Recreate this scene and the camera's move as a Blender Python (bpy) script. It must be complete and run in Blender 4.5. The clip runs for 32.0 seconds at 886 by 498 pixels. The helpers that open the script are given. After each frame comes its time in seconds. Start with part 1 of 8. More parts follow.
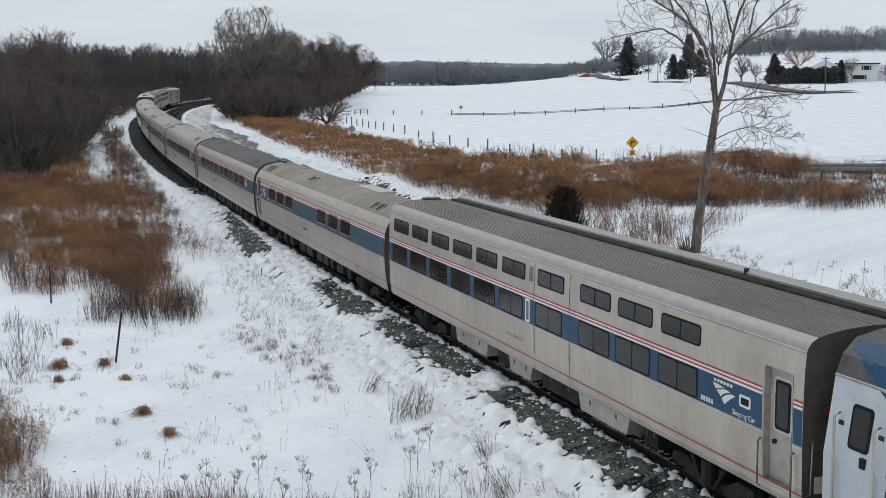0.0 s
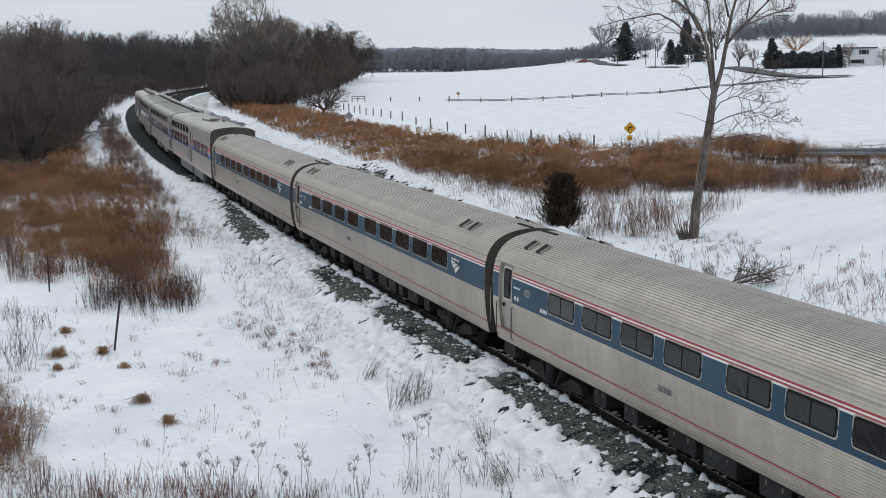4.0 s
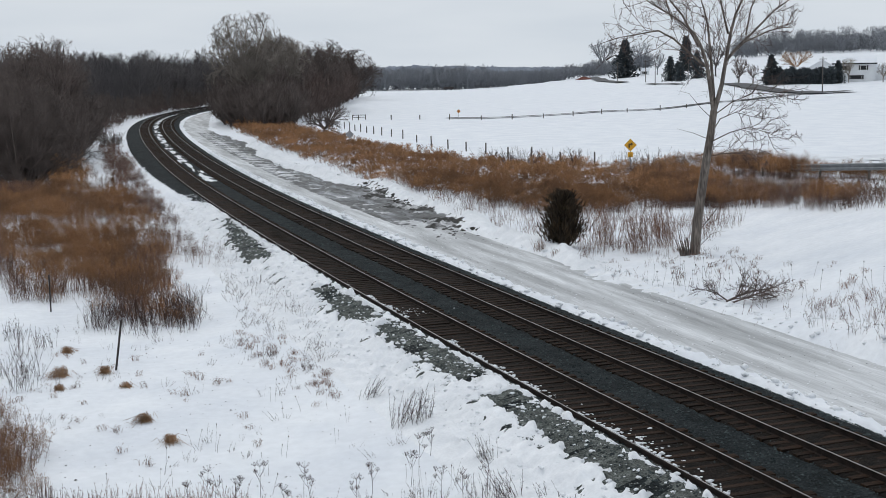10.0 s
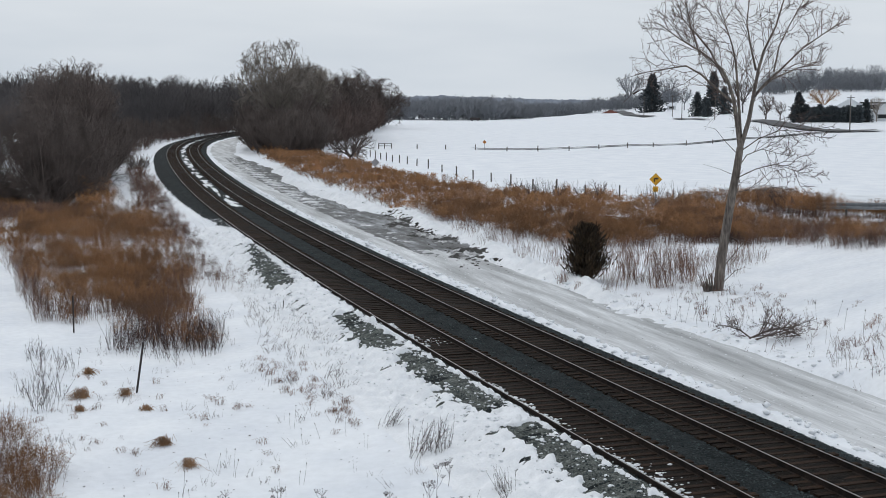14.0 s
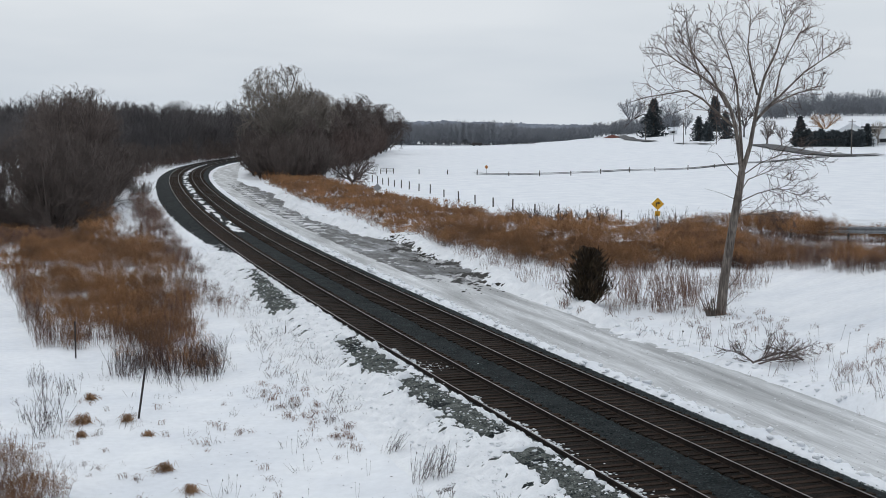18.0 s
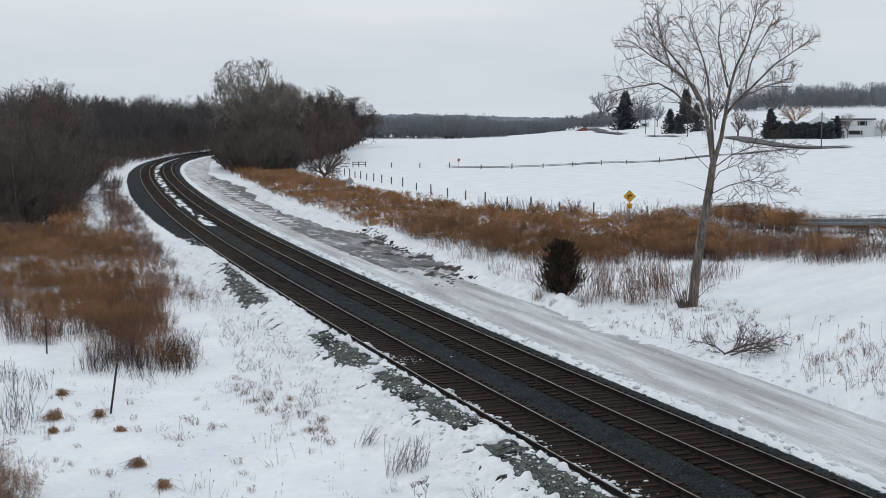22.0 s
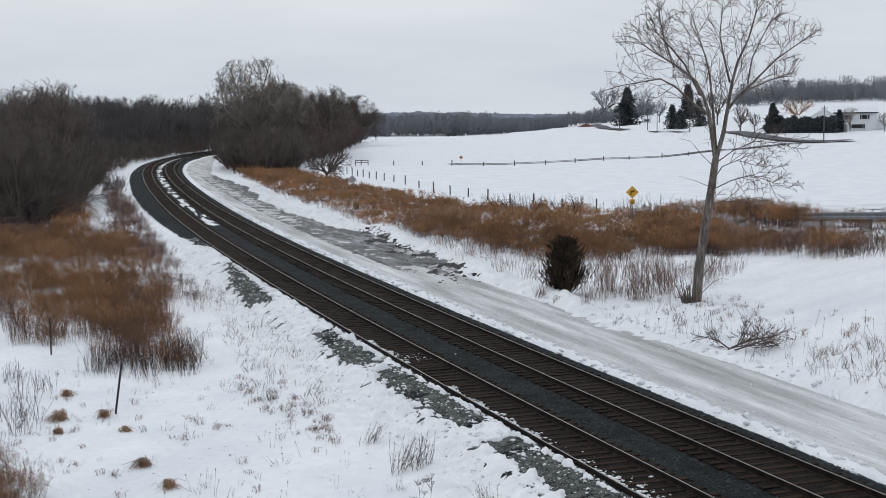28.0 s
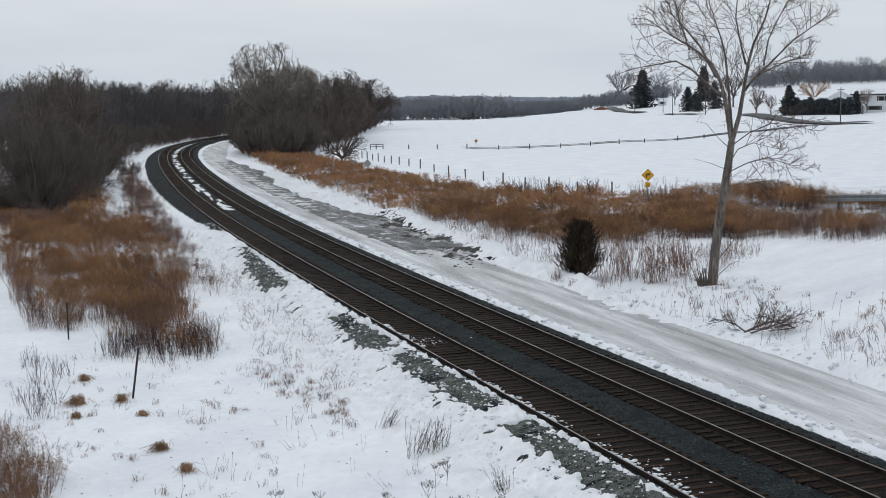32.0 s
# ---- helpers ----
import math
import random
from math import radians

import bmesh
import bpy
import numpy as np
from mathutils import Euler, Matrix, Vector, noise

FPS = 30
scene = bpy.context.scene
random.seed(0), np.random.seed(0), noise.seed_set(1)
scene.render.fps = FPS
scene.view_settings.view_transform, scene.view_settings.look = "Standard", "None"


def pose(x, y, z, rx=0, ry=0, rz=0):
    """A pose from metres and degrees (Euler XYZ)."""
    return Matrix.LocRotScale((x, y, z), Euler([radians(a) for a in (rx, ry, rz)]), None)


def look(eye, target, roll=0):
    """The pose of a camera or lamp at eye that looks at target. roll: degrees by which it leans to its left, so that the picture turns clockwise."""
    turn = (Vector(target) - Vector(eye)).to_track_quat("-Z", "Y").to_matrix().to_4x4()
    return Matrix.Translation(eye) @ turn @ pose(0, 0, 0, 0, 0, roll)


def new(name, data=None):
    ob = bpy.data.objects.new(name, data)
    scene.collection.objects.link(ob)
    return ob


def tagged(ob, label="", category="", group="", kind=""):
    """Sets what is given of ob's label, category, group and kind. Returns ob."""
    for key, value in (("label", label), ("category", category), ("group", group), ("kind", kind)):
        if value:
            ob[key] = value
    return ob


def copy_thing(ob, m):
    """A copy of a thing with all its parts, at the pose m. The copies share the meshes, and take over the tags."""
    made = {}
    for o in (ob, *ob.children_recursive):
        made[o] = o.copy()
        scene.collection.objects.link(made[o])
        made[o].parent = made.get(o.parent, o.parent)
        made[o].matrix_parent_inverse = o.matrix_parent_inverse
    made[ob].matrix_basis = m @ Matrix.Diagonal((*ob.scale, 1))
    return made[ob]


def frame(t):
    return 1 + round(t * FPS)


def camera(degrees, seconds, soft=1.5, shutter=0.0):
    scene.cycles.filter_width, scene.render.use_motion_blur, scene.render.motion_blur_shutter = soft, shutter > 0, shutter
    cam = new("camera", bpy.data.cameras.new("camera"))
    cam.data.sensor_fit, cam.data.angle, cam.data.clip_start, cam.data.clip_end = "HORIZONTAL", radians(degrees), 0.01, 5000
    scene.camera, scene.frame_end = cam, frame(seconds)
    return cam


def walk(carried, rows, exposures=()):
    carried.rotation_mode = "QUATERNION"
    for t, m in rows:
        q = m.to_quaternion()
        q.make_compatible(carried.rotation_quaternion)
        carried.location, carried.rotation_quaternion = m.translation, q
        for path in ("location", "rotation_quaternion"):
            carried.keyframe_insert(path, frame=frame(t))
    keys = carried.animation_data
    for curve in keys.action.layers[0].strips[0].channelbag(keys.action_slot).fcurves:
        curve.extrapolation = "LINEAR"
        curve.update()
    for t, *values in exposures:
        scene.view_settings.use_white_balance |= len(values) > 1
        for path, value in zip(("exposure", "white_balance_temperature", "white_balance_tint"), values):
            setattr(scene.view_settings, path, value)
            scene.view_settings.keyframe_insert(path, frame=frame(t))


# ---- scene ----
import itertools

# The camera stands on a bridge beside and above the tracks and is held in the hand.
EYE = 8.99
cam = camera(37.0, 32.0, soft=0.6)
PATH = [
    (0, 82.139, 0.383, -1.270), (0.5, 81.861, 0.295, -1.659), (1, 81.651, 0.242, -1.858), (1.5, 81.647, 0.169, -1.828),
    (2, 81.724, 0.198, -1.668), (2.5, 81.703, 0.274, -1.469), (3, 81.608, 0.409, -1.363), (3.5, 81.577, 0.541, -1.357),
    (5.5, 81.486, 0.929, -1.397), (6, 81.661, 1.046, -1.349), (6.5, 81.811, 1.041, -1.371), (7, 81.826, 1.003, -1.482),
    (7.5, 81.773, 0.976, -1.696), (8, 81.788, 0.984, -1.947), (8.5, 81.913, 1.060, -2.097), (9, 82.129, 1.144, -1.999),
    (9.5, 82.287, 1.144, -1.726), (10, 82.323, 0.976, -1.384), (10.5, 82.290, 0.783, -1.030), (11, 82.376, 0.591, -0.689),
    (11.5, 82.617, 0.417, -0.364), (12, 82.993, 0.216, -0.147), (12.5, 83.368, 0.068, -0.027), (13, 83.609, -0.076, 0.009),
    (13.5, 83.654, -0.157, -0.079), (14, 83.624, -0.210, -0.230), (14.5, 83.658, -0.234, -0.399), (16.5, 84.541, 0.102, -0.328),
    (17, 84.756, 0.062, -0.234), (17.5, 84.753, -0.025, -0.158), (18, 84.702, -0.082, -0.151), (18.5, 84.707, -0.105, -0.228),
    (19, 84.745, -0.134, -0.403), (19.5, 84.747, -0.143, -0.602), (20, 84.683, -0.172, -0.746), (20.5, 84.599, -0.146, -0.855),
    (21, 84.538, -0.075, -0.998), (21.5, 84.476, -0.037, -1.181), (22, 84.406, 0.049, -1.350), (22.5, 84.359, 0.054, -1.421),
    (23, 84.295, 0.045, -1.431), (23.5, 84.268, 0.081, -1.459), (24, 84.311, 0.195, -1.466), (24.5, 84.420, 0.306, -1.471),
    (25, 84.561, 0.442, -1.444), (25.5, 84.674, 0.485, -1.399), (27.5, 84.266, 0.377, -1.213), (28, 84.300, 0.571, -1.265),
    (28.5, 84.366, 0.659, -1.295), (29, 84.340, 0.606, -1.311), (29.5, 84.252, 0.491, -1.359), (30, 84.183, 0.377, -1.419),
    (30.5, 84.090, 0.407, -1.444), (31, 83.937, 0.478, -1.319), (31.5, 83.736, 0.676, -0.995), (32, 83.607, 0.854, -0.627),
]
walk(cam, [(t, pose(0, 0, EYE, rx, ry, rz)) for t, rx, ry, rz in PATH],
     [(0.0, 0.05), (12.0, 0.045), (17.0, 0.01), (32.0, 0.0)])

# ---- light: an overcast winter afternoon ----
SUN_DIR = Vector((-0.35, 0.55, 0.75)).normalized()
world = bpy.data.worlds.new("overcast")
scene.world = world
world.use_nodes = True
wt = world.node_tree
wt.nodes.clear()
w_out = wt.nodes.new("ShaderNodeOutputWorld")
w_bg = wt.nodes.new("ShaderNodeBackground")
w_sky = wt.nodes.new("ShaderNodeTexSky")
w_sky.sky_type, w_sky.sun_disc = "NISHITA", False
w_sky.sun_elevation = math.asin(SUN_DIR.z)
w_sky.sun_rotation = math.atan2(SUN_DIR.x, SUN_DIR.y)
w_sky.air_density, w_sky.dust_density = 2.0, 6.0
w_geo = wt.nodes.new("ShaderNodeTexCoord")
w_map = wt.nodes.new("ShaderNodeMapping")
w_map.inputs["Scale"].default_value = (1.0, 1.0, 5.0)
w_noise = wt.nodes.new("ShaderNodeTexNoise")
w_noise.inputs["Scale"].default_value = 1.7
w_noise.inputs["Detail"].default_value = 5.0
w_noise.inputs["Roughness"].default_value = 0.5
w_ramp = wt.nodes.new("ShaderNodeValToRGB")
w_ramp.color_ramp.elements[0].position, w_ramp.color_ramp.elements[1].position = 0.33, 0.66
w_ramp.color_ramp.elements[0].color = (0.530, 0.598, 0.675, 1)
w_ramp.color_ramp.elements[1].color = (0.728, 0.776, 0.827, 1)
w_mix = wt.nodes.new("ShaderNodeMix")
w_mix.data_type = "RGBA"
w_mix.inputs["Factor"].default_value = 0.96
wt.links.new(w_geo.outputs["Generated"], w_map.inputs["Vector"])
wt.links.new(w_map.outputs["Vector"], w_noise.inputs["Vector"])
wt.links.new(w_noise.outputs["Fac"], w_ramp.inputs["Fac"])
w_dim = wt.nodes.new("ShaderNodeVectorMath")
w_dim.operation = "SCALE"
w_dim.inputs["Scale"].default_value = 0.1
wt.links.new(w_sky.outputs["Color"], w_dim.inputs[0])
wt.links.new(w_dim.outputs["Vector"], w_mix.inputs["A"])
wt.links.new(w_ramp.outputs["Color"], w_mix.inputs["B"])
wt.links.new(w_mix.outputs["Result"], w_bg.inputs["Color"])
w_bg.inputs["Strength"].default_value = 1.0
wt.links.new(w_bg.outputs["Background"], w_out.inputs["Surface"])

sun = new("sun", bpy.data.lights.new("sun", "SUN"))
sun.data.energy, sun.data.angle, sun.data.color = 0.6, radians(25), (1.0, 0.97, 0.93)
sun.matrix_world = look((0, 0, 60), Vector((0, 0, 60)) - SUN_DIR)
scene.view_settings.exposure = 0.0


# ---- materials ----
def material(name, rough=0.6, metal=0.0):
    m = bpy.data.materials.new(name)
    m.use_nodes = True
    b = m.node_tree.nodes["Principled BSDF"]
    b.inputs["Roughness"].default_value, b.inputs["Metallic"].default_value = rough, metal
    return m, m.node_tree, b


def varied(name, low, high, scale=2.0, rough=0.6, metal=0.0, bump=0.0, bump_scale=30.0, stretch=(1, 1, 1), piece=0.0,
           fine=0.0, rough_vary=0.0, coords="Object", contrast=(0.3, 0.7), turn=0.0):
    """A surface whose colour drifts between two tones, with grain in colour and relief; piece: how much whole pieces differ."""
    m, nt, b = material(name, rough, metal)
    nodes, link = nt.nodes, nt.links.new
    co = nodes.new("ShaderNodeTexCoord")
    mp = nodes.new("ShaderNodeMapping")
    mp.inputs["Scale"].default_value = stretch
    if turn:
        mp.vector_type = "TEXTURE"
        mp.inputs["Scale"].default_value = [1 / v for v in stretch]
        mp.inputs["Rotation"].default_value = (0, 0, radians(turn))
    link(co.outputs[coords], mp.inputs["Vector"])
    n1 = nodes.new("ShaderNodeTexNoise")
    n1.inputs["Scale"].default_value, n1.inputs["Detail"].default_value = scale, 6.0
    link(mp.outputs["Vector"], n1.inputs["Vector"])
    ramp = nodes.new("ShaderNodeValToRGB")
    ramp.color_ramp.elements[0].position, ramp.color_ramp.elements[1].position = contrast
    ramp.color_ramp.elements[0].color, ramp.color_ramp.elements[1].color = (*low, 1), (*high, 1)
    link(n1.outputs["Fac"], ramp.inputs["Fac"])
    colour = ramp.outputs["Color"]
    n2 = nodes.new("ShaderNodeTexNoise")
    n2.inputs["Scale"].default_value, n2.inputs["Detail"].default_value = bump_scale, 4.0
    link(mp.outputs["Vector"], n2.inputs["Vector"])
    if fine > 0:
        hsv = nodes.new("ShaderNodeHueSaturation")
        mr = nodes.new("ShaderNodeMapRange")
        mr.inputs["From Min"].default_value, mr.inputs["From Max"].default_value = 0.3, 0.7
        mr.inputs["To Min"].default_value, mr.inputs["To Max"].default_value = 1 - fine, 1 + fine
        link(n2.outputs["Fac"], mr.inputs["Value"])
        link(mr.outputs["Result"], hsv.inputs["Value"])
        link(colour, hsv.inputs["Color"])
        colour = hsv.outputs["Color"]
    if piece > 0:
        hsv = nodes.new("ShaderNodeHueSaturation")
        oi = nodes.new("ShaderNodeObjectInfo")
        ge = nodes.new("ShaderNodeNewGeometry")
        ad = nodes.new("ShaderNodeMath")
        ad.operation = "ADD"
        link(oi.outputs["Random"], ad.inputs[0])
        link(ge.outputs["Random Per Island"], ad.inputs[1])
        mr = nodes.new("ShaderNodeMapRange")
        mr.inputs["From Max"].default_value = 2.0
        mr.inputs["To Min"].default_value, mr.inputs["To Max"].default_value = 1 - piece, 1 + piece
        link(ad.outputs[0], mr.inputs["Value"])
        link(mr.outputs["Result"], hsv.inputs["Value"])
        link(colour, hsv.inputs["Color"])
        colour = hsv.outputs["Color"]
    link(colour, b.inputs["Base Color"])
    if rough_vary > 0:
        mr = nodes.new("ShaderNodeMapRange")
        mr.inputs["From Min"].default_value, mr.inputs["From Max"].default_value = 0.3, 0.7
        mr.inputs["To Min"].default_value, mr.inputs["To Max"].default_value = max(0.02, rough - rough_vary), min(1, rough + rough_vary)
        link(n1.outputs["Fac"], mr.inputs["Value"])
        link(mr.outputs["Result"], b.inputs["Roughness"])
    if bump > 0:
        bp = nodes.new("ShaderNodeBump")
        bp.inputs["Strength"].default_value, bp.inputs["Distance"].default_value = 1.0, bump
        link(n2.outputs["Fac"], bp.inputs["Height"])
        link(bp.outputs["Normal"], b.inputs["Normal"])
    return m


SNOW = varied("snow", (0.74, 0.765, 0.81), (0.855, 0.87, 0.895), 0.35, 0.75, bump=0.05, bump_scale=3.2, fine=0.04)
SNOW_LUMP = varied("trodden_snow", (0.74, 0.755, 0.78), (0.87, 0.88, 0.90), 1.5, 0.8, bump=0.015, bump_scale=14.0, fine=0.05)
ICE = varied("icy_gravel_road", (0.24, 0.243, 0.245), (0.74, 0.75, 0.765), 1.5, 0.55, bump=0.035, bump_scale=13.0, fine=0.14,
             stretch=(1.0, 0.07, 1), rough_vary=0.15, contrast=(0.30, 0.72), turn=16)
WET = varied("wet_gravel", (0.034, 0.033, 0.031), (0.40, 0.41, 0.43), 1.0, 0.5, bump=0.04, bump_scale=7.0, fine=0.45, rough_vary=0.2,
             contrast=(0.46, 0.70), stretch=(1.0, 0.16, 1), turn=16)
WET.node_tree.nodes["Principled BSDF"].inputs["Specular IOR Level"].default_value = 0.25
GRIME_BED = varied("soiled_ballast", (0.0035, 0.0027, 0.0022), (0.016, 0.0112, 0.0082), 3.0, 0.9, bump=0.03, bump_scale=20.0, fine=0.7)
GRAVEL = varied("pale_gravel", (0.050, 0.056, 0.052), (0.165, 0.177, 0.165), 3.5, 0.9, bump=0.04, bump_scale=22.0, fine=0.8)
DIRT = varied("frozen_dirt", (0.030, 0.027, 0.024), (0.12, 0.112, 0.10), 1.5, 0.9, bump=0.02, bump_scale=14.0, fine=0.4)
SOIL = varied("snowy_soil", (0.032, 0.030, 0.027), (0.60, 0.60, 0.61), 1.1, 0.85, bump=0.05, bump_scale=8.0, fine=0.4, contrast=(0.50, 0.68))
WEED_RED = varied("red_brown_weeds", (0.060, 0.024, 0.017), (0.20, 0.083, 0.052), 0.6, 0.9, piece=0.5)
WEED = varied("dark_weed_stems", (0.020, 0.011, 0.010), (0.075, 0.039, 0.034), 0.6, 0.9, piece=0.5)
WISP = varied("withered_grass", (0.085, 0.042, 0.028), (0.24, 0.125, 0.082), 0.8, 0.9, piece=0.45)
BALLAST = varied("ballast_stone", (0.0055, 0.0080, 0.0088), (0.021, 0.027, 0.029), 1.2, 0.85, bump=0.05, bump_scale=16.0, fine=0.8)
STONE = varied("crushed_stone", (0.008, 0.0115, 0.0125), (0.052, 0.064, 0.066), 3.0, 0.85, bump=0.01, bump_scale=25.0, piece=0.8)
PALE_STONE = varied("pale_crushed_stone", (0.045, 0.05, 0.047), (0.19, 0.20, 0.19), 3.0, 0.85, piece=0.8)
TIE = varied("creosoted_oak", (0.0075, 0.0047, 0.0033), (0.044, 0.0250, 0.0155), 3.0, 0.85, bump=0.02, bump_scale=14.0, fine=0.5, piece=0.7,
             stretch=(0.5, 4, 1))
RAIL_SIDE = varied("rusty_steel", (0.011, 0.009, 0.0085), (0.036, 0.026, 0.021), 4.0, 0.75, bump=0.004, bump_scale=30, fine=0.3)
RAIL_TOP = varied("polished_steel", (0.34, 0.325, 0.315), (0.50, 0.485, 0.47), 1.0, 0.38, 0.85)
ASPHALT = varied("asphalt", (0.045, 0.045, 0.048), (0.10, 0.10, 0.105), 0.8, 0.8, fine=0.2, bump=0.005)
STEEL = varied("stainless_steel", (0.40, 0.358, 0.305), (0.515, 0.474, 0.415), 0.9, 0.36, 0.78, fine=0.07, bump_scale=5.0, stretch=(0.8, 1, 0.25), rough_vary=0.04)
ROOF_STEEL = varied("roof_steel", (0.315, 0.295, 0.265), (0.39, 0.368, 0.335), 0.7, 0.5, 0.35, fine=0.09, bump_scale=6.0, stretch=(1.0, 0.3, 0.3))
ROOF_BROWN = varied("browned_roof_steel", (0.215, 0.188, 0.155), (0.315, 0.282, 0.238), 0.6, 0.55, 0.3, fine=0.12, bump_scale=6.0, stretch=(1.0, 0.3, 0.3))
STEEL_BRIGHT = varied("bright_stainless_steel", (0.462, 0.450, 0.432), (0.562, 0.549, 0.530), 0.9, 0.36, 0.7, fine=0.05, bump_scale=5.0, stretch=(0.8, 1, 0.25), rough_vary=0.04)
STEEL_WARM = varied("warm_stainless_steel", (0.475, 0.447, 0.405), (0.57, 0.543, 0.50), 0.9, 0.36, 0.7, fine=0.06, bump_scale=5.0, stretch=(0.8, 1, 0.25), rough_vary=0.05)
STEEL_DULL = varied("dull_stainless_steel", (0.375, 0.342, 0.300), (0.505, 0.468, 0.42), 0.8, 0.36, 0.75, fine=0.10, bump_scale=5.0, stretch=(0.7, 1, 0.3), rough_vary=0.06)
STEEL_COVE = varied("brushed_eave_steel", (0.295, 0.288, 0.275), (0.37, 0.362, 0.347), 0.9, 0.56, 0.4, fine=0.08, bump_scale=6.0, stretch=(0.7, 1, 0.4), rough_vary=0.06)
STEEL_DIRTY = varied("grimy_stainless_steel", (0.27, 0.245, 0.21), (0.44, 0.41, 0.37), 0.9, 0.5, 0.4, fine=0.14, bump_scale=7.0, stretch=(0.6, 1, 0.6), rough_vary=0.08)
ROOF = varied("weathered_roof_steel", (0.105, 0.093, 0.078), (0.195, 0.176, 0.150), 0.5, 0.55, 0.3, fine=0.14, bump_scale=8.0, stretch=(0.3, 1, 1))
ROOF_PALE = varied("pale_roof_steel", (0.33, 0.315, 0.29), (0.46, 0.44, 0.41), 0.6, 0.45, 0.4, fine=0.08, bump_scale=7.0, stretch=(0.3, 1, 1))
ROOF_GREY = varied("grey_roof_steel", (0.185, 0.178, 0.165), (0.265, 0.256, 0.24), 0.6, 0.5, 0.35, fine=0.10, bump_scale=7.0, stretch=(0.4, 1, 1))
ROOF_DARK = varied("sooty_roof_steel", (0.040, 0.040, 0.041), (0.090, 0.088, 0.086), 0.6, 0.55, 0.2, fine=0.25, bump_scale=8.0, stretch=(1.0, 0.3, 0.3))
END_DARK = varied("grimy_end_plate", (0.060, 0.053, 0.045), (0.125, 0.112, 0.095), 0.8, 0.6, 0.2, fine=0.2, bump_scale=6)
# grimy niche steel, its brown deepened to paint in the recess's shadow
NICHE = varied("shaded_grimy_niche", (0.16, 0.14, 0.115), (0.28, 0.255, 0.22), 1.2, 0.6, 0.3, fine=0.2, bump_scale=7)
RUBBER = varied("black_rubber", (0.010, 0.010, 0.010), (0.028, 0.027, 0.026), 2.0, 0.7)
UNDER = varied("underframe_grime", (0.014, 0.013, 0.013), (0.045, 0.042, 0.038), 2.0, 0.8, fine=0.3, bump_scale=8)
BOX = varied("grey_equipment_paint", (0.10, 0.102, 0.105), (0.19, 0.19, 0.195), 1.2, 0.6, 0.1, fine=0.15, bump_scale=7)
BOX_DARK = varied("dark_equipment_paint", (0.014, 0.0145, 0.0155), (0.036, 0.036, 0.037), 1.2, 0.65, 0.0, fine=0.25, bump_scale=7)
GLASS = varied("tinted_window_glass", (0.010, 0.0105, 0.0115), (0.026, 0.027, 0.029), 1.0, 0.10, piece=0.9)
GLASS.node_tree.nodes["Principled BSDF"].inputs["Specular IOR Level"].default_value = 0.28
GASKET = varied("window_gasket", (0.004, 0.004, 0.004), (0.010, 0.010, 0.010), 2.0, 0.6)
GASKET.node_tree.nodes["Principled BSDF"].inputs["Specular IOR Level"].default_value = 0.15
BLUE_TEAL = varied("weathered_blue_paint", (0.012, 0.044, 0.080), (0.022, 0.066, 0.112), 0.7, 0.42, fine=0.16, bump_scale=6)
BLUE_TEAL.node_tree.nodes["Principled BSDF"].inputs["Specular IOR Level"].default_value = 0.25
BLUE = varied("band_blue_paint", (0.011, 0.048, 0.104), (0.020, 0.073, 0.150), 0.8, 0.4, fine=0.12, bump_scale=8)
BLUE.node_tree.nodes["Principled BSDF"].inputs["Specular IOR Level"].default_value = 0.2
BLUE_BRIGHT = varied("bright_blue_paint", (0.012, 0.115, 0.39), (0.020, 0.150, 0.47), 0.8, 0.35, fine=0.06, bump_scale=8)
RED = varied("red_paint", (0.52, 0.060, 0.055), (0.66, 0.095, 0.080), 0.8, 0.35, fine=0.06, bump_scale=8)
RED_DARK = varied("dark_red_paint", (0.28, 0.016, 0.028), (0.38, 0.026, 0.040), 0.8, 0.4, fine=0.08, bump_scale=8)
WHITE = varied("white_paint", (0.60, 0.585, 0.54), (0.74, 0.725, 0.69), 0.8, 0.4, fine=0.06, bump_scale=8)
SILVER_PAINT = varied("silver_grey_paint", (0.42, 0.45, 0.48), (0.52, 0.55, 0.58), 0.8, 0.4, 0.1, fine=0.05, bump_scale=8)
INK = varied("black_lettering", (0.012, 0.012, 0.012), (0.02, 0.02, 0.02), 1.0, 0.6)
GALV = varied("galvanised_steel", (0.15, 0.165, 0.18), (0.24, 0.26, 0.285), 1.5, 0.45, 0.4, fine=0.1)
BARK = varied("grey_bark", (0.070, 0.056, 0.048), (0.215, 0.182, 0.157), 5.0, 0.9, bump=0.05, bump_scale=16, fine=0.5, stretch=(1, 1, 0.16))
TWIG_RED = varied("reddish_twigs", (0.062, 0.043, 0.038), (0.14, 0.098, 0.085), 0.6, 0.9, piece=0.25)
ROAD_SNOW = varied("snow_covered_road", (0.62, 0.64, 0.67), (0.82, 0.835, 0.86), 0.5, 0.8, fine=0.1)
TWIG = varied("dark_twigs", (0.064, 0.050, 0.045), (0.155, 0.120, 0.107), 0.6, 0.9, piece=0.25)
# dark twigs made lighter and greyer, with the far wood's haze in the colour
TWIG_FAR = varied("hazed_wood_twigs", (0.066, 0.061, 0.064), (0.135, 0.121, 0.121), 0.05, 0.95, piece=0.25)
TWIG_PALE = varied("pale_twigs", (0.16, 0.135, 0.115), (0.31, 0.27, 0.235), 0.4, 0.9, piece=0.2)
BRUSH = varied("russet_brush", (0.118, 0.059, 0.028), (0.395, 0.195, 0.081), 0.28, 0.9, piece=0.5, contrast=(0.32, 0.68))
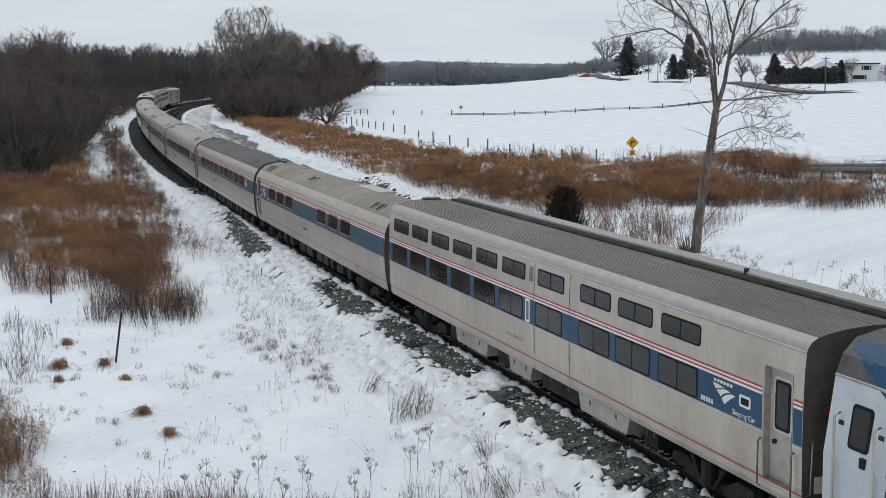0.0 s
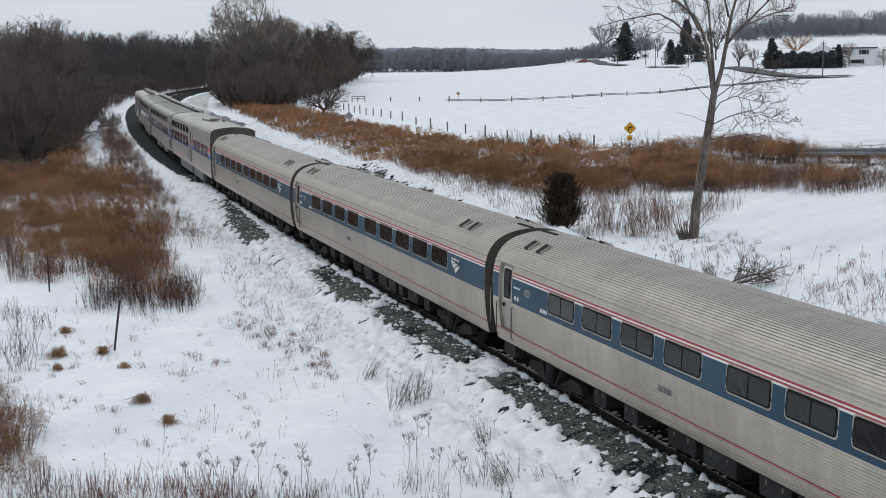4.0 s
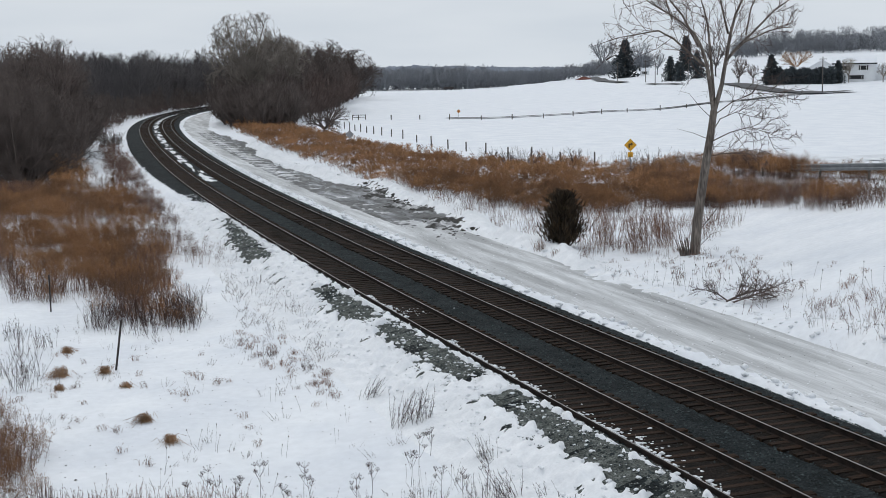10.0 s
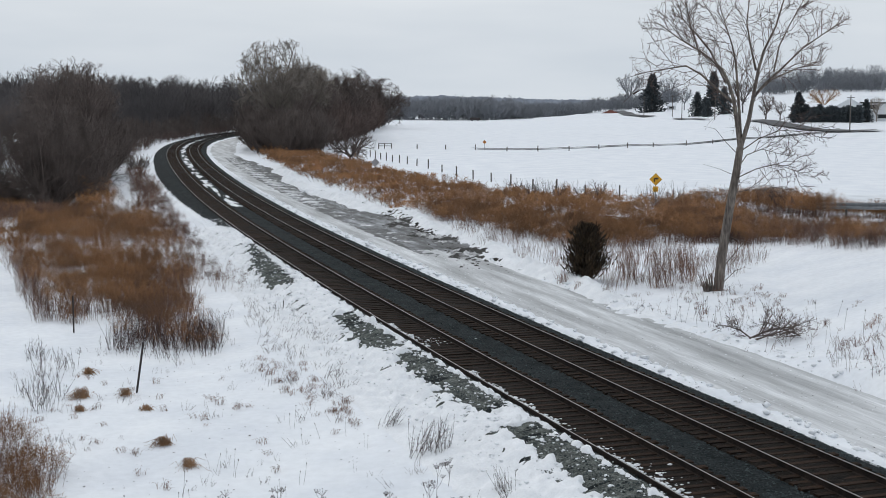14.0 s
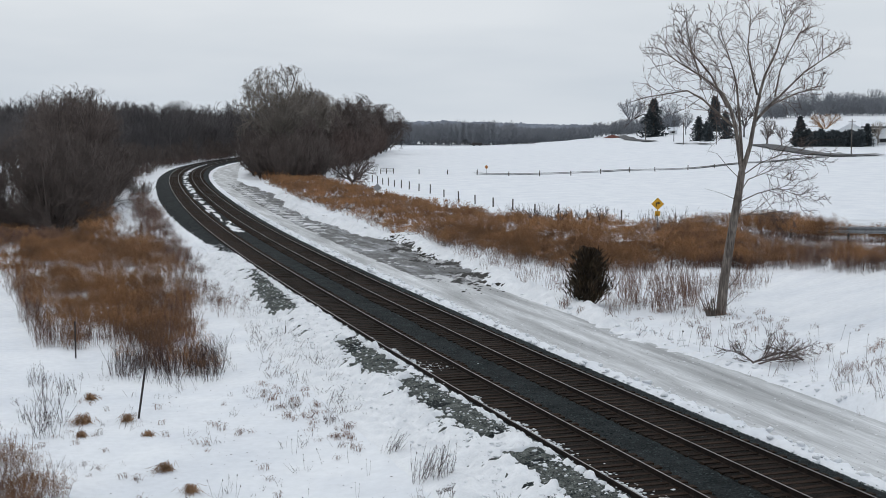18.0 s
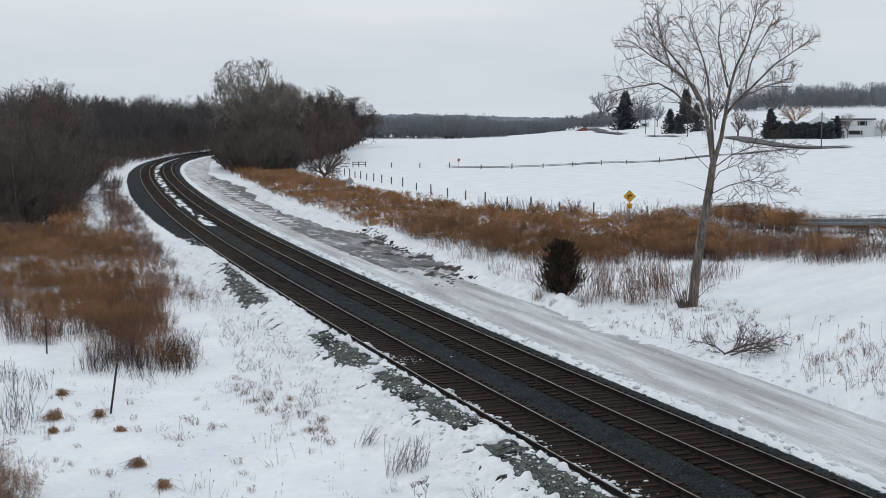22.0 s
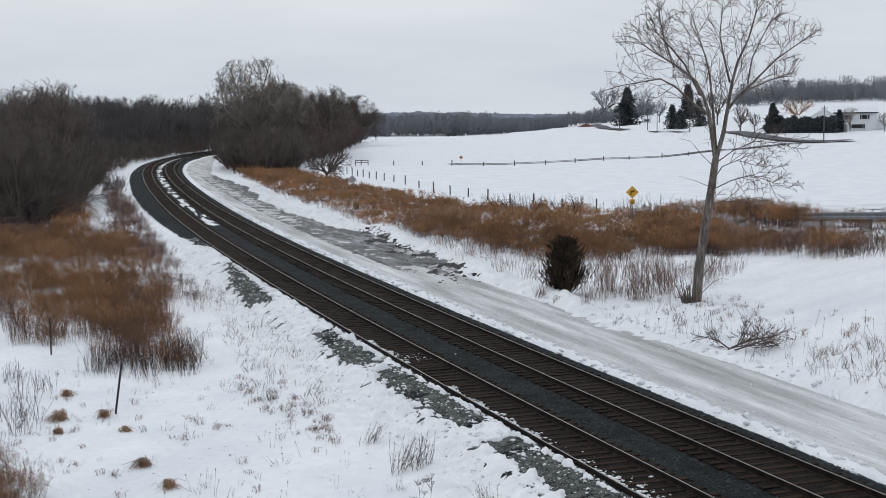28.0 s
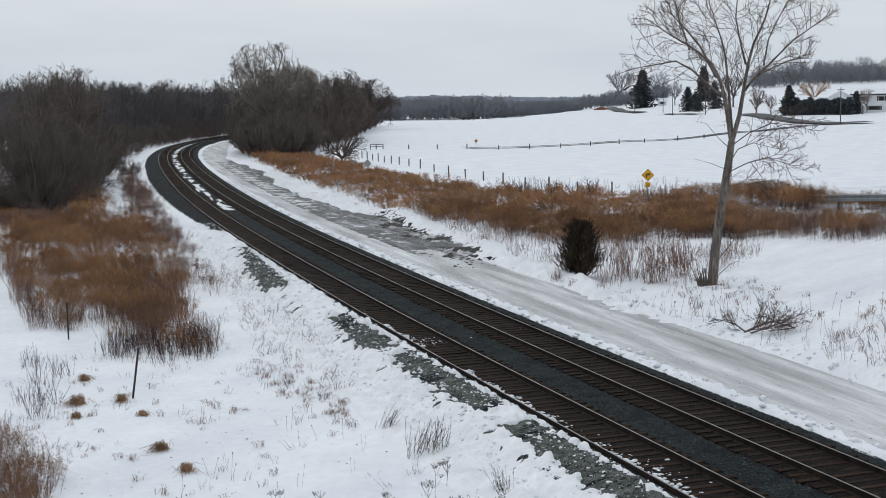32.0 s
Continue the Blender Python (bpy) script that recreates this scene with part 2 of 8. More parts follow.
STALK_RED = varied("reddish_dry_stalks", (0.10, 0.053, 0.040), (0.26, 0.145, 0.098), 0.5, 0.9, piece=0.5)
STALK = varied("dry_stalks", (0.062, 0.036, 0.029), (0.185, 0.105, 0.075), 0.4, 0.9, piece=0.45)
STRAW = varied("dry_grass", (0.20, 0.105, 0.052), (0.40, 0.235, 0.125), 2.0, 0.9, piece=0.3)
CEDAR = varied("bronzed_cedar_foliage", (0.022, 0.015, 0.008), (0.095, 0.060, 0.030), 1.6, 0.9, piece=0.7)
SPRUCE = varied("spruce_needles", (0.034, 0.044, 0.050), (0.095, 0.112, 0.122), 0.5, 0.9, piece=0.4)
WOOD_POST = varied("weathered_post_wood", (0.07, 0.06, 0.055), (0.17, 0.15, 0.135), 3.0, 0.9, fine=0.2)
POST_DARK = varied("dark_painted_steel", (0.018, 0.014, 0.014), (0.045, 0.033, 0.032), 3.0, 0.6)
SIGN_YELLOW = varied("yellow_sign_sheeting", (0.72, 0.36, 0.015), (0.82, 0.44, 0.03), 3.0, 0.45)
SIGN_ORANGE = varied("faded_orange_sheeting", (0.34, 0.12, 0.02), (0.44, 0.17, 0.03), 3.0, 0.6)
SIGN_BACK = varied("bare_aluminium", (0.30, 0.30, 0.31), (0.42, 0.42, 0.43), 3.0, 0.5, 0.5)
SIDING = varied("white_siding", (0.62, 0.63, 0.65), (0.76, 0.77, 0.78), 0.3, 0.7, fine=0.05)
SHINGLE = varied("dark_shingle", (0.03, 0.03, 0.033), (0.06, 0.06, 0.065), 2.0, 0.9)
# twigs paled to blue-grey: the haze of distance is put into their colour
TWIG_HAZE = varied("hazed_distant_twigs", (0.20, 0.212, 0.235), (0.27, 0.28, 0.305), 0.03, 0.95, piece=0.2)
# hills carry their atmospheric haze as a light blue-grey base colour
HILL = varied("hazed_wooded_hill", (0.22, 0.24, 0.28), (0.31, 0.33, 0.37), 0.03, 1.0, fine=0.2, bump_scale=0.2)
BRICK_RED = varied("red_earth", (0.14, 0.05, 0.04), (0.20, 0.08, 0.06), 0.4, 0.95)
# dusty and sooty surfaces hardly shine
for dull in (BALLAST, STONE, GRIME_BED, TIE, RAIL_SIDE, UNDER, BOX_DARK, GRAVEL, PALE_STONE, DIRT):
    dull.node_tree.nodes["Principled BSDF"].inputs["Specular IOR Level"].default_value = 0.12


# ---- mesh helpers ----
def mesh_from(name, verts, faces, mat, smooth=False):
    me = bpy.data.meshes.new(name)
    me.from_pydata([tuple(v) for v in verts], [], [tuple(f) for f in faces])
    me.materials.append(mat)
    if smooth:
        me.shade_smooth()
    me.update()
    return me


def mesh_tris(name, V, F, mat, smooth=False):
    """A mesh from numpy arrays of vertices and triangles or quads."""
    V, F = np.asarray(V, np.float32), np.asarray(F, np.int32)
    k = F.shape[1]
    me = bpy.data.meshes.new(name)
    me.vertices.add(len(V))
    me.vertices.foreach_set("co", V.ravel())
    me.loops.add(F.size)
    me.loops.foreach_set("vertex_index", F.ravel())
    me.polygons.add(len(F))
    me.polygons.foreach_set("loop_start", np.arange(0, F.size, k, dtype=np.int32))
    me.materials.append(mat)
    me.update(calc_edges=True)
    if smooth:
        me.shade_smooth()
    return me


def part(name, bm, mat, parent, label=""):
    """Links a bmesh, or a finished mesh, as one mesh object under a thing or a part."""
    if isinstance(bm, bpy.types.Mesh):
        me = bm
    else:
        me = bpy.data.meshes.new(name)
        bm.to_mesh(me)
        bm.free()
        me.materials.append(mat)
    ob = new(name, me)
    ob.parent = parent
    if label:
        ob["label"] = label
    return ob


def thing(name, label, category, group="", kind="", at=None):
    ob = new(name)
    ob.empty_display_size = 0.2
    if at is not None:
        ob.matrix_basis = at
    return tagged(ob, label, category, group, kind)


def bm_box(x0, x1, y0, y1, z0, z1, bevel=0.0, bm=None):
    own = bmesh.new()
    vs = [own.verts.new((x, y, z)) for x in (x0, x1) for y in (y0, y1) for z in (z0, z1)]
    for f in ((0, 1, 3, 2), (4, 6, 7, 5), (0, 4, 5, 1), (2, 3, 7, 6), (0, 2, 6, 4), (1, 5, 7, 3)):
        own.faces.new([vs[i] for i in f])
    bmesh.ops.recalc_face_normals(own, faces=own.faces)
    if bevel > 0:
        bmesh.ops.bevel(own, geom=own.edges[:], offset=bevel, segments=1, affect="EDGES", profile=0.5)
    if bm is None:
        return own
    join_bm(bm, own)
    return bm


def join_bm(bm, other):
    me = bpy.data.meshes.new("tmp")
    other.to_mesh(me)
    other.free()
    bm.from_mesh(me)
    bpy.data.meshes.remove(me)


def bm_cyl(p, q, r, seg=10, r2=None, bm=None, bevel=0.0):
    own = bmesh.new()
    p, q = Vector(p), Vector(q)
    bmesh.ops.create_cone(own, cap_ends=True, segments=seg, radius1=r, radius2=r if r2 is None else r2, depth=(q - p).length)
    turn = (q - p).to_track_quat("Z", "Y").to_matrix().to_4x4()
    bmesh.ops.transform(own, matrix=Matrix.Translation((p + q) / 2) @ turn, verts=own.verts)
    if bevel > 0:
        bmesh.ops.bevel(own, geom=[e for e in own.edges if len(e.link_faces) == 2 and e.calc_face_angle(0) > 1.0], offset=bevel, segments=2, affect="EDGES", profile=0.5)
    if bm is None:
        return own
    join_bm(bm, own)
    return bm


def tube(path, r, seg=6):
    """Vertices and quads of a round bar that follows a path."""
    V, F = [], []
    P = [Vector(p) for p in path]
    for i, p in enumerate(P):
        d = (P[min(i + 1, len(P) - 1)] - P[max(i - 1, 0)]).normalized()
        a = d.orthogonal().normalized()
        b = d.cross(a)
        rr = r if np.isscalar(r) else r[i]
        V += [p + (a * math.cos(k * math.tau / seg) + b * math.sin(k * math.tau / seg)) * rr for k in range(seg)]
    for i in range(len(P) - 1):
        for k in range(seg):
            F.append((i * seg + k, i * seg + (k + 1) % seg, (i + 1) * seg + (k + 1) % seg, (i + 1) * seg + k))
    F.append(tuple(range(seg))[::-1])
    F.append(tuple(range((len(P) - 1) * seg, len(P) * seg)))
    return V, F

# ---- the line of the railway: a long curve, s metres along it, o metres to its right when looking away ----
GAUGE = 1.505        # between the centres of the rail heads
TRACKS = 3.872        # from the near track to the far one
K_S = [0, 25, 50, 75, 100, 130, 170, 220, 290, 400]
K_V = [0.000614, -7e-05, -0.000724, -0.000573, -0.000716, -0.000796, -0.000344, -0.000686, -0.001673, -0.00266]
S_ARR = np.arange(0.0, 480.0, 1.0)
k_arr = np.interp(S_ARR, K_S, K_V)
H_ARR = 1.88314 + np.concatenate([[0], np.cumsum((k_arr[1:] + k_arr[:-1]) / 2)])
X_ARR = 15.520 + np.concatenate([[0], np.cumsum(np.cos((H_ARR[1:] + H_ARR[:-1]) / 2))])
Y_ARR = 1.862 + np.concatenate([[0], np.cumsum(np.sin((H_ARR[1:] + H_ARR[:-1]) / 2))])
# the line runs on straight behind the camera
back = np.arange(-1400.0, 0.0, 10.0)
X_ARR = np.concatenate([X_ARR[0] + back * math.cos(H_ARR[0]), X_ARR])
Y_ARR = np.concatenate([Y_ARR[0] + back * math.sin(H_ARR[0]), Y_ARR])
S_ARR = np.concatenate([back, S_ARR])
H_ARR = np.concatenate([np.full(len(back), H_ARR[0]), H_ARR])


def on_line(s, o=0.0):
    """The plan place (x, y) and heading at s along and o across."""
    h = np.interp(s, S_ARR, H_ARR)
    return np.interp(s, S_ARR, X_ARR) + np.sin(h) * o, np.interp(s, S_ARR, Y_ARR) - np.cos(h) * o, h


def to_line(x, y):
    """s and o of plan places."""
    x, y = np.atleast_1d(np.asarray(x, float)), np.atleast_1d(np.asarray(y, float))
    s, o = np.empty(len(x)), np.empty(len(x))
    sel = S_ARR >= -200
    sx, sy, sh, ss = X_ARR[sel], Y_ARR[sel], H_ARR[sel], S_ARR[sel]
    for a in range(0, len(x), 4000):
        px, py = x[a:a + 4000], y[a:a + 4000]
        i = ((px[:, None] - sx) ** 2 + (py[:, None] - sy) ** 2).argmin(1)
        dx, dy = px - sx[i], py - sy[i]
        s[a:a + 4000] = ss[i] + dx * np.cos(sh[i]) + dy * np.sin(sh[i])
        o[a:a + 4000] = dx * np.sin(sh[i]) - dy * np.cos(sh[i])
    return s, o


# ---- the lie of the land ----
def step(a, b, v):
    u = np.clip((v - a) / (b - a), 0, 1)
    return u * u * (3 - 2 * u)


def ripple(x, y, size, seed=0):
    """Cheap smooth noise, about -1 to 1."""
    r = np.random.RandomState(seed)
    out = np.zeros(np.shape(x))
    for k in range(7):
        a, f, p = r.rand() * math.tau, (0.6 + 1.4 * r.rand()) / size, r.rand() * math.tau
        w = np.sin(0.8 * (x * math.sin(a) - y * math.cos(a)) * f + 3.0 * r.rand())
        out += np.sin((x * math.cos(a) + y * math.sin(a)) * f * math.tau + p + 1.2 * w)
    return out / 4.0


# the road that comes down from the bridge: x, y, z of its middle
ROAD = np.array([(42, -60, 8.2), (39, 10, 6.8), (35, 50, 4.2), (32, 72, 2.6), (30, 90, 1.3), (28.5, 104, 0.6), (30.5, 114, 0.35), (38, 121, 0.3),
                 (55, 125, 0.4), (100, 130, 0.8), (240, 140, 3.0), (700, 170, 12.0)], float)


def road_near(x, y):
    """Distance to the road's middle, and its height there."""
    best, zz = np.full(np.shape(x), 1e9), np.zeros(np.shape(x))
    for a, b in zip(ROAD[:-1], ROAD[1:]):
        d = b[:2] - a[:2]
        u = np.clip(((x - a[0]) * d[0] + (y - a[1]) * d[1]) / (d @ d), 0, 1)
        r = np.hypot(x - a[0] - u * d[0], y - a[1] - u * d[1])
        zz = np.where(r < best, a[2] + u * (b[2] - a[2]), zz)
        best = np.minimum(best, r)
    return best, zz


D_R = TRACKS


def ground_height(x, y, top=False):
    """The land's height; top: with the thrown snow that lies on it beside the line."""
    x, y = np.asarray(x, float), np.asarray(y, float)
    s, o = to_line(x.ravel(), y.ravel())
    s, o = s.reshape(x.shape), o.reshape(x.shape)
    # far field rising to the farm
    z = 6.0 * step(10, 190, x) * step(170, 470, y) + 11.0 * step(430, 800, y) * step(90, 260, x)
    z = z - 0.1 + 0.25 * ripple(x, y, 60, 3) * step(40, 120, y)
    right = step(TRACKS + 7.5, TRACKS + 16, o)
    z = z * right - 0.55 * (1 - right)
    # left meadow, a little lower than the line
    left = step(-3.0, -9.0, o)
    z = np.where(o < 0, -0.62 - 0.35 * left + 0.10 * ripple(x, y, 17, 5) * left + 0.4 * step(-40, -110, o), z)
    # road bank
    r, rz = road_near(x, y)
    bank = rz - 0.06 - np.maximum(r - 4.2, 0) * 0.26
    far = step(130, 160, x)
    z = np.where(o > TRACKS + 6, np.maximum(z, bank * (1 - far) + z * far), z)
    # under the ballast
    bed = step(-0.95, -0.80, o) * (1 - step(D_R + 1.9, D_R + 2.5, o)) * (1 - step(455, 475, s))
    z = z * (1 - bed) - 1.1 * bed
    # thrown snow on the left shoulder, lumpy, with the stone showing through in places
    near = step(-5.4, -3.6, o) * (1 - step(-0.95, -0.80, o))
    stone = np.interp(o, [-3.6, -3.0, -2.6, -1.9, -1.3, -0.9], [-0.85, -0.60, -0.37, -0.23, -0.13, -0.125])
    lump = 0.055 * ripple(x, y, 1.7, 11) + 0.05 * ripple(x, y, 0.8, 12)
    # four long stretches where the stone lies bare
    rough = 0.22 * ripple(x, y, 1.0, 18) + 0.16 * ripple(x, y, 0.45, 19)
    sw = s + 2.4 * rough
    runs = step(0.0, 0.35, np.interp(sw, [14, 15, 36.6, 37.6, 39.2, 40.2, 48.6, 49.2, 50.2, 50.8, 57.2, 58.2, 68.2, 69.2, 84, 87], [0, 1, 1, 0, 0, 1, 1, 0, 0, 1, 1, 0, 0, 1, 1, 0]))
    low = np.interp(s, [14, 29, 36, 39, 45, 49, 50.5, 57, 69, 76, 86], [-2.3, -2.1, -2.0, -1.9, -2.25, -1.9, -2.5, -2.2, -3.0, -2.6, -1.5])
    high = np.interp(s, [14, 50, 57, 69, 76, 86], [-1.10, -1.12, -1.30, -1.65, -1.35, -0.95])
    bare_patch = runs * step(low + rough - 0.15, low + rough + 0.15, o) * (1 - step(high + 0.7 * rough - 0.12, high + 0.7 * rough + 0.10, o))
    edge_o = np.interp(s, [98, 112, 135, 170], [-1.35, -1.95, -2.4, -2.75])
    clean = step(94, 102, s) * step(edge_o - 0.18 + 0.5 * rough, edge_o + 0.12 + 0.5 * rough, o)
    over = np.maximum(stone, -0.62) + 0.075 + lump * (1 - step(95, 120, s)) - 0.30 * np.maximum(bare_patch, clean)
    z = np.where((o > -5.4) & (o < -0.80), z * (1 - near) + (over - (0.0 if top else 0.14) * (1 - step(92, 100, s)) * step(12, 15, s)) * near, z)
    # a low ridge of snow between the ballast and the service road, and the road's own bed
    verge = step(D_R + 1.8, D_R + 2.3, o) * (1 - step(D_R + 2.9, D_R + 3.3, o))
    z = z * (1 - verge) + verge * (-0.34 + 0.05 * ripple(x, y, 1.4, 14) + 0.04 * ripple(x, y, 0.7, 15))
    lane = step(D_R + 2.9, D_R + 3.3, o) * (1 - step(D_R + 7.2, D_R + 8.0, o)) * (1 - step(400, 430, s))
    z = z * (1 - lane) - 0.70 * lane
    # ploughed ridge beyond the service road
    edge = TRACKS + 8.0 + 1.2 * np.sin(s * 0.07 + 1.0) + 0.5 * np.sin(s * 0.31)
    ridge = np.exp(-((o - edge - 1.0) / 0.9) ** 2)
    z = z + ridge * (0.35 + 0.18 * ripple(x, y, 2.0, 21) + 0.12 * ripple(x, y, 0.8, 22)) * step(30, 70, s)
    z = z - 0.10 * np.exp(-((o + 3.9 + 0.25 * np.sin(s * 0.4)) / 0.16) ** 2) * step(0.2, 0.6, np.sin(s * 0.35)) * step(20, 30, s) * (1 - step(80, 100, s))
    z = z + 0.03 * ripple(x, y, 3.1, 8) + 0.012 * ripple(x, y, 1.1, 9)
    return z


def gz(x, y):
    return float(ground_height(np.array([x]), np.array([y]))[0])


def graded(knots):
    """Grid lines from (start, end, pitch) runs."""
    out = [knots[0][0]]
    for a, b, p in knots:
        n = max(1, int(round((b - a) / p)))
        out += list(a + (b - a) * (np.arange(n) + 1) / n)
    return np.array(out)


gx = graded([(-4000, -800, 400), (-800, -200, 40), (-200, -70, 6), (-70, -36, 1.0), (-36, 24, 0.34), (24, 60, 0.8), (60, 200, 6), (200, 800, 40), (800, 4000, 400)])
gy = graded([(-600, -60, 60), (-60, 16, 4), (16, 74, 0.30), (74, 130, 0.5), (130, 200, 0.9), (200, 300, 2), (300, 500, 8), (500, 900, 25), (900, 4600, 300)])
GX, GY = np.meshgrid(gx, gy)
GZ = ground_height(GX.ravel(), GY.ravel())
n_x, n_y = len(gx), len(gy)
idx = np.arange(n_x * n_y).reshape(n_y, n_x)
quads = np.stack([idx[:-1, :-1], idx[:-1, 1:], idx[1:, 1:], idx[1:, :-1]], -1).reshape(-1, 4)
ground = new("ground", mesh_tris("ground", np.stack([GX.ravel(), GY.ravel(), GZ], 1), quads, SNOW, True))
tagged(ground, "snow-covered meadow and field with drifted ridges", "ground", kind="structure")


def sweep(profile, s_values, mat, name, jitter=0.0, close=False, rise=None):
    """A strip along the railway: profile of (o, z), at each s."""
    s_values = np.asarray(s_values, float)
    V = np.empty((len(s_values), len(profile), 3))
    for j, (o, z) in enumerate(profile):
        px, py, _ = on_line(s_values, o)
        V[:, j, 0], V[:, j, 1], V[:, j, 2] = px, py, z
    if jitter > 0:
        V[:, :, 2] += jitter * ripple(V[:, :, 0], V[:, :, 1], 0.7, 31) + 0.6 * jitter * ripple(V[:, :, 0], V[:, :, 1], 0.3, 32)
    if rise is not None:
        V[:, :, 2] += rise(V[:, :, 0], V[:, :, 1])
    n, m = V.shape[:2]
    i = np.arange(n * m).reshape(n, m)
    if close:
        i = np.concatenate([i, i[:, :1]], 1)
    F = np.stack([i[:-1, :-1], i[:-1, 1:], i[1:, 1:], i[1:, :-1]], -1).reshape(-1, 4)
    return mesh_tris(name, V.reshape(-1, 3), F, mat, True)


S_FINE = np.concatenate([np.arange(-1400, 0, 50.0), np.arange(0, 130, 0.35), np.arange(130, 240, 1.0), np.arange(240, 470, 3.0)])
D = TRACKS


def billow(x, y, freqs):
    """Lumpy noise, 0 and up: (frequency, height) pairs."""
    out = np.zeros(len(x))
    for i, (px, py) in enumerate(zip(x, y)):
        out[i] = sum(h * abs(noise.noise((px * f, py * f, f))) for f, h in freqs)
    return out


bed_profile = [(-3.6, -0.95), (-3.0, -0.62), (-2.6, -0.38), (-1.9, -0.235), (-1.3, -0.137), (-1.0, -0.13), (-0.84, -0.135), (-0.66, -0.20), (-0.4, -0.205), (0, -0.205), (0.5, -0.205), (0.9, -0.20),
               (1.2, -0.21), (1.5, -0.22), (1.75, -0.23), (D / 2, -0.235), (D - 1.75, -0.23), (D - 1.5, -0.22), (D - 1.2, -0.21), (D - 0.9, -0.20),
               (D - 0.5, -0.205), (D, -0.205), (D + 0.5, -0.205), (D + 0.9, -0.20), (D + 1.3, -0.20), (D + 1.8, -0.26), (D + 2.2, -0.42), (D + 2.6, -0.64), (D + 3.0, -0.9)]
ballast = new("ballast_bed", sweep(bed_profile, S_FINE, BALLAST, "ballast_bed", 0.022))
tagged(ballast, "dark grey crushed stone ballast under both tracks", "ballast", kind="structure")

# service road beside the line: icy, with a wet stony stretch
road_s = np.concatenate([np.arange(-60, 150, 0.8), np.arange(150, 420, 3)])
service = new("service_road", sweep([(D + 2.7, -0.80), (D + 3.0, -0.50)] + [(D + v, -0.46 + 0.02 * math.cos(v * 2.2)) for v in np.arange(3.3, 7.6, 0.3)] + [(D + 8.2, -0.62)], road_s, ICE, "service_road", 0.012,
                                    rise=lambda x, y: 0.015 * ripple(x, y, 4.0, 41)))
tagged(service, "icy grey gravel service road beside the track", "road", kind="structure")


def rail_mesh(o, name):
    """A flat-bottomed rail swept along the line; the head's top face is worn bright."""
    prof = [(-0.07, -0.18), (-0.07, -0.165), (-0.012, -0.15), (-0.012, -0.045), (-0.036, -0.038), (-0.036, -0.006), (-0.027, -0.001), (-0.014, 0.0), (0.016, 0.0), (0.027, -0.001), (0.036, -0.006), (0.036, -0.038),
            (0.012, -0.045), (0.012, -0.15), (0.07, -0.165), (0.07, -0.18)]
    s_r = np.concatenate([np.arange(-1400, 0, 50.0), np.arange(0, 300, 2.0), np.arange(300, 470, 4.0)])
    me = sweep([(o + a, b) for a, b in prof], s_r, RAIL_SIDE, name, close=True)
    me.materials.append(RAIL_TOP)
    top = np.zeros(len(me.polygons), np.int32)
    m = len(prof)
    top[7::m] = 1
    me.polygons.foreach_set("material_index", top)
    me.polygons.foreach_set("use_smooth", np.zeros(len(me.polygons), bool))
    return me


track_near = thing("railway_track", "near railway track of worn steel rails on timber ties", "railway track", kind="structure")
track_far = thing("railway_track", "far railway track of worn steel rails on timber ties", "railway track", kind="structure")
for tr, off in ((track_near, 0.0), (track_far, D)):
    for side in (-1, 1):
        part("rail", rail_mesh(off + side * GAUGE / 2, "rail"), None, tr)

# thrown snow on the shoulder, in lumps
ss, oo = np.meshgrid(np.arange(12.5, 99.5, 0.095), np.arange(-5.0, -0.78, 0.085), indexing="ij")
px, py, _ = on_line(ss.ravel(), oo.ravel())
so = oo.ravel()
fade = step(-5.0, -3.9, so)
pz = ground_height(px, py, True) + fade * (billow(px, py, ((1.1, 0.12), (2.7, 0.13), (5.5, 0.10), (10.0, 0.05))) - 0.095) + 0.006 - 0.05 * (1 - step(-4.95, -4.6, so))
ii = np.arange(ss.size).reshape(ss.shape)
thrown = new("thrown_snow", mesh_tris("thrown_snow", np.stack([px, py, pz], 1), np.stack([ii[:-1, :-1], ii[1:, :-1], ii[1:, 1:], ii[:-1, 1:]], -1).reshape(-1, 4), SNOW_LUMP, True))
tagged(thrown, "lumpy thrown snow on the gravel shoulder", "snow", kind="structure")
# ploughed ridge beyond the service road
ss, oo = np.meshgrid(np.arange(28, 190, 0.28), np.arange(D + 7.0, D + 11.8, 0.2), indexing="ij")
px, py, _ = on_line(ss.ravel(), oo.ravel())
so, sv = oo.ravel(), ss.ravel()
edge_o = D + 8.0 + 1.2 * np.sin(sv * 0.07 + 1.0) + 0.5 * np.sin(sv * 0.31)
mask = np.exp(-((so - edge_o - 1.0) / 1.1) ** 2) * step(40, 75, sv)
pz = ground_height(px, py) + mask * billow(px, py, ((0.7, 0.42), (1.9, 0.30), (4.5, 0.12))) - 0.05
ii = np.arange(ss.size).reshape(ss.shape)
ridge_ob = new("ploughed_ridge", mesh_tris("ploughed_ridge", np.stack([px, py, pz], 1), np.stack([ii[:-1, :-1], ii[1:, :-1], ii[1:, 1:], ii[:-1, 1:]], -1).reshape(-1, 4), SNOW_LUMP, True))
tagged(ridge_ob, "ridge of ploughed snow beyond the service road", "snow", kind="structure")

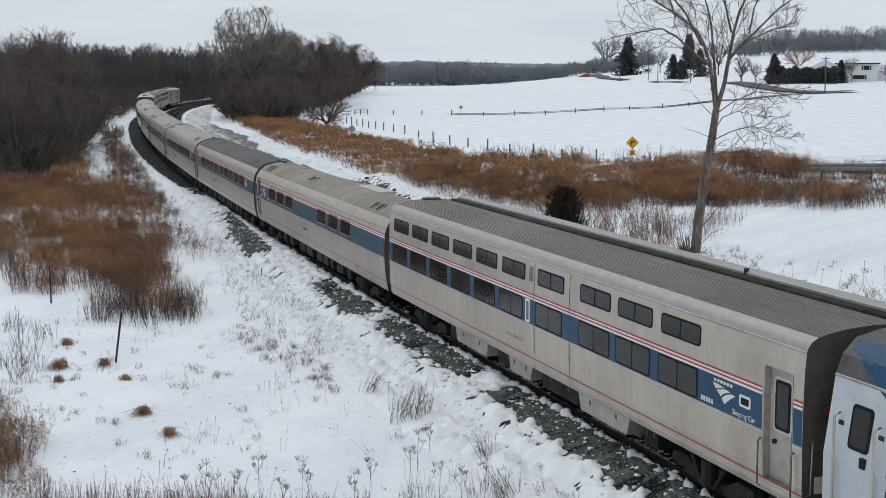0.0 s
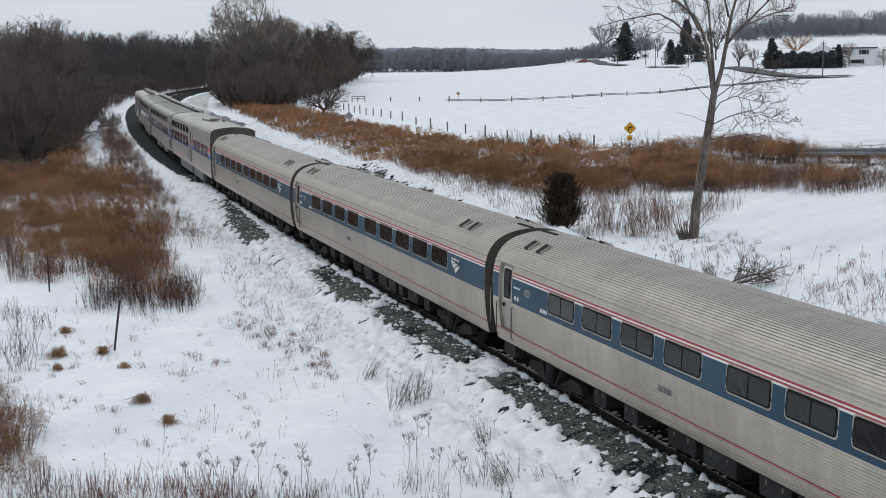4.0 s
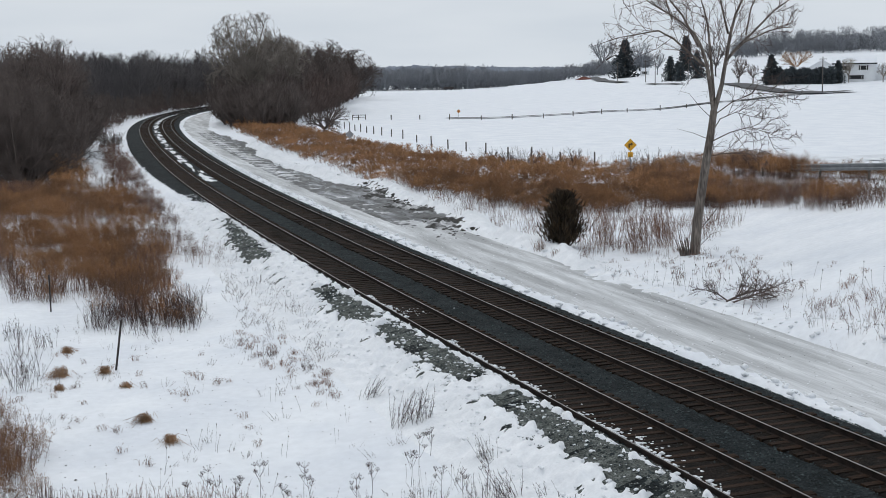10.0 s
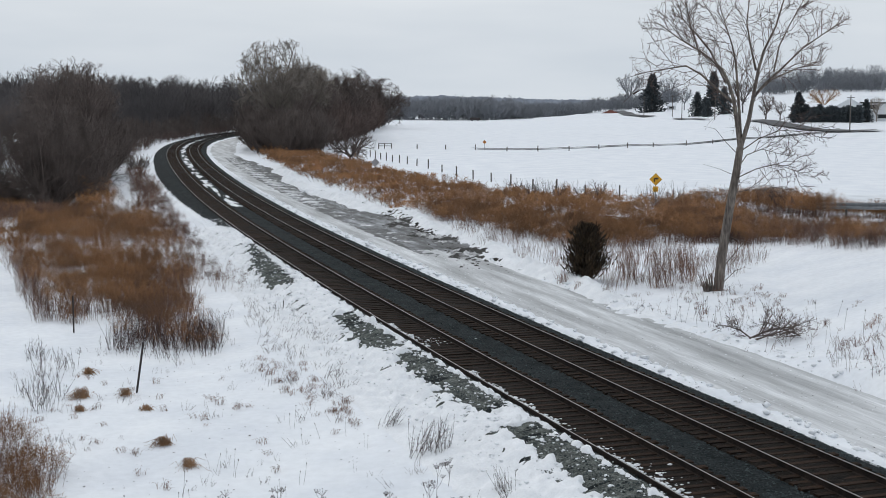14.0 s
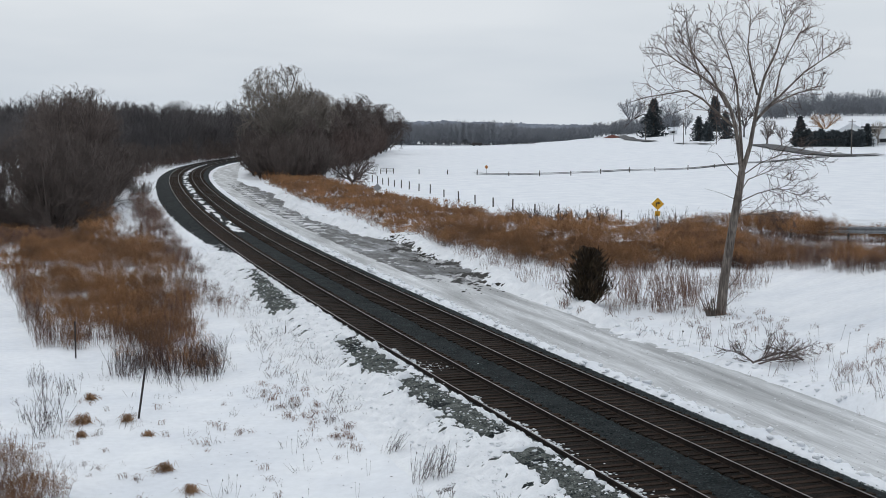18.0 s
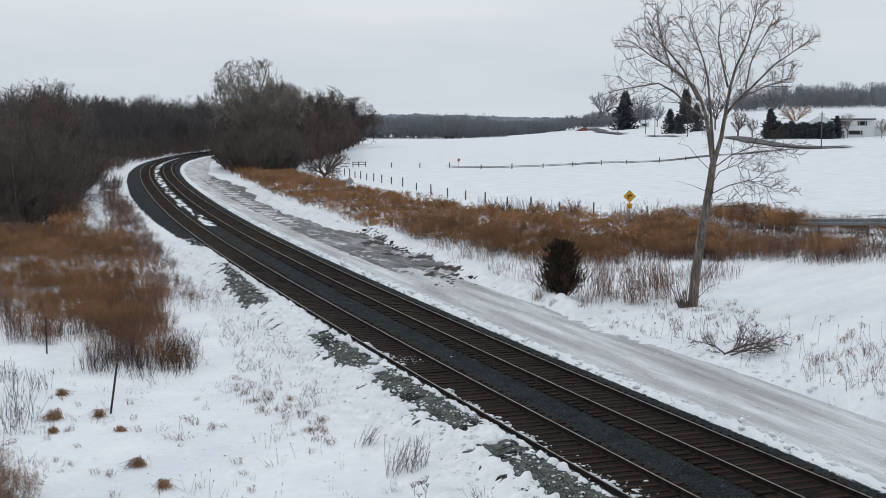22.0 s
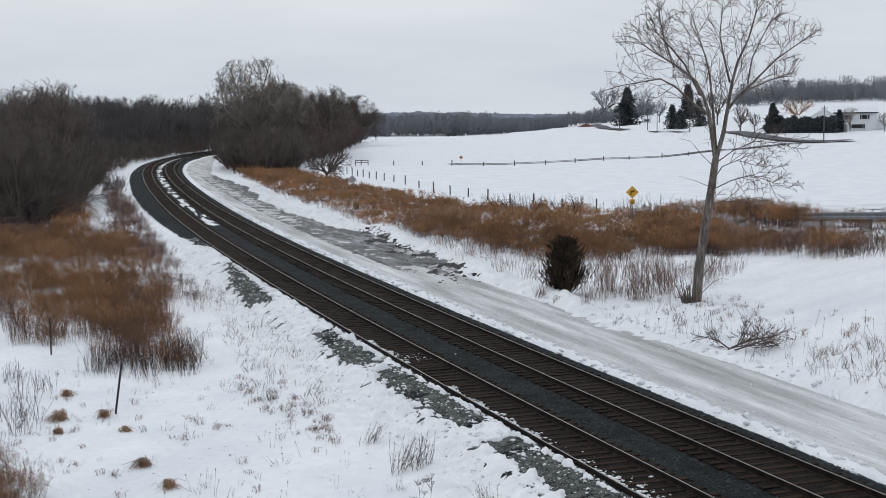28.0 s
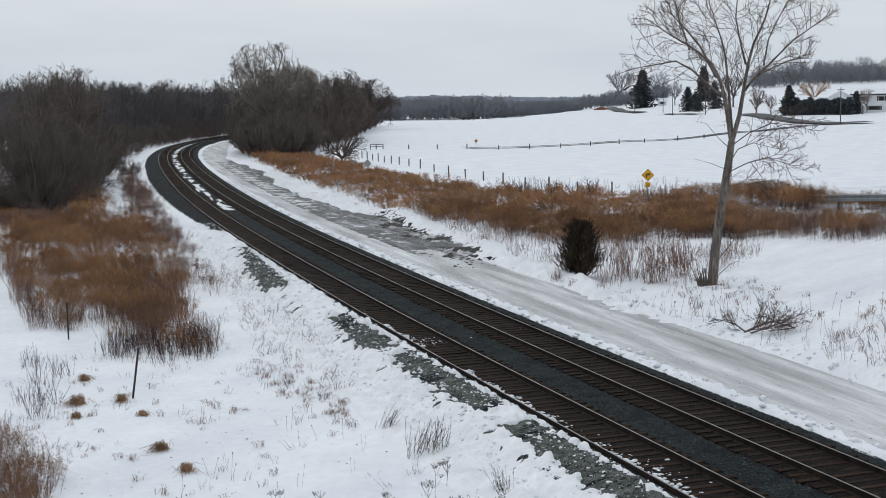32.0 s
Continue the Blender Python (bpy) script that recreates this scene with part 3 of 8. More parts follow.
# ---- plants ----
def branch_system(seed, trunk, levels, twig_r=0.006, sides=(6, 5, 4, 3, 3, 3), up=0.25, coarse=False, with_trunk=True, spikes=False):
    """Tapered, bent limbs as triangles. trunk: list of (points, r0, r1); levels: a list of (children, length ratio, spread degrees, start fraction)."""
    rnd = random.Random(seed)
    VV, FF = [], []
    count = 0

    def add(path, r0, r1, seg):
        nonlocal count
        P = np.array(path)
        T = np.gradient(P, axis=0)
        T /= np.linalg.norm(T, axis=1, keepdims=True) + 1e-9
        A = np.cross(T, np.array([0.31, 0.95, 0.02]))
        A /= np.linalg.norm(A, axis=1, keepdims=True) + 1e-9
        B = np.cross(T, A)
        n = len(P)
        r = r0 + (r1 - r0) * np.linspace(0, 1, n)
        ang = np.arange(seg) * math.tau / seg
        ring = P[:, None] + r[:, None, None] * (A[:, None] * np.cos(ang)[None, :, None] + B[:, None] * np.sin(ang)[None, :, None])
        i = np.arange(n * seg).reshape(n, seg) + count
        j = np.roll(i, -1, 1)
        q1 = np.stack([i[:-1], j[:-1], j[1:]], -1).reshape(-1, 3)
        q2 = np.stack([i[:-1], j[1:], i[1:]], -1).reshape(-1, 3)
        VV.append(ring.reshape(-1, 3))
        FF.append(q1)
        FF.append(q2)
        count += n * seg

    def spike(p, d, length, r):
        nonlocal count
        a = d.orthogonal().normalized() * r
        b = d.cross(a)
        VV.append(np.array([p + a, p - 0.5 * a + 0.87 * b, p - 0.5 * a - 0.87 * b, p + d * length]))
        FF.append(np.array([(0, 1, 3), (1, 2, 3), (2, 0, 3)]) + count)
        count += 4

    def limb(p, d, length, r, level):
        if spikes and level >= len(levels):
            spike(p, d, length, r)
            return
        n = 3 if coarse else (5 if level < 2 else (4 if level < 4 else 3))
        path, q, dd = [p], p.copy(), d.copy()
        for k in range(n - 1):
            dd = dd + Vector((rnd.gauss(0, 0.13), rnd.gauss(0, 0.13), rnd.gauss(0, 0.09) + up * 0.22))
            dd.normalize()
            q = q + dd * (length / (n - 1))
            path.append(q.copy())
        last = level >= len(levels)
        r1 = twig_r * 0.5 if last else max(twig_r, r * 0.35)
        add(path, r, r1, sides[min(level, len(sides) - 1)])
        if not last:
            grow(path, r, r1, length, level)

    def grow(path, r0, r1, length, level):
        kids, ratio, spread, start = levels[level]
        n = len(path) - 1
        for c in range(kids):
            f = start + (1 - start) * (c + rnd.random()) / kids
            x = min(f * n, n - 1e-4)
            i = int(x)
            p = path[i].lerp(path[i + 1], x - i)
            d = (path[i + 1] - path[i]).normalized()
            side = d.orthogonal().normalized()
            side.rotate(Matrix.Rotation(rnd.random() * math.tau, 3, d))
            a = radians(spread * rnd.uniform(0.6, 1.25))
            v = d * math.cos(a) + side * math.sin(a)
            v.z += up * 0.3
            v.normalize()
            r = (r0 + (r1 - r0) * f) * rnd.uniform(0.45, 0.7)
            limb(p, v, length * ratio * rnd.uniform(0.65, 1.25) * (1.15 - 0.45 * f), max(r, twig_r), level + 1)

    for pts, r0, r1 in trunk:
        path = [Vector(p) for p in pts]
        if with_trunk:
            add(path, r0, r1, sides[0])
        ln = sum((path[i + 1] - path[i]).length for i in range(len(path) - 1))
        grow(path, r0, r1, ln, 0)
    return np.concatenate(VV), np.concatenate(FF)


def gather(protos, places):
    """Copies of prototype triangles at (which, x, y, z, turn, scale, height scale), as one set."""
    VV, FF, c = [], [], 0
    for w, x, y, z, a, k, kz in places:
        V, F = protos[w]
        ca, sa = math.cos(a), math.sin(a)
        VV.append(np.stack([x + k * (V[:, 0] * ca - V[:, 1] * sa), y + k * (V[:, 0] * sa + V[:, 1] * ca), z + kz * V[:, 2]], 1))
        FF.append(F + c)
        c += len(V)
    return np.concatenate(VV), np.concatenate(FF)


def shoots(P, T, L, r):
    """Tapering three-sided shoots from points P along unit directions T, as vertices and triangles."""
    A = np.cross(T, np.array([0.31, 0.95, 0.02]))
    A /= np.linalg.norm(A, axis=1, keepdims=True) + 1e-9
    B = np.cross(T, A)
    r = np.broadcast_to(np.asarray(r, float), (len(P),))[:, None]
    V = np.stack([P + A * r, P - 0.5 * A * r + 0.87 * B * r, P - 0.5 * A * r - 0.87 * B * r, P + T * np.asarray(L).reshape(-1, 1)], 1)
    F = np.array([(0, 1, 3), (1, 2, 3), (2, 0, 3)])[None] + 4 * np.arange(len(P))[:, None, None]
    return V.reshape(-1, 3), F.reshape(-1, 3)


def bent(P, r0, r1):
    """Three-sided limbs along polylines P of shape (n, k, 3), thinning from r0 to r1."""
    n, k = P.shape[:2]
    T = np.gradient(P, axis=1)
    T /= np.linalg.norm(T, axis=2, keepdims=True) + 1e-9
    A = np.cross(T, np.array([0.31, 0.95, 0.02]))
    A /= np.linalg.norm(A, axis=2, keepdims=True) + 1e-9
    B = np.cross(T, A)
    r = np.linspace(r0, r1, k)[None, :, None, None]
    ang = np.arange(3) * math.tau / 3
    V = P[:, :, None] + r * (A[:, :, None] * np.cos(ang)[None, None, :, None] + B[:, :, None] * np.sin(ang)[None, None, :, None])
    i = np.arange(n * k * 3).reshape(n, k, 3)
    j = np.roll(i, -1, 2)
    F = np.concatenate([np.stack([i[:, :-1], j[:, :-1], j[:, 1:]], -1).reshape(-1, 3), np.stack([i[:, :-1], j[:, 1:], i[:, 1:]], -1).reshape(-1, 3)])
    return V.reshape(-1, 3), F


def heap(sets):
    """Several sets of vertices and triangles as one."""
    VV, FF, c = [], [], 0
    for V, F in sets:
        VV.append(V)
        FF.append(F + c)
        c += len(V)
    return np.concatenate(VV), np.concatenate(FF)


def grown(P, L, levels, radii, up, rs, wave=0.05, sway=0.20):
    """Levels of ever finer shoots on three-point limbs P of lengths L, as sets of vertices and triangles."""
    out = []
    for lev, (per, ratio, spread, first) in enumerate(levels):
        n = len(P)
        f = (first + (1 - first) * (np.arange(per)[None] + rs.rand(n, per)) / per).ravel()
        par = np.repeat(np.arange(n), per)
        low = f < 0.5
        A0, A1 = np.where(low[:, None], P[par, 0], P[par, 1]), np.where(low[:, None], P[par, 1], P[par, 2])
        g = np.where(low, f * 2, f * 2 - 1)[:, None]
        base = A0 + (A1 - A0) * g
        d = A1 - A0
        d /= np.linalg.norm(d, axis=1, keepdims=True) + 1e-9
        side = np.cross(d, rs.normal(0, 1, d.shape))
        side /= np.linalg.norm(side, axis=1, keepdims=True) + 1e-9
        ang = np.radians(spread * rs.uniform(0.55, 1.25, len(f)))[:, None]
        v = d * np.cos(ang) + side * np.sin(ang) + np.array([0, 0, 0.3 * up])
        v /= np.linalg.norm(v, axis=1, keepdims=True)
        ln = np.repeat(L, per) * ratio * rs.uniform(0.6, 1.25, len(f)) * (1.15 - 0.45 * f)
        if lev == len(levels) - 1:
            out.append(shoots(base, v, ln, radii[lev + 2] if len(radii) > lev + 2 else radii[-1]))
            break
        m = base + v * ln[:, None] * 0.5 + rs.normal(0, wave, v.shape) * ln[:, None]
        v2 = v + rs.normal(0, sway, v.shape) + np.array([0, 0, 0.3 * up])
        v2 /= np.linalg.norm(v2, axis=1, keepdims=True)
        P = np.stack([base, m, m + v2 * ln[:, None] * 0.5], 1)
        L = ln
        out.append(bent(P, radii[lev + 1] * 0.8, radii[lev + 2] * 0.8))
    return out


def tussock(seed, blades, spread, h, fall):
    """Long thin blades that rise from one root, bend over and hang to one side."""
    rs = np.random.RandomState(seed)
    root = np.stack([rs.normal(0, spread, blades), rs.normal(0, spread, blades), np.full(blades, -0.04)], 1)
    out = rs.normal(0, 0.30 * h, (blades, 2)) + np.array(fall) * rs.uniform(0.2, 1.3, (blades, 1))
    tall = h * rs.uniform(0.35, 1.0, blades)
    mid = root + np.concatenate([out * 0.55, tall[:, None]], 1)
    tip = root + np.concatenate([out * 1.5, (tall * rs.uniform(0.05, 0.75, blades))[:, None]], 1)
    return bent(np.stack([root, mid, tip], 1), 0.0075, 0.0035)


def rounded(V, foot, soft=0.62):
    """Draws the tips of a crown in towards a dome, so that its outline is round."""
    mid, tall = (foot + 1.0) / 2, (1.02 - foot) / 2
    wide = np.percentile(np.hypot(V[:, 0], V[:, 1]), 88)
    q = (V - np.array([0, 0, mid])) / np.array([wide, wide, tall])
    q[:, 2] = np.maximum(q[:, 2], 0)
    d = np.linalg.norm(q, axis=1)
    k = np.where(d > soft, (soft + (1 - soft) * (1 - np.exp(-(d - soft) / (1 - soft)))) / np.maximum(d, 1e-6), 1.0)[:, None]
    W = V.copy()
    W[:, :2] *= k
    W[:, 2] = np.where(V[:, 2] > mid, mid + (V[:, 2] - mid) * k[:, 0], V[:, 2])
    return W


def fine_tree(seed, fork, leaders, lead, fan, levels, radii, up=0.3):
    """A bare tree one unit high: a trunk to the fork, leaders that fan out, and levels of (number, length ratio, spread, start) of ever finer shoots."""
    rs = np.random.RandomState(seed)
    a = np.arange(leaders) * 2.4 + rs.rand(leaders) * 0.9 + rs.rand() * 6
    tilt = np.radians(fan) * rs.uniform(0.35, 1.15, leaders)
    T = np.stack([np.cos(a) * np.sin(tilt), np.sin(a) * np.sin(tilt), np.cos(tilt)], 1)
    start = np.array([0, 0, fork]) - np.array([0, 0, fork * 0.45]) * rs.rand(leaders, 1)
    L = lead * rs.uniform(0.75, 1.1, leaders)
    mid = start + T * L[:, None] * 0.5 + rs.normal(0, 0.03, (leaders, 3))
    T2 = T + rs.normal(0, 0.12, T.shape) + np.array([0, 0, 0.25 * up])
    T2 /= np.linalg.norm(T2, axis=1, keepdims=True)
    P = np.stack([start, mid, mid + T2 * L[:, None] * 0.5], 1)
    trunk = np.array([[(0, 0, -0.02), (0.005, 0.004, fork * 0.5), (0, 0, fork)]])
    out = [bent(trunk, radii[0] * 1.25, radii[0]), bent(P, radii[0] * 0.8, radii[1])]
    out += grown(P, L, levels, radii, up, rs)
    V, F = heap(out)
    V = rounded(V / np.percentile(V[:, 2], 97), fork * 0.5)
    return V / V[:, 2].max(), F


# woodland trees: slender trunks with rounded crowns of fine twigs
WOOD_TREES = [fine_tree(100 + i, 0.40, 5, 0.44, 25, [(6, 0.58, 46, 0.05), (5, 0.60, 46, 0.10), (7, 0.52, 46, 0.08)], (0.008, 0.0032, 0.0022, 0.0016, 0.0014), 0.34) for i in range(6)]
# rounder open-grown crowns
OPEN_TREES = [fine_tree(200 + i, 0.20, 8, 0.62, 78, [(7, 0.58, 46, 0.15), (6, 0.58, 46, 0.12), (6, 0.58, 46, 0.10)], (0.022, 0.011, 0.0060, 0.0034, 0.0026), 0.42) for i in range(3)]
OPEN_FAR = [fine_tree(215 + i, 0.24, 6, 0.48, 44, [(7, 0.62, 46, 0.12), (10, 0.66, 46, 0.10)], (0.016, 0.0065, 0.0040, 0.0034), 0.30) for i in range(3)]
# great open crowns that stand above the thicket
CROWN_TREES = [fine_tree(225 + i, 0.30, 8, 0.46, 60, [(7, 0.62, 48, 0.12), (7, 0.58, 48, 0.10), (7, 0.58, 48, 0.08), (4, 0.60, 46, 0.10)], (0.012, 0.0052, 0.0030, 0.0019, 0.0013, 0.0010), 0.16) for i in range(3)]
# low thicket for the wood's floor, and a plainer one for far off
THICKET = [fine_tree(230 + i, 0.04, 6, 0.46, 40, [(6, 0.66, 44, 0.08), (7, 0.70, 42, 0.08)], (0.007, 0.0044, 0.0034, 0.0030), 0.36) for i in range(4)]
THICKET_FAR = [fine_tree(240 + i, 0.04, 5, 0.46, 40, [(4, 0.66, 44, 0.08), (6, 0.75, 42, 0.08)], (0.010, 0.0075, 0.0065, 0.0066), 0.36) for i in range(3)]
WOOD_FAR = [fine_tree(250 + i, 0.24, 5, 0.50, 32, [(6, 0.58, 46, 0.05), (9, 0.55, 46, 0.08)], (0.008, 0.0042, 0.0032, 0.0030), 0.34) for i in range(5)]


# the tall bare tree on the bank: trunk and limbs by their lie, twigs grown on them
M = 0.0283     # metres to a unit of the limb tables below
TREE_ARMS = [
    ([(0, 0), (2.5, 12), (6, 60), (14, 120), (21, 170), (28, 215), (33, 255)], 0.27, 0.17, 0.0),
    ([(33, 255), (24, 300), (16, 335), (6, 365), (-8, 388), (-40, 413), (-85, 440), (-118, 462)], 0.16, 0.03, -0.5),
    ([(22, 330), (-4, 352), (-30, 380), (-54, 396), (-90, 390), (-120, 385), (-160, 372)], 0.10, 0.015, 0.9),
    ([(6, 365), (-22, 420), (-54, 461), (-62, 500), (-70, 545)], 0.09, 0.012, 0.2),
    ([(33, 255), (33, 300), (33, 339), (28, 400), (24, 430), (14, 470), (-2, 520)], 0.13, 0.015, 0.6),
    ([(33, 255), (46, 300), (51, 339), (57, 387), (66, 420), (84, 462), (94, 505), (100, 540)], 0.17, 0.02, -0.2),
    ([(51, 339), (70, 365), (86, 385), (120, 423), (155, 450), (188, 474)], 0.11, 0.015, -0.8),
    ([(60, 350), (88, 372), (135, 392), (165, 398), (195, 410)], 0.08, 0.012, 0.7),
    ([(57, 387), (48, 430), (44, 470), (52, 520), (50, 552)], 0.08, 0.012, 0.5),
    ([(-40, 413), (-60, 455), (-84, 480), (-108, 510)], 0.06, 0.010, -0.6),
    ([(86, 385), (96, 430), (118, 470), (140, 510), (150, 545)], 0.06, 0.010, 0.3),
    ([(25, 200), (55, 218), (82, 228), (112, 216), (138, 205)], 0.045, 0.008, -1.0),
    ([(28, 215), (50, 240), (80, 250), (120, 240), (146, 235)], 0.045, 0.008, 0.8),
    ([(22, 175), (45, 182), (75, 184), (100, 176)], 0.03, 0.007, -0.8),
    ([(26, 205), (5, 215), (-18, 222)], 0.025, 0.006, 0.6),
    ([(31, 245), (60, 270), (95, 285), (135, 282), (160, 270)], 0.045, 0.008, -0.5),
    ([(31, 240), (12, 262), (-2, 285), (-20, 290)], 0.03, 0.007, 0.5),
]
limbs = []
for k, (pts, r0, r1, depth) in enumerate(TREE_ARMS):
    n = len(pts)
    limbs.append(([(a * M, depth * 3.0 * (i / (n - 1)) + (0.1 * math.sin(i * 2.1 + k) if k else 0), b * M * 0.985) for i, (a, b) in enumerate(pts)], r0 * (0.72 if k else 1), r1 * (0.6 if k else 1)))

def brush(seed, stems, spread, h, r, sprays, spray_r, spray_len):
    """A domed clump of thin upright stems under a haze of fine sprays: two sets of triangles, stems and sprays."""
    rs = np.random.RandomState(seed)
    a, d = rs.rand(stems) * math.tau, np.sqrt(rs.rand(stems))
    foot = np.stack([d * np.cos(a) * spread * 0.85, d * np.sin(a) * spread * 0.85, np.full(stems, -0.1)], 1)
    tall = h * rs.uniform(0.80, 1.05, stems) * (1 - 0.38 * d ** 2)
    lean = np.stack([foot[:, 0] * 0.30 + rs.normal(0.06, 0.10, stems) * h, foot[:, 1] * 0.30 + rs.normal(0, 0.10, stems) * h, tall + 0.1], 1)
    ln = np.linalg.norm(lean, axis=1)
    stem = shoots(foot, lean / ln[:, None], ln * 0.96, r)
    k = np.repeat(np.arange(stems), sprays)
    f = 0.53 + 0.49 * rs.rand(len(k)) ** 0.7
    P = foot[k] + lean[k] * f[:, None] + rs.normal(0, 0.075, (len(k), 3))
    T = np.stack([rs.normal(0.08, 0.95, len(k)), rs.normal(0, 0.95, len(k)), np.ones(len(k))], 1)
    T /= np.linalg.norm(T, axis=1, keepdims=True)
    return stem, shoots(P, T, spray_len * rs.uniform(0.5, 1.3, len(k)), spray_r)


def weeds(seed, stems, spread, h, r, sprays=10, lean=0.25, tilt=0.1):
    """Thin dry stems with short feathery side shoots on their upper part."""
    rs = np.random.RandomState(seed)
    a, d = rs.rand(stems) * math.tau, spread * np.sqrt(rs.rand(stems))
    foot = np.stack([d * np.cos(a), d * np.sin(a), np.full(stems, -0.06)], 1)
    tall = h * rs.uniform(0.45, 1.1, stems)
    L = np.stack([rs.normal(tilt, lean, stems) * tall, rs.normal(0, lean, stems) * tall, tall], 1)
    ln = np.linalg.norm(L, axis=1)
    mid = foot + L * 0.5
    tip = mid + (L * 0.5 + np.stack([rs.normal(tilt, 0.2, stems), rs.normal(0, 0.2, stems), -0.1 * np.ones(stems)], 1) * tall[:, None] * 0.25)
    sets = [bent(np.stack([foot, mid, tip], 1), r, r * 0.5)]
    if sprays:
        k = np.repeat(np.arange(stems), sprays)
        f = 0.35 + 0.68 * rs.rand(len(k))
        g = np.clip(f * 2 - 1, 0, 1)[:, None]
        P = np.where(f[:, None] < 0.5, foot[k] + (mid - foot)[k] * 2 * f[:, None], mid[k] + (tip - mid)[k] * g)
        T = (tip - foot)[k] / ln[k][:, None] + rs.normal(0, 0.55, (len(k), 3))
        T /= np.linalg.norm(T, axis=1, keepdims=True)
        sets.append(shoots(P, T, h * 0.11 * rs.uniform(0.4, 1.4, len(k)) * (1.25 - f * 0.6), r * 0.85))
    return heap(sets)


def wisps(seed, blades, spread, length, r, flop=0.8):
    """Withered grass: thin blades that rise, arch over and droop."""
    rs = np.random.RandomState(seed)
    a, d = rs.rand(blades) * math.tau, spread * np.sqrt(rs.rand(blades))
    foot = np.stack([d * np.cos(a), d * np.sin(a), np.full(blades, -0.03)], 1)
    b = rs.rand(blades) * math.tau
    L = length * rs.uniform(0.5, 1.2, blades)
    out = np.stack([np.cos(b) + 0.35, np.sin(b), np.zeros(blades)], 1)
    fl = flop * rs.uniform(0.4, 1.2, blades)[:, None]
    up = np.array([0, 0, 1.0])
    p1 = foot + (up * 0.9 + out * 0.25 * fl) * L[:, None] * 0.4
    p2 = p1 + (up * 0.5 + out * 0.6 * fl) * L[:, None] * 0.35
    p3 = p2 + (-up * 0.45 * fl + out * 0.6) * L[:, None] * 0.35
    return bent(np.stack([foot, p1, p2, p3], 1), r, r * 0.35)


BRUSH_NEAR = [brush(300 + i, 13, 0.80, 1.60, 0.0085, 30, 0.0076, 0.18) for i in range(5)]
BRUSH_FAR = [brush(310 + i, 8, 0.90, 1.5, 0.009, 22, 0.0185, 0.22) for i in range(5)]
STALK_CLUMPS = [weeds(320 + i, 13, 0.55, 1.35, 0.0055, 15, 0.19, 0.08) for i in range(5)]
THIN_CLUMPS = [weeds(340 + i, 5, 0.24, 0.78, 0.0054, 9, 0.30, 0.22) for i in range(6)]
WEED_TALL = [weeds(350 + i, 9, 0.42, 1.0, 0.0058, 13, 0.15, 0.05) for i in range(5)]
SUMAC = [fine_tree(380 + i, 0.22, 5, 0.50, 48, [(3, 0.55, 46, 0.30), (3, 0.50, 46, 0.30)], (0.010, 0.0060, 0.0042, 0.0036), 0.30) for i in range(3)]
WISP_CLUMPS = [wisps(370 + i, 13, 0.17, 0.46, 0.0058) for i in range(5)]


def umbel(seed, h):
    """A dry flower skeleton: a stiff stem with spoked heads at its top and on side branches."""
    rs = np.random.RandomState(seed)
    foot, top = np.array([0, 0, -0.05]), np.array([rs.normal(0, 0.05), rs.normal(0, 0.05), h])
    sets, heads = [bent(np.array([[foot, (foot + top) / 2 + rs.normal(0, 0.012, 3), top]]), 0.0075, 0.0045)], [(top, 0.16)]
    for k in range(rs.randint(2, 5)):
        f, a = rs.uniform(0.45, 0.85), rs.rand() * math.tau
        p = foot + (top - foot) * f
        q = p + np.array([math.cos(a) * 0.14, math.sin(a) * 0.14, 0.17 + 0.1 * rs.rand()])
        sets.append(bent(np.array([[p, (p + q) / 2 - np.array([0, 0, 0.02]), q]]), 0.0048, 0.0032))
        heads.append((q, 0.09))
    for p, L in heads:
        n = 9
        a = np.arange(n) * math.tau / n + rs.rand()
        el = rs.uniform(0.5, 1.3, n)
        T = np.stack([np.cos(a) * np.cos(el), np.sin(a) * np.cos(el), np.sin(el)], 1)
        sets.append(bent(np.stack([np.repeat(p[None], n, 0), p + T * L * 0.6, p + T * L + np.array([0, 0, 0.02])], 1), 0.0030, 0.0026))
        ends = np.repeat(p + T * L, 3, 0)
        D3 = rs.normal(0, 1, ends.shape) + np.array([0, 0, 0.8])
        sets.append(shoots(ends, D3 / np.linalg.norm(D3, axis=1, keepdims=True), np.full(len(ends), 0.035), 0.0028))
    return heap(sets)


def seed_stalk(seed):
    """One or two thin bent stems, each with a small dark knob."""
    rs = np.random.RandomState(seed)
    sets = []
    for k in range(1 + seed % 2):
        h = rs.uniform(0.45, 0.75)
        tip = np.array([rs.normal(0.05, 0.12), rs.normal(0, 0.12), h])
        foot = np.array([rs.normal(0, 0.04), rs.normal(0, 0.04), -0.04])
        sets.append(bent(np.array([[foot, (foot + tip) / 2 + rs.normal(0, 0.02, 3), tip]]), 0.0045, 0.003))
        knob = np.stack([tip + np.array([0, 0, z]) for z in (-0.02, 0.0, 0.025)])[None]
        sets.append(bent(knob, 0.017, 0.010))
        a = np.arange(5) * math.tau / 5
        sets.append(shoots(np.repeat(tip[None], 5, 0), np.stack([np.cos(a), np.sin(a), 0.3 + 0 * a], 1) / 1.044, np.full(5, 0.028), 0.006))
    return heap(sets)


def inside(poly, x, y):
    c = False
    for (ax, ay), (bx, by) in zip(poly, poly[1:] + poly[:1]):
        if (ay > y) != (by > y) and x < (bx - ax) * (y - ay) / (by - ay) + ax:
            c = not c
    return c


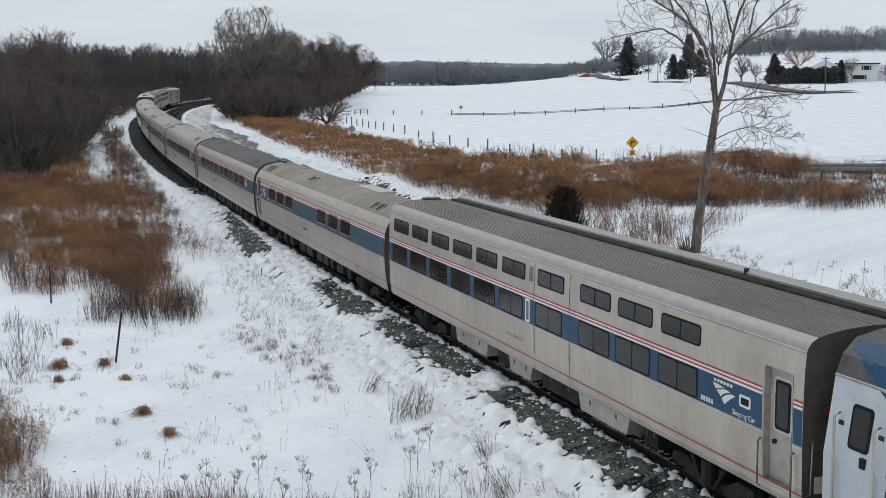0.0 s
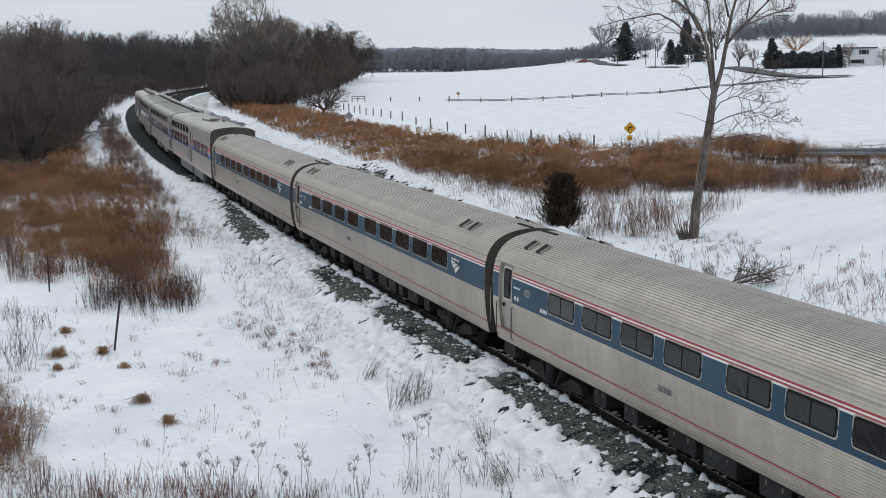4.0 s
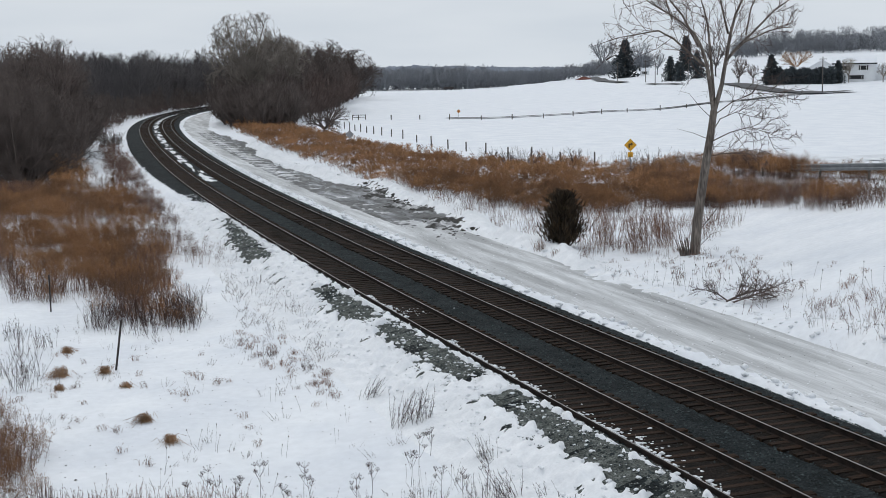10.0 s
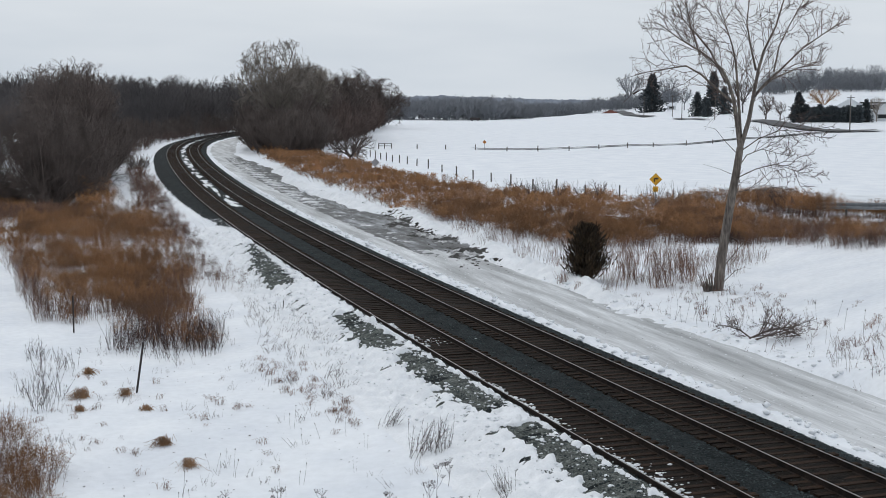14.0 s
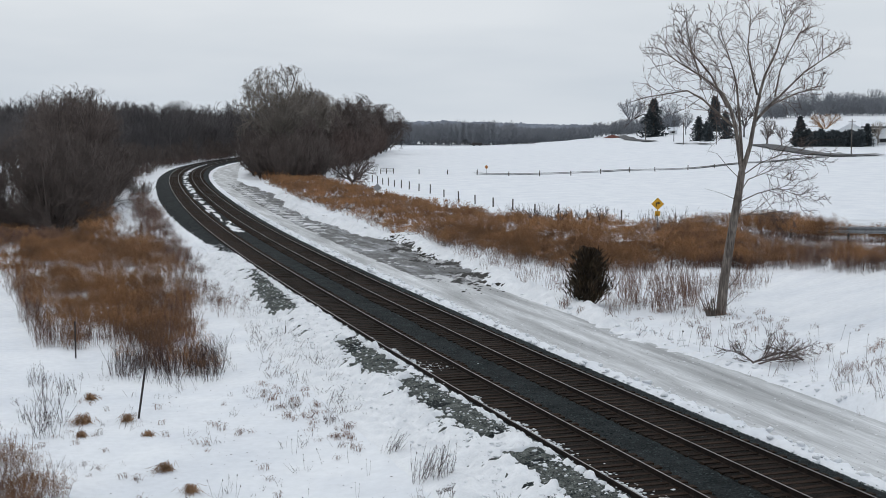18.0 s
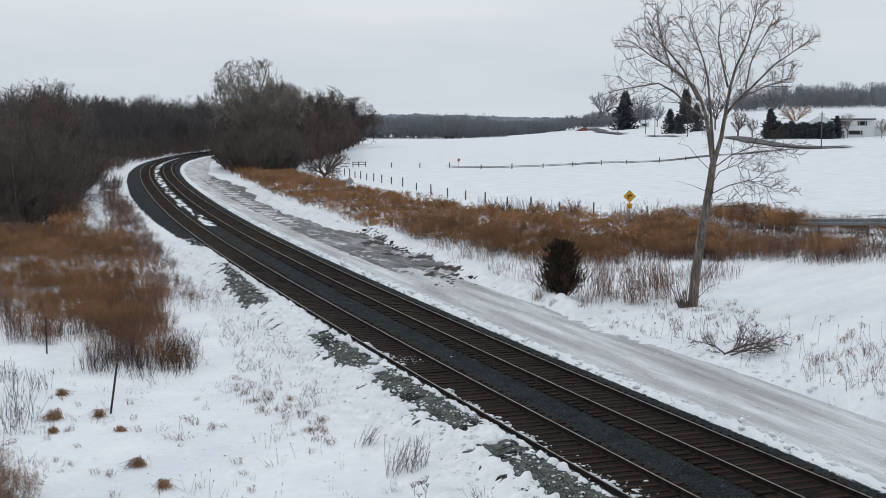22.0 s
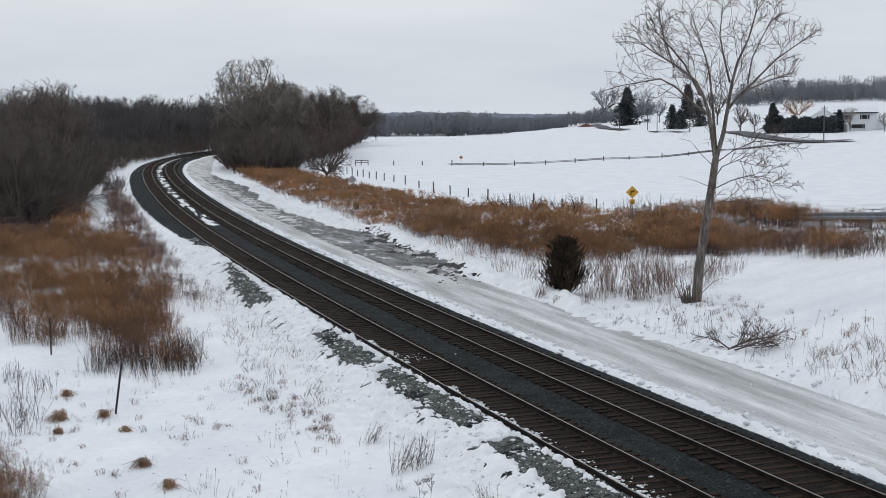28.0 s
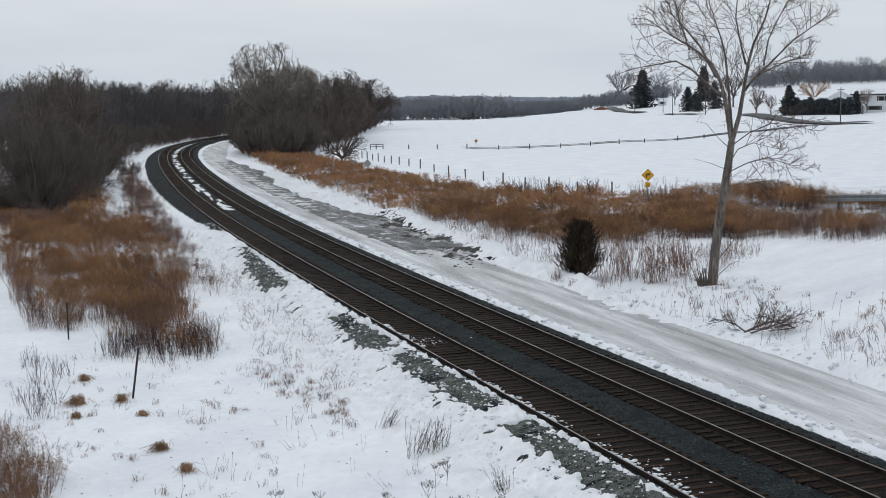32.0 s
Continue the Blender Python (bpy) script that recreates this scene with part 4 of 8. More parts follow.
def scatter(poly, n, seed, keep=None):
    """n random plan places in a polygon."""
    rnd = random.Random(seed)
    xs, ys = [p[0] for p in poly], [p[1] for p in poly]
    out = []
    for k in range(n * 60):
        x, y = rnd.uniform(min(xs), max(xs)), rnd.uniform(min(ys), max(ys))
        if inside(poly, x, y) and (keep is None or keep(x, y, rnd)):
            out.append((x, y))
            if len(out) == n:
                break
    return out


def plant(name, label, category, protos, spots, mat, size=(0.8, 1.2), tall=(0.8, 1.2), seed=1, sink=0.05, kind="stuff", rule=None):
    """Plants of one kind as one object."""
    rnd = random.Random(seed)
    xy = np.array(spots)
    zz = ground_height(xy[:, 0], xy[:, 1])
    places = []
    for (x, y), z in zip(spots, zz):
        k = rnd.uniform(*size)
        f = rule(x, y) if rule else 1.0
        places.append((rnd.randrange(len(protos)), x, y, z - sink, rnd.random() * math.tau, k, k * rnd.uniform(*tall) * f))
    V, F = gather(protos, places)
    return tagged(new(name, mesh_tris(name, V, F, mat)), label, category, kind=kind)


def plant_brush(name, label, protos, spots, size, tall, seed, stem_mat=None, spray_mat=None, rule=None):
    """Brush as two objects that stand on the same spots: bare stems and their russet sprays."""
    plant(name + "_stems", label + ", bare stems", "brush", [p[0] for p in protos], spots, stem_mat or STALK, size, tall, seed, rule=rule)
    plant(name, label, "brush", [p[1] for p in protos], spots, spray_mat or BRUSH, size, tall, seed, rule=rule)

# ---- the passenger train ----
CAR = 25.3            # length of a car's sides
PITCH = 25.9          # from car to car
SPEED = 34.95         # metres a second
REAR_0 = 48.12        # where the first car's rear end is at the start, along the line
VIEW_PROF = [(1.44, 0.90), (1.47, 1.02), (1.50, 1.30), (1.515, 2.0), (1.515, 3.0), (1.50, 3.55), (1.47, 3.86)]
VIEW_ROOF = [(1.47, 3.86), (1.45, 3.93), (1.38, 4.03), (1.24, 4.11), (1.0, 4.17), (0.6, 4.23), (0.2, 4.255), (0.0, 4.26)]
AMF_PROF = [(1.37, 0.86), (1.42, 1.05), (1.49, 1.5), (1.525, 2.0), (1.525, 2.5), (1.49, 2.95), (1.43, 3.15)]
AMF_ROOF = [(1.43, 3.15), (1.36, 3.31), (1.24, 3.48), (1.06, 3.63), (0.82, 3.745), (0.5, 3.83), (0.2, 3.865), (0.0, 3.87)]
LOCO_PROF = [(1.46, 0.80), (1.50, 1.10), (1.51, 2.2), (1.30, 3.6)]
LOCO_ROOF = [(1.30, 3.6), (1.17, 3.95), (0.9, 4.22), (0.4, 4.33), (0.0, 4.34)]


def y_at(prof, z):
    return float(np.interp(z, [p[1] for p in prof], [p[0] for p in prof]))


def grooved(points, pitch, depth, land=0.62):
    """A profile of flat ribs with narrow grooves between them, from points of (y, z)."""
    P = np.array(points)
    d = np.concatenate([[0], np.cumsum(np.hypot(*np.diff(P, axis=0).T))])
    n = max(1, int(d[-1] / pitch))
    w = d[-1] / n
    t = np.concatenate([[(i + f) * w for f in (0, land, land + 0.06, 0.94)] for i in range(n)] + [[d[-1]]])
    dip = np.array([0, 0, depth, depth] * n + [0])
    y, z = np.interp(t, d, P[:, 0]), np.interp(t, d, P[:, 1])
    ty, tz = np.gradient(y), np.gradient(z)
    ln = np.hypot(ty, tz)
    return list(zip(y - tz / ln * dip, z + ty / ln * dip))


def loft(points, x0, x1, side, bm=None, ends=False):
    """A skin along the car from a profile of (y, z) on one side (-1 right, 1 left), or across both (0)."""
    bm = bm or bmesh.new()
    pts = [(side * y, z) for y, z in points] if side else [(-y, z) for y, z in points] + [(y, z) for y, z in reversed(points[:-1])]
    xs = [x0, x1]
    rows = [[bm.verts.new((x, y, z)) for y, z in pts] for x in xs]
    for a, b in zip(rows[:-1], rows[1:]):
        for i in range(len(pts) - 1):
            f = (a[i], b[i], b[i + 1], a[i + 1])
            bm.faces.new(f if side <= 0 else f[::-1])
    bmesh.ops.recalc_face_normals(bm, faces=bm.faces)
    mid = Vector((0, 0, 2.2))
    if sum((f.calc_center_median() - mid).dot(f.normal) * f.calc_area() for f in bm.faces) < 0:
        bmesh.ops.reverse_faces(bm, faces=bm.faces)
    return bm


def patch(prof, u0, u1, z0, z1, side, lift=0.004, thick=0.012, radius=0.0, n_z=3):
    """A thin plate that follows a car's side, u from its rear end; its corners may be rounded."""
    bm = bmesh.new()
    if radius > 0:
        ring = []
        for cx, cz, a0 in ((u1 - radius, z1 - radius, 0), (u0 + radius, z1 - radius, 90), (u0 + radius, z0 + radius, 180), (u1 - radius, z0 + radius, 270)):
            for k in range(5):
                a = radians(a0 + k * 22.5)
                ring.append((cx + radius * math.cos(a), cz + radius * math.sin(a)))
    else:
        ring = [(u1, z0 + (z1 - z0) * k / n_z) for k in range(n_z + 1)] + [(u0, z1 - (z1 - z0) * k / n_z) for k in range(n_z + 1)]
    outer = [bm.verts.new((u - CAR / 2, side * (y_at(prof, z) + lift), z)) for u, z in ring]
    inner = [bm.verts.new((u - CAR / 2, side * (y_at(prof, z) + lift - thick), z)) for u, z in ring]
    if radius > 0:
        bm.faces.new(outer)
    else:
        m = n_z + 1
        for k in range(n_z):
            bm.faces.new((outer[k], outer[k + 1], outer[2 * m - 2 - k], outer[2 * m - 1 - k]))
    for k in range(len(ring)):
        bm.faces.new((outer[k], inner[k], inner[(k + 1) % len(ring)], outer[(k + 1) % len(ring)]))
    bmesh.ops.recalc_face_normals(bm, faces=bm.faces)
    c = sum((f.normal.y * side) * f.calc_area() for f in bm.faces)
    if c < 0:
        bmesh.ops.reverse_faces(bm, faces=bm.faces)
    return bm


def window(parent, prof, u0, u1, z0, z1, side, panes=2, frame=0.045, lift=0.006, label=""):
    """A sealed window: a rounded dark gasket with its panes set in it."""
    w = part("window", patch(prof, u0, u1, z0, z1, side, lift, 0.03, 0.09), GASKET, parent, label)
    n = panes
    step_u = (u1 - u0 - frame) / n
    for i in range(n):
        part("pane", patch(prof, u0 + frame + i * step_u, u0 + i * step_u + step_u, z0 + frame, z1 - frame, side, lift + 0.004, 0.012, 0.06), GLASS, w)
    return w


def lettering(text, size, parent, prof, u, z, side, mat, name="lettering", lift=0.008):
    curve = bpy.data.curves.new("lettering", "FONT")
    curve.body, curve.size = text, size
    ob = new("lettering_source", curve)
    deps = bpy.context.evaluated_depsgraph_get()
    me = bpy.data.meshes.new_from_object(ob.evaluated_get(deps))
    bpy.data.objects.remove(ob)
    bpy.data.curves.remove(curve)
    me.materials.clear()
    me.materials.append(mat)
    k = 1 if side < 0 else -1
    for v in me.vertices:
        tx, ty = v.co.x, v.co.y
        v.co = (u + k * tx - CAR / 2, side * (y_at(prof, z + ty) + lift), z + ty)
    return part(name, me, None, parent)


def bars(parent, prof, u, z, w, h, n, side, mat, name="lettering_bar"):
    """Writing too small to read, as a row of plain bars in one plate."""
    bm = bmesh.new()
    for i in range(n):
        a = u + w * i / n
        join_bm(bm, patch(prof, a, a + w / n * 0.68, z, z + h, side, 0.008, 0.008, 0, 1))
    return part(name, bm, mat, parent)


def emblem(parent, prof, u, z, w, side, mat):
    """Three curved blades that sweep up from one point, as a plain shape."""
    bm = bmesh.new()
    blades = ([(0, 1), (0.25, 1.0), (0.55, 0.90), (0.40, 0.84), (0.24, 0.74), (0.14, 0.72)],
              [(0.17, 0.66), (0.28, 0.70), (0.45, 0.80), (0.62, 0.86), (0.80, 0.78), (0.62, 0.68), (0.46, 0.52), (0.38, 0.34)],
              [(0.42, 0.26), (0.52, 0.46), (0.68, 0.62), (0.86, 0.73), (1.0, 0.68), (0.80, 0.42), (0.54, 0.0)])

    def place(p):
        k = 1 if side < 0 else -1
        uu, zz = u + (w * p[0] if side < 0 else w * (1 - p[0])), z + w * 0.42 * p[1]
        return bm.verts.new((uu - CAR / 2, side * (y_at(prof, zz) + 0.009), zz))
    for ring in blades:
        bm.faces.new([place(p) for p in ring])
    bmesh.ops.triangulate(bm, faces=bm.faces)
    for f in bm.faces:
        f.normal_update()
        if f.normal.y * side < 0:
            f.normal_flip()
    return part("emblem", bm, mat, parent, "swept three-ray emblem")


def handrail(parent, pts, r=0.02, mat=None, name="grab_rail"):
    V, F = tube(pts, r, 6)
    return part(name, mesh_from(name, V, F, mat or STEEL, True), None, parent)


def bogie(parent, x, wheel=0.46, base=2.6, inside=False):
    """A two-axle truck: frame, wheels on axles, springs and bolster."""
    b = part("bogie", bm_box(x - 0.35, x + 0.35, -1.15, 1.15, 0.50, 0.80, 0.03), UNDER, parent)
    for sd in (-1, 1):
        V, F = [], []
        y0, y1 = (sd * 1.02, sd * 1.22) if not inside else (sd * 0.55, sd * 0.68)
        prof = [(-base / 2 - 0.38, 0.40), (-base / 2 - 0.30, 0.62), (-base / 2 + 0.3, 0.66), (-0.55, 0.42), (0.55, 0.42), (base / 2 - 0.3, 0.66), (base / 2 + 0.30, 0.62), (base / 2 + 0.38, 0.40),
                (base / 2 - 0.15, 0.34), (0.6, 0.22), (-0.6, 0.22), (-base / 2 + 0.15, 0.34)]
        bm = bmesh.new()
        a = [bm.verts.new((x + px, y0, pz)) for px, pz in prof]
        c = [bm.verts.new((x + px, y1, pz)) for px, pz in prof]
        bm.faces.new(a)
        bm.faces.new(c[::-1])
        for i in range(len(prof)):
            j = (i + 1) % len(prof)
            bm.faces.new((a[i], c[i], c[j], a[j]))
        bmesh.ops.recalc_face_normals(bm, faces=bm.faces)
        part("side_frame", bm, UNDER, b)
        part("spring", bm_cyl((x, sd * 1.27, 0.30), (x, sd * 1.27, 0.85), 0.17, 10), BOX_DARK, b)
        for bx in (x - 0.75, x + 0.75):
            V, F = tube([(bx, sd * 1.30, 0.95), (bx * 0.35 + x * 0.65, sd * 1.30, 0.28)], 0.045, 6)
            part("brace", mesh_from("brace", V, F, BOX_DARK), None, b)
    for ax in (-base / 2, base / 2):
        part("axle", bm_cyl((x + ax, -0.9, wheel), (x + ax, 0.9, wheel), 0.09, 8), UNDER, b)
        for sd in (-1, 1):
            w = bm_cyl((x + ax, sd * 0.685, wheel), (x + ax, sd * 0.82, wheel), wheel, 22, bevel=0.02)
            bm_cyl((x + ax, sd * 0.82, wheel), (x + ax, sd * 0.845, wheel), wheel * 0.45, 14, bm=w)
            part("wheel", w, RAIL_SIDE, b)
            part("journal_box", bm_box(x + ax - 0.16, x + ax + 0.16, sd * 0.97 - 0.1, sd * 1.20 + 0.0, wheel - 0.15, wheel + 0.16, 0.03) if not inside else
                 bm_cyl((x + ax, sd * 0.84, wheel), (x + ax, sd * 0.90, wheel), 0.14, 10), UNDER, b)
    return b


def shell(car, prof, roof, steel, roof_mat, flutes, roof_pitch, x0=-CAR / 2, x1=CAR / 2, roof_depth=0.012, openings=(), cove=0, smooth=-1):
    """Sides, roof, floor and ends of a car. flutes: the (z0, z1, depth) runs of the sides that are fluted; openings: (u0, u1, z0, z1) for doors."""
    for sd in (-1, 1):
        zs = sorted({p[1] for p in prof} | {z for f in flutes for z in f[:2]} | {z for q in openings for z in q[2:]})

        def skin(lo, hi):
            pts, cut = [], [z for z in zs if lo - 1e-6 <= z <= hi + 1e-6]
            for z0, z1 in zip(cut[:-1], cut[1:]):
                seg = [(y_at(prof, z0), z0), (y_at(prof, z1), z1)]
                for f in flutes:
                    if f[0] - 1e-6 <= z0 and z1 <= f[1] + 1e-6:
                        seg = grooved(seg, 0.058, f[2])
                pts += seg if not pts else seg[1:]
            return pts
        bm = bmesh.new()
        at = x0
        for u0, u1, z0, z1 in sorted(openings):
            join_bm(bm, loft(skin(zs[0], zs[-1]), at, u0 - CAR / 2, sd))
            join_bm(bm, loft(skin(zs[0], z0), u0 - CAR / 2, u1 - CAR / 2, sd))
            join_bm(bm, loft(skin(z1, zs[-1]), u0 - CAR / 2, u1 - CAR / 2, sd))
            at = u1 - CAR / 2
        join_bm(bm, loft(skin(zs[0], zs[-1]), at, x1, sd))
        part("side_panel", bm, steel, car)
        part("eave_rail", loft([(y_at(prof, prof[-1][1]) + 0.012, prof[-1][1] - 0.035), (prof[-1][0] + 0.012, prof[-1][1] + 0.006), (prof[-1][0] - 0.004, prof[-1][1] + 0.016)], x0, x1, sd), STEEL_DIRTY, car)
        if cove:
            cv = part("cove_panel", loft(grooved(roof[:cove + 1], roof_pitch, roof_depth) if smooth < 0 else roof[:cove + 1], x0, x1, sd), steel if smooth < 0 else STEEL_COVE, car)
            if smooth >= 0:
                cv.data.shade_smooth()
    part("roof", loft(grooved(roof[cove:], roof_pitch, roof_depth) if roof_pitch else roof, x0, x1, 0), roof_mat, car)
    part("underframe", bm_box(x0 + 0.3, x1 - 0.3, -1.30, 1.30, prof[0][1] - 0.08, prof[0][1] + 0.1, 0.02), UNDER, car)
    for x, k in ((x0, -1), (x1, 1)):
        bm = bmesh.new()
        ring = [(-y, z) for y, z in prof] + [(-y, z) for y, z in roof[1:]] + [(y, z) for y, z in reversed(roof[:-1])] + [(y, z) for y, z in reversed(prof[:-1])]
        vs = [bm.verts.new((x - k * 0.02, y * 0.995, z)) for y, z in ring]
        bm.faces.new(vs if k > 0 else vs[::-1])
        part("end_wall", bm, END_DARK, car)


def diaphragm(car, top, x0=-CAR / 2, x1=CAR / 2, reach=0.29):
    """Rubber bellows and a buffer plate round the gangway, couplers below."""
    for x, k in ((x0, -1), (x1, 1)):
        bm = bmesh.new()
        for i in range(3):
            a = x + k * (0.02 + i * reach / 3)
            b = a + k * reach / 3 * 0.8
            lo, hi = min(a, b), max(a, b)
            bm_box(lo, hi, -0.62 + 0.02 * i, -0.48, 1.25, top, 0.0, bm)
            bm_box(lo, hi, 0.48, 0.62 - 0.02 * i, 1.25, top, 0.0, bm)
            bm_box(lo, hi, -0.62 + 0.02 * i, 0.62 - 0.02 * i, top, top + 0.14, 0.0, bm)
        part("diaphragm", bm, RUBBER, car)
        cp = bm_box(min(x, x + k * 0.3), max(x, x + k * 0.3), -0.14, 0.14, 0.70, 0.98, 0.03)
        bm_cyl((x + k * 0.05, -0.4, 0.95), (x + k * 0.05, -0.4, 0.45), 0.035, 6, bm=cp)
        bm_cyl((x + k * 0.05, 0.4, 0.95), (x + k * 0.05, 0.4, 0.45), 0.035, 6, bm=cp)
        part("coupler", cp, UNDER, car)
        for sd in (-1, 1):
            handrail(car, [(x + k * 0.02, sd * 1.35, 2.25), (x + k * 0.10, sd * 1.36, 2.2), (x + k * 0.10, sd * 1.38, 1.25), (x + k * 0.02, sd * 1.38, 1.2)], 0.016)


def stripe(car, prof, runs, z0, z1, mat, name, lift=0.004):
    for sd in (-1, 1):
        bm = bmesh.new()
        for u0, u1 in runs:
            join_bm(bm, patch(prof, u0, u1, z0, z1, sd, lift, 0.01, 0, 2))
        part(name, bm, mat, car)


def side_door(car, prof, u0, u1, z0, z1, leaves=1, window_z=(2.2, 3.15), deep=0.11):
    """A door set back in a niche: reveals, steel leaves with a tall window, a threshold and rails."""
    for sd in (-1, 1):
        d = part("door", patch(prof, u0, u1, z0, z1, sd, -deep, 0.03, 0, 4), STEEL_DIRTY, car, "recessed stainless steel door")
        bm = bmesh.new()
        n = 6
        for u, k in ((u0, 1), (u1, -1)):
            for i in range(n):
                za, zb = z0 + (z1 - z0) * i / n, z0 + (z1 - z0) * (i + 1) / n
                q = [(u - CAR / 2, sd * (y_at(prof, za) + 0.006), za), (u - CAR / 2, sd * (y_at(prof, zb) + 0.006), zb), (u - CAR / 2 + k * 0.05, sd * (y_at(prof, zb) - deep), zb), (u - CAR / 2 + k * 0.05, sd * (y_at(prof, za) - deep), za)]
                bm.faces.new([bm.verts.new(v) for v in q])
        for z in (z0, z1):
            q = [(u0 - CAR / 2, sd * (y_at(prof, z) + 0.006), z), (u1 - CAR / 2, sd * (y_at(prof, z) + 0.006), z), (u1 - CAR / 2, sd * (y_at(prof, z) - deep), z), (u0 - CAR / 2, sd * (y_at(prof, z) - deep), z)]
            bm.faces.new([bm.verts.new(v) for v in q])
        part("niche", bm, NICHE, d)
        w = (u1 - u0 - 0.1) / leaves
        for i in range(leaves):
            a = u0 + 0.05 + i * w
            mid = a + w / 2
            part("window_surround", patch(prof, mid - w * 0.37, mid + w * 0.37, window_z[0] - 0.06, window_z[1] + 0.06, sd, 0.006 - deep, 0.02, 0.10), STEEL_BRIGHT, d)
            part("door_window", patch(prof, mid - w * 0.30, mid + w * 0.30, *window_z, sd, 0.012 - deep, 0.02, 0.07), GASKET, d)
            part("door_window_glass", patch(prof, mid - w * 0.22, mid + w * 0.22, window_z[0] + 0.06, window_z[1] - 0.06, sd, 0.017 - deep, 0.01, 0.05), GLASS, d)
            if leaves > 1 and i:
                part("door_seam", patch(prof, a - 0.012, a + 0.012, z0, z1, sd, 0.012 - deep, 0.01, 0, 2), RUBBER, d)
        yh = y_at(prof, 1.95) - deep
        part("door_handle", bm_cyl((u0 + 0.24 - CAR / 2, sd * yh, 1.95), (u0 + 0.24 - CAR / 2, sd * (yh + 0.05), 1.95), 0.05, 8), UNDER, d)
        for u in (u0 - 0.10, u1 + 0.08):
            yy = y_at(prof, 1.6)
            handrail(car, [(u - CAR / 2, sd * yy, z0 + 0.75), (u - CAR / 2, sd * (yy + 0.06), z0 + 0.70), (u - CAR / 2, sd * (yy + 0.06), z0 - 0.15), (u - CAR / 2, sd * (yy - 0.01), z0 - 0.2)], 0.018, END_DARK)
        part("step_well", bm_box(u0 - CAR / 2 + 0.04, u1 - CAR / 2 - 0.04, min(sd * 1.1, sd * 1.38), max(sd * 1.1, sd * 1.38), 0.50, 0.86, 0.02), UNDER, d)


def skirts(car, runs, mat, z0=0.34, z1=0.90, y=1.36, slant=0.10):
    """Equipment boxes under the floor, each its own part, with a slanted lower edge and a latch."""
    for u0, u1 in runs:
        for sd in (-1, 1):
            own = bmesh.new()
            vs = [own.verts.new((u - CAR / 2 + (k * slant if zz == z0 else 0), yy, zz)) for u, k in ((u0, 1), (u1, -1)) for yy in (sd * 0.5, sd * y) for zz in (z0, z1)]
            for f in ((0, 1, 3, 2), (4, 6, 7, 5), (0, 4, 5, 1), (2, 3, 7, 6), (0, 2, 6, 4), (1, 5, 7, 3)):
                own.faces.new([vs[i] for i in f])
            bmesh.ops.recalc_face_normals(own, faces=own.faces)
            bmesh.ops.bevel(own, geom=own.edges[:], offset=0.015, segments=1, affect="EDGES", profile=0.5)
            b = part("equipment_box", own, mat, car)
            for f in (0.25, 0.75):
                uu = u0 + (u1 - u0) * f - CAR / 2
                part("latch", bm_box(uu - 0.03, uu + 0.03, min(sd * y, sd * (y + 0.015)), max(sd * y, sd * (y + 0.015)), z0 + 0.25, z0 + 0.37, 0.004), END_DARK, b)


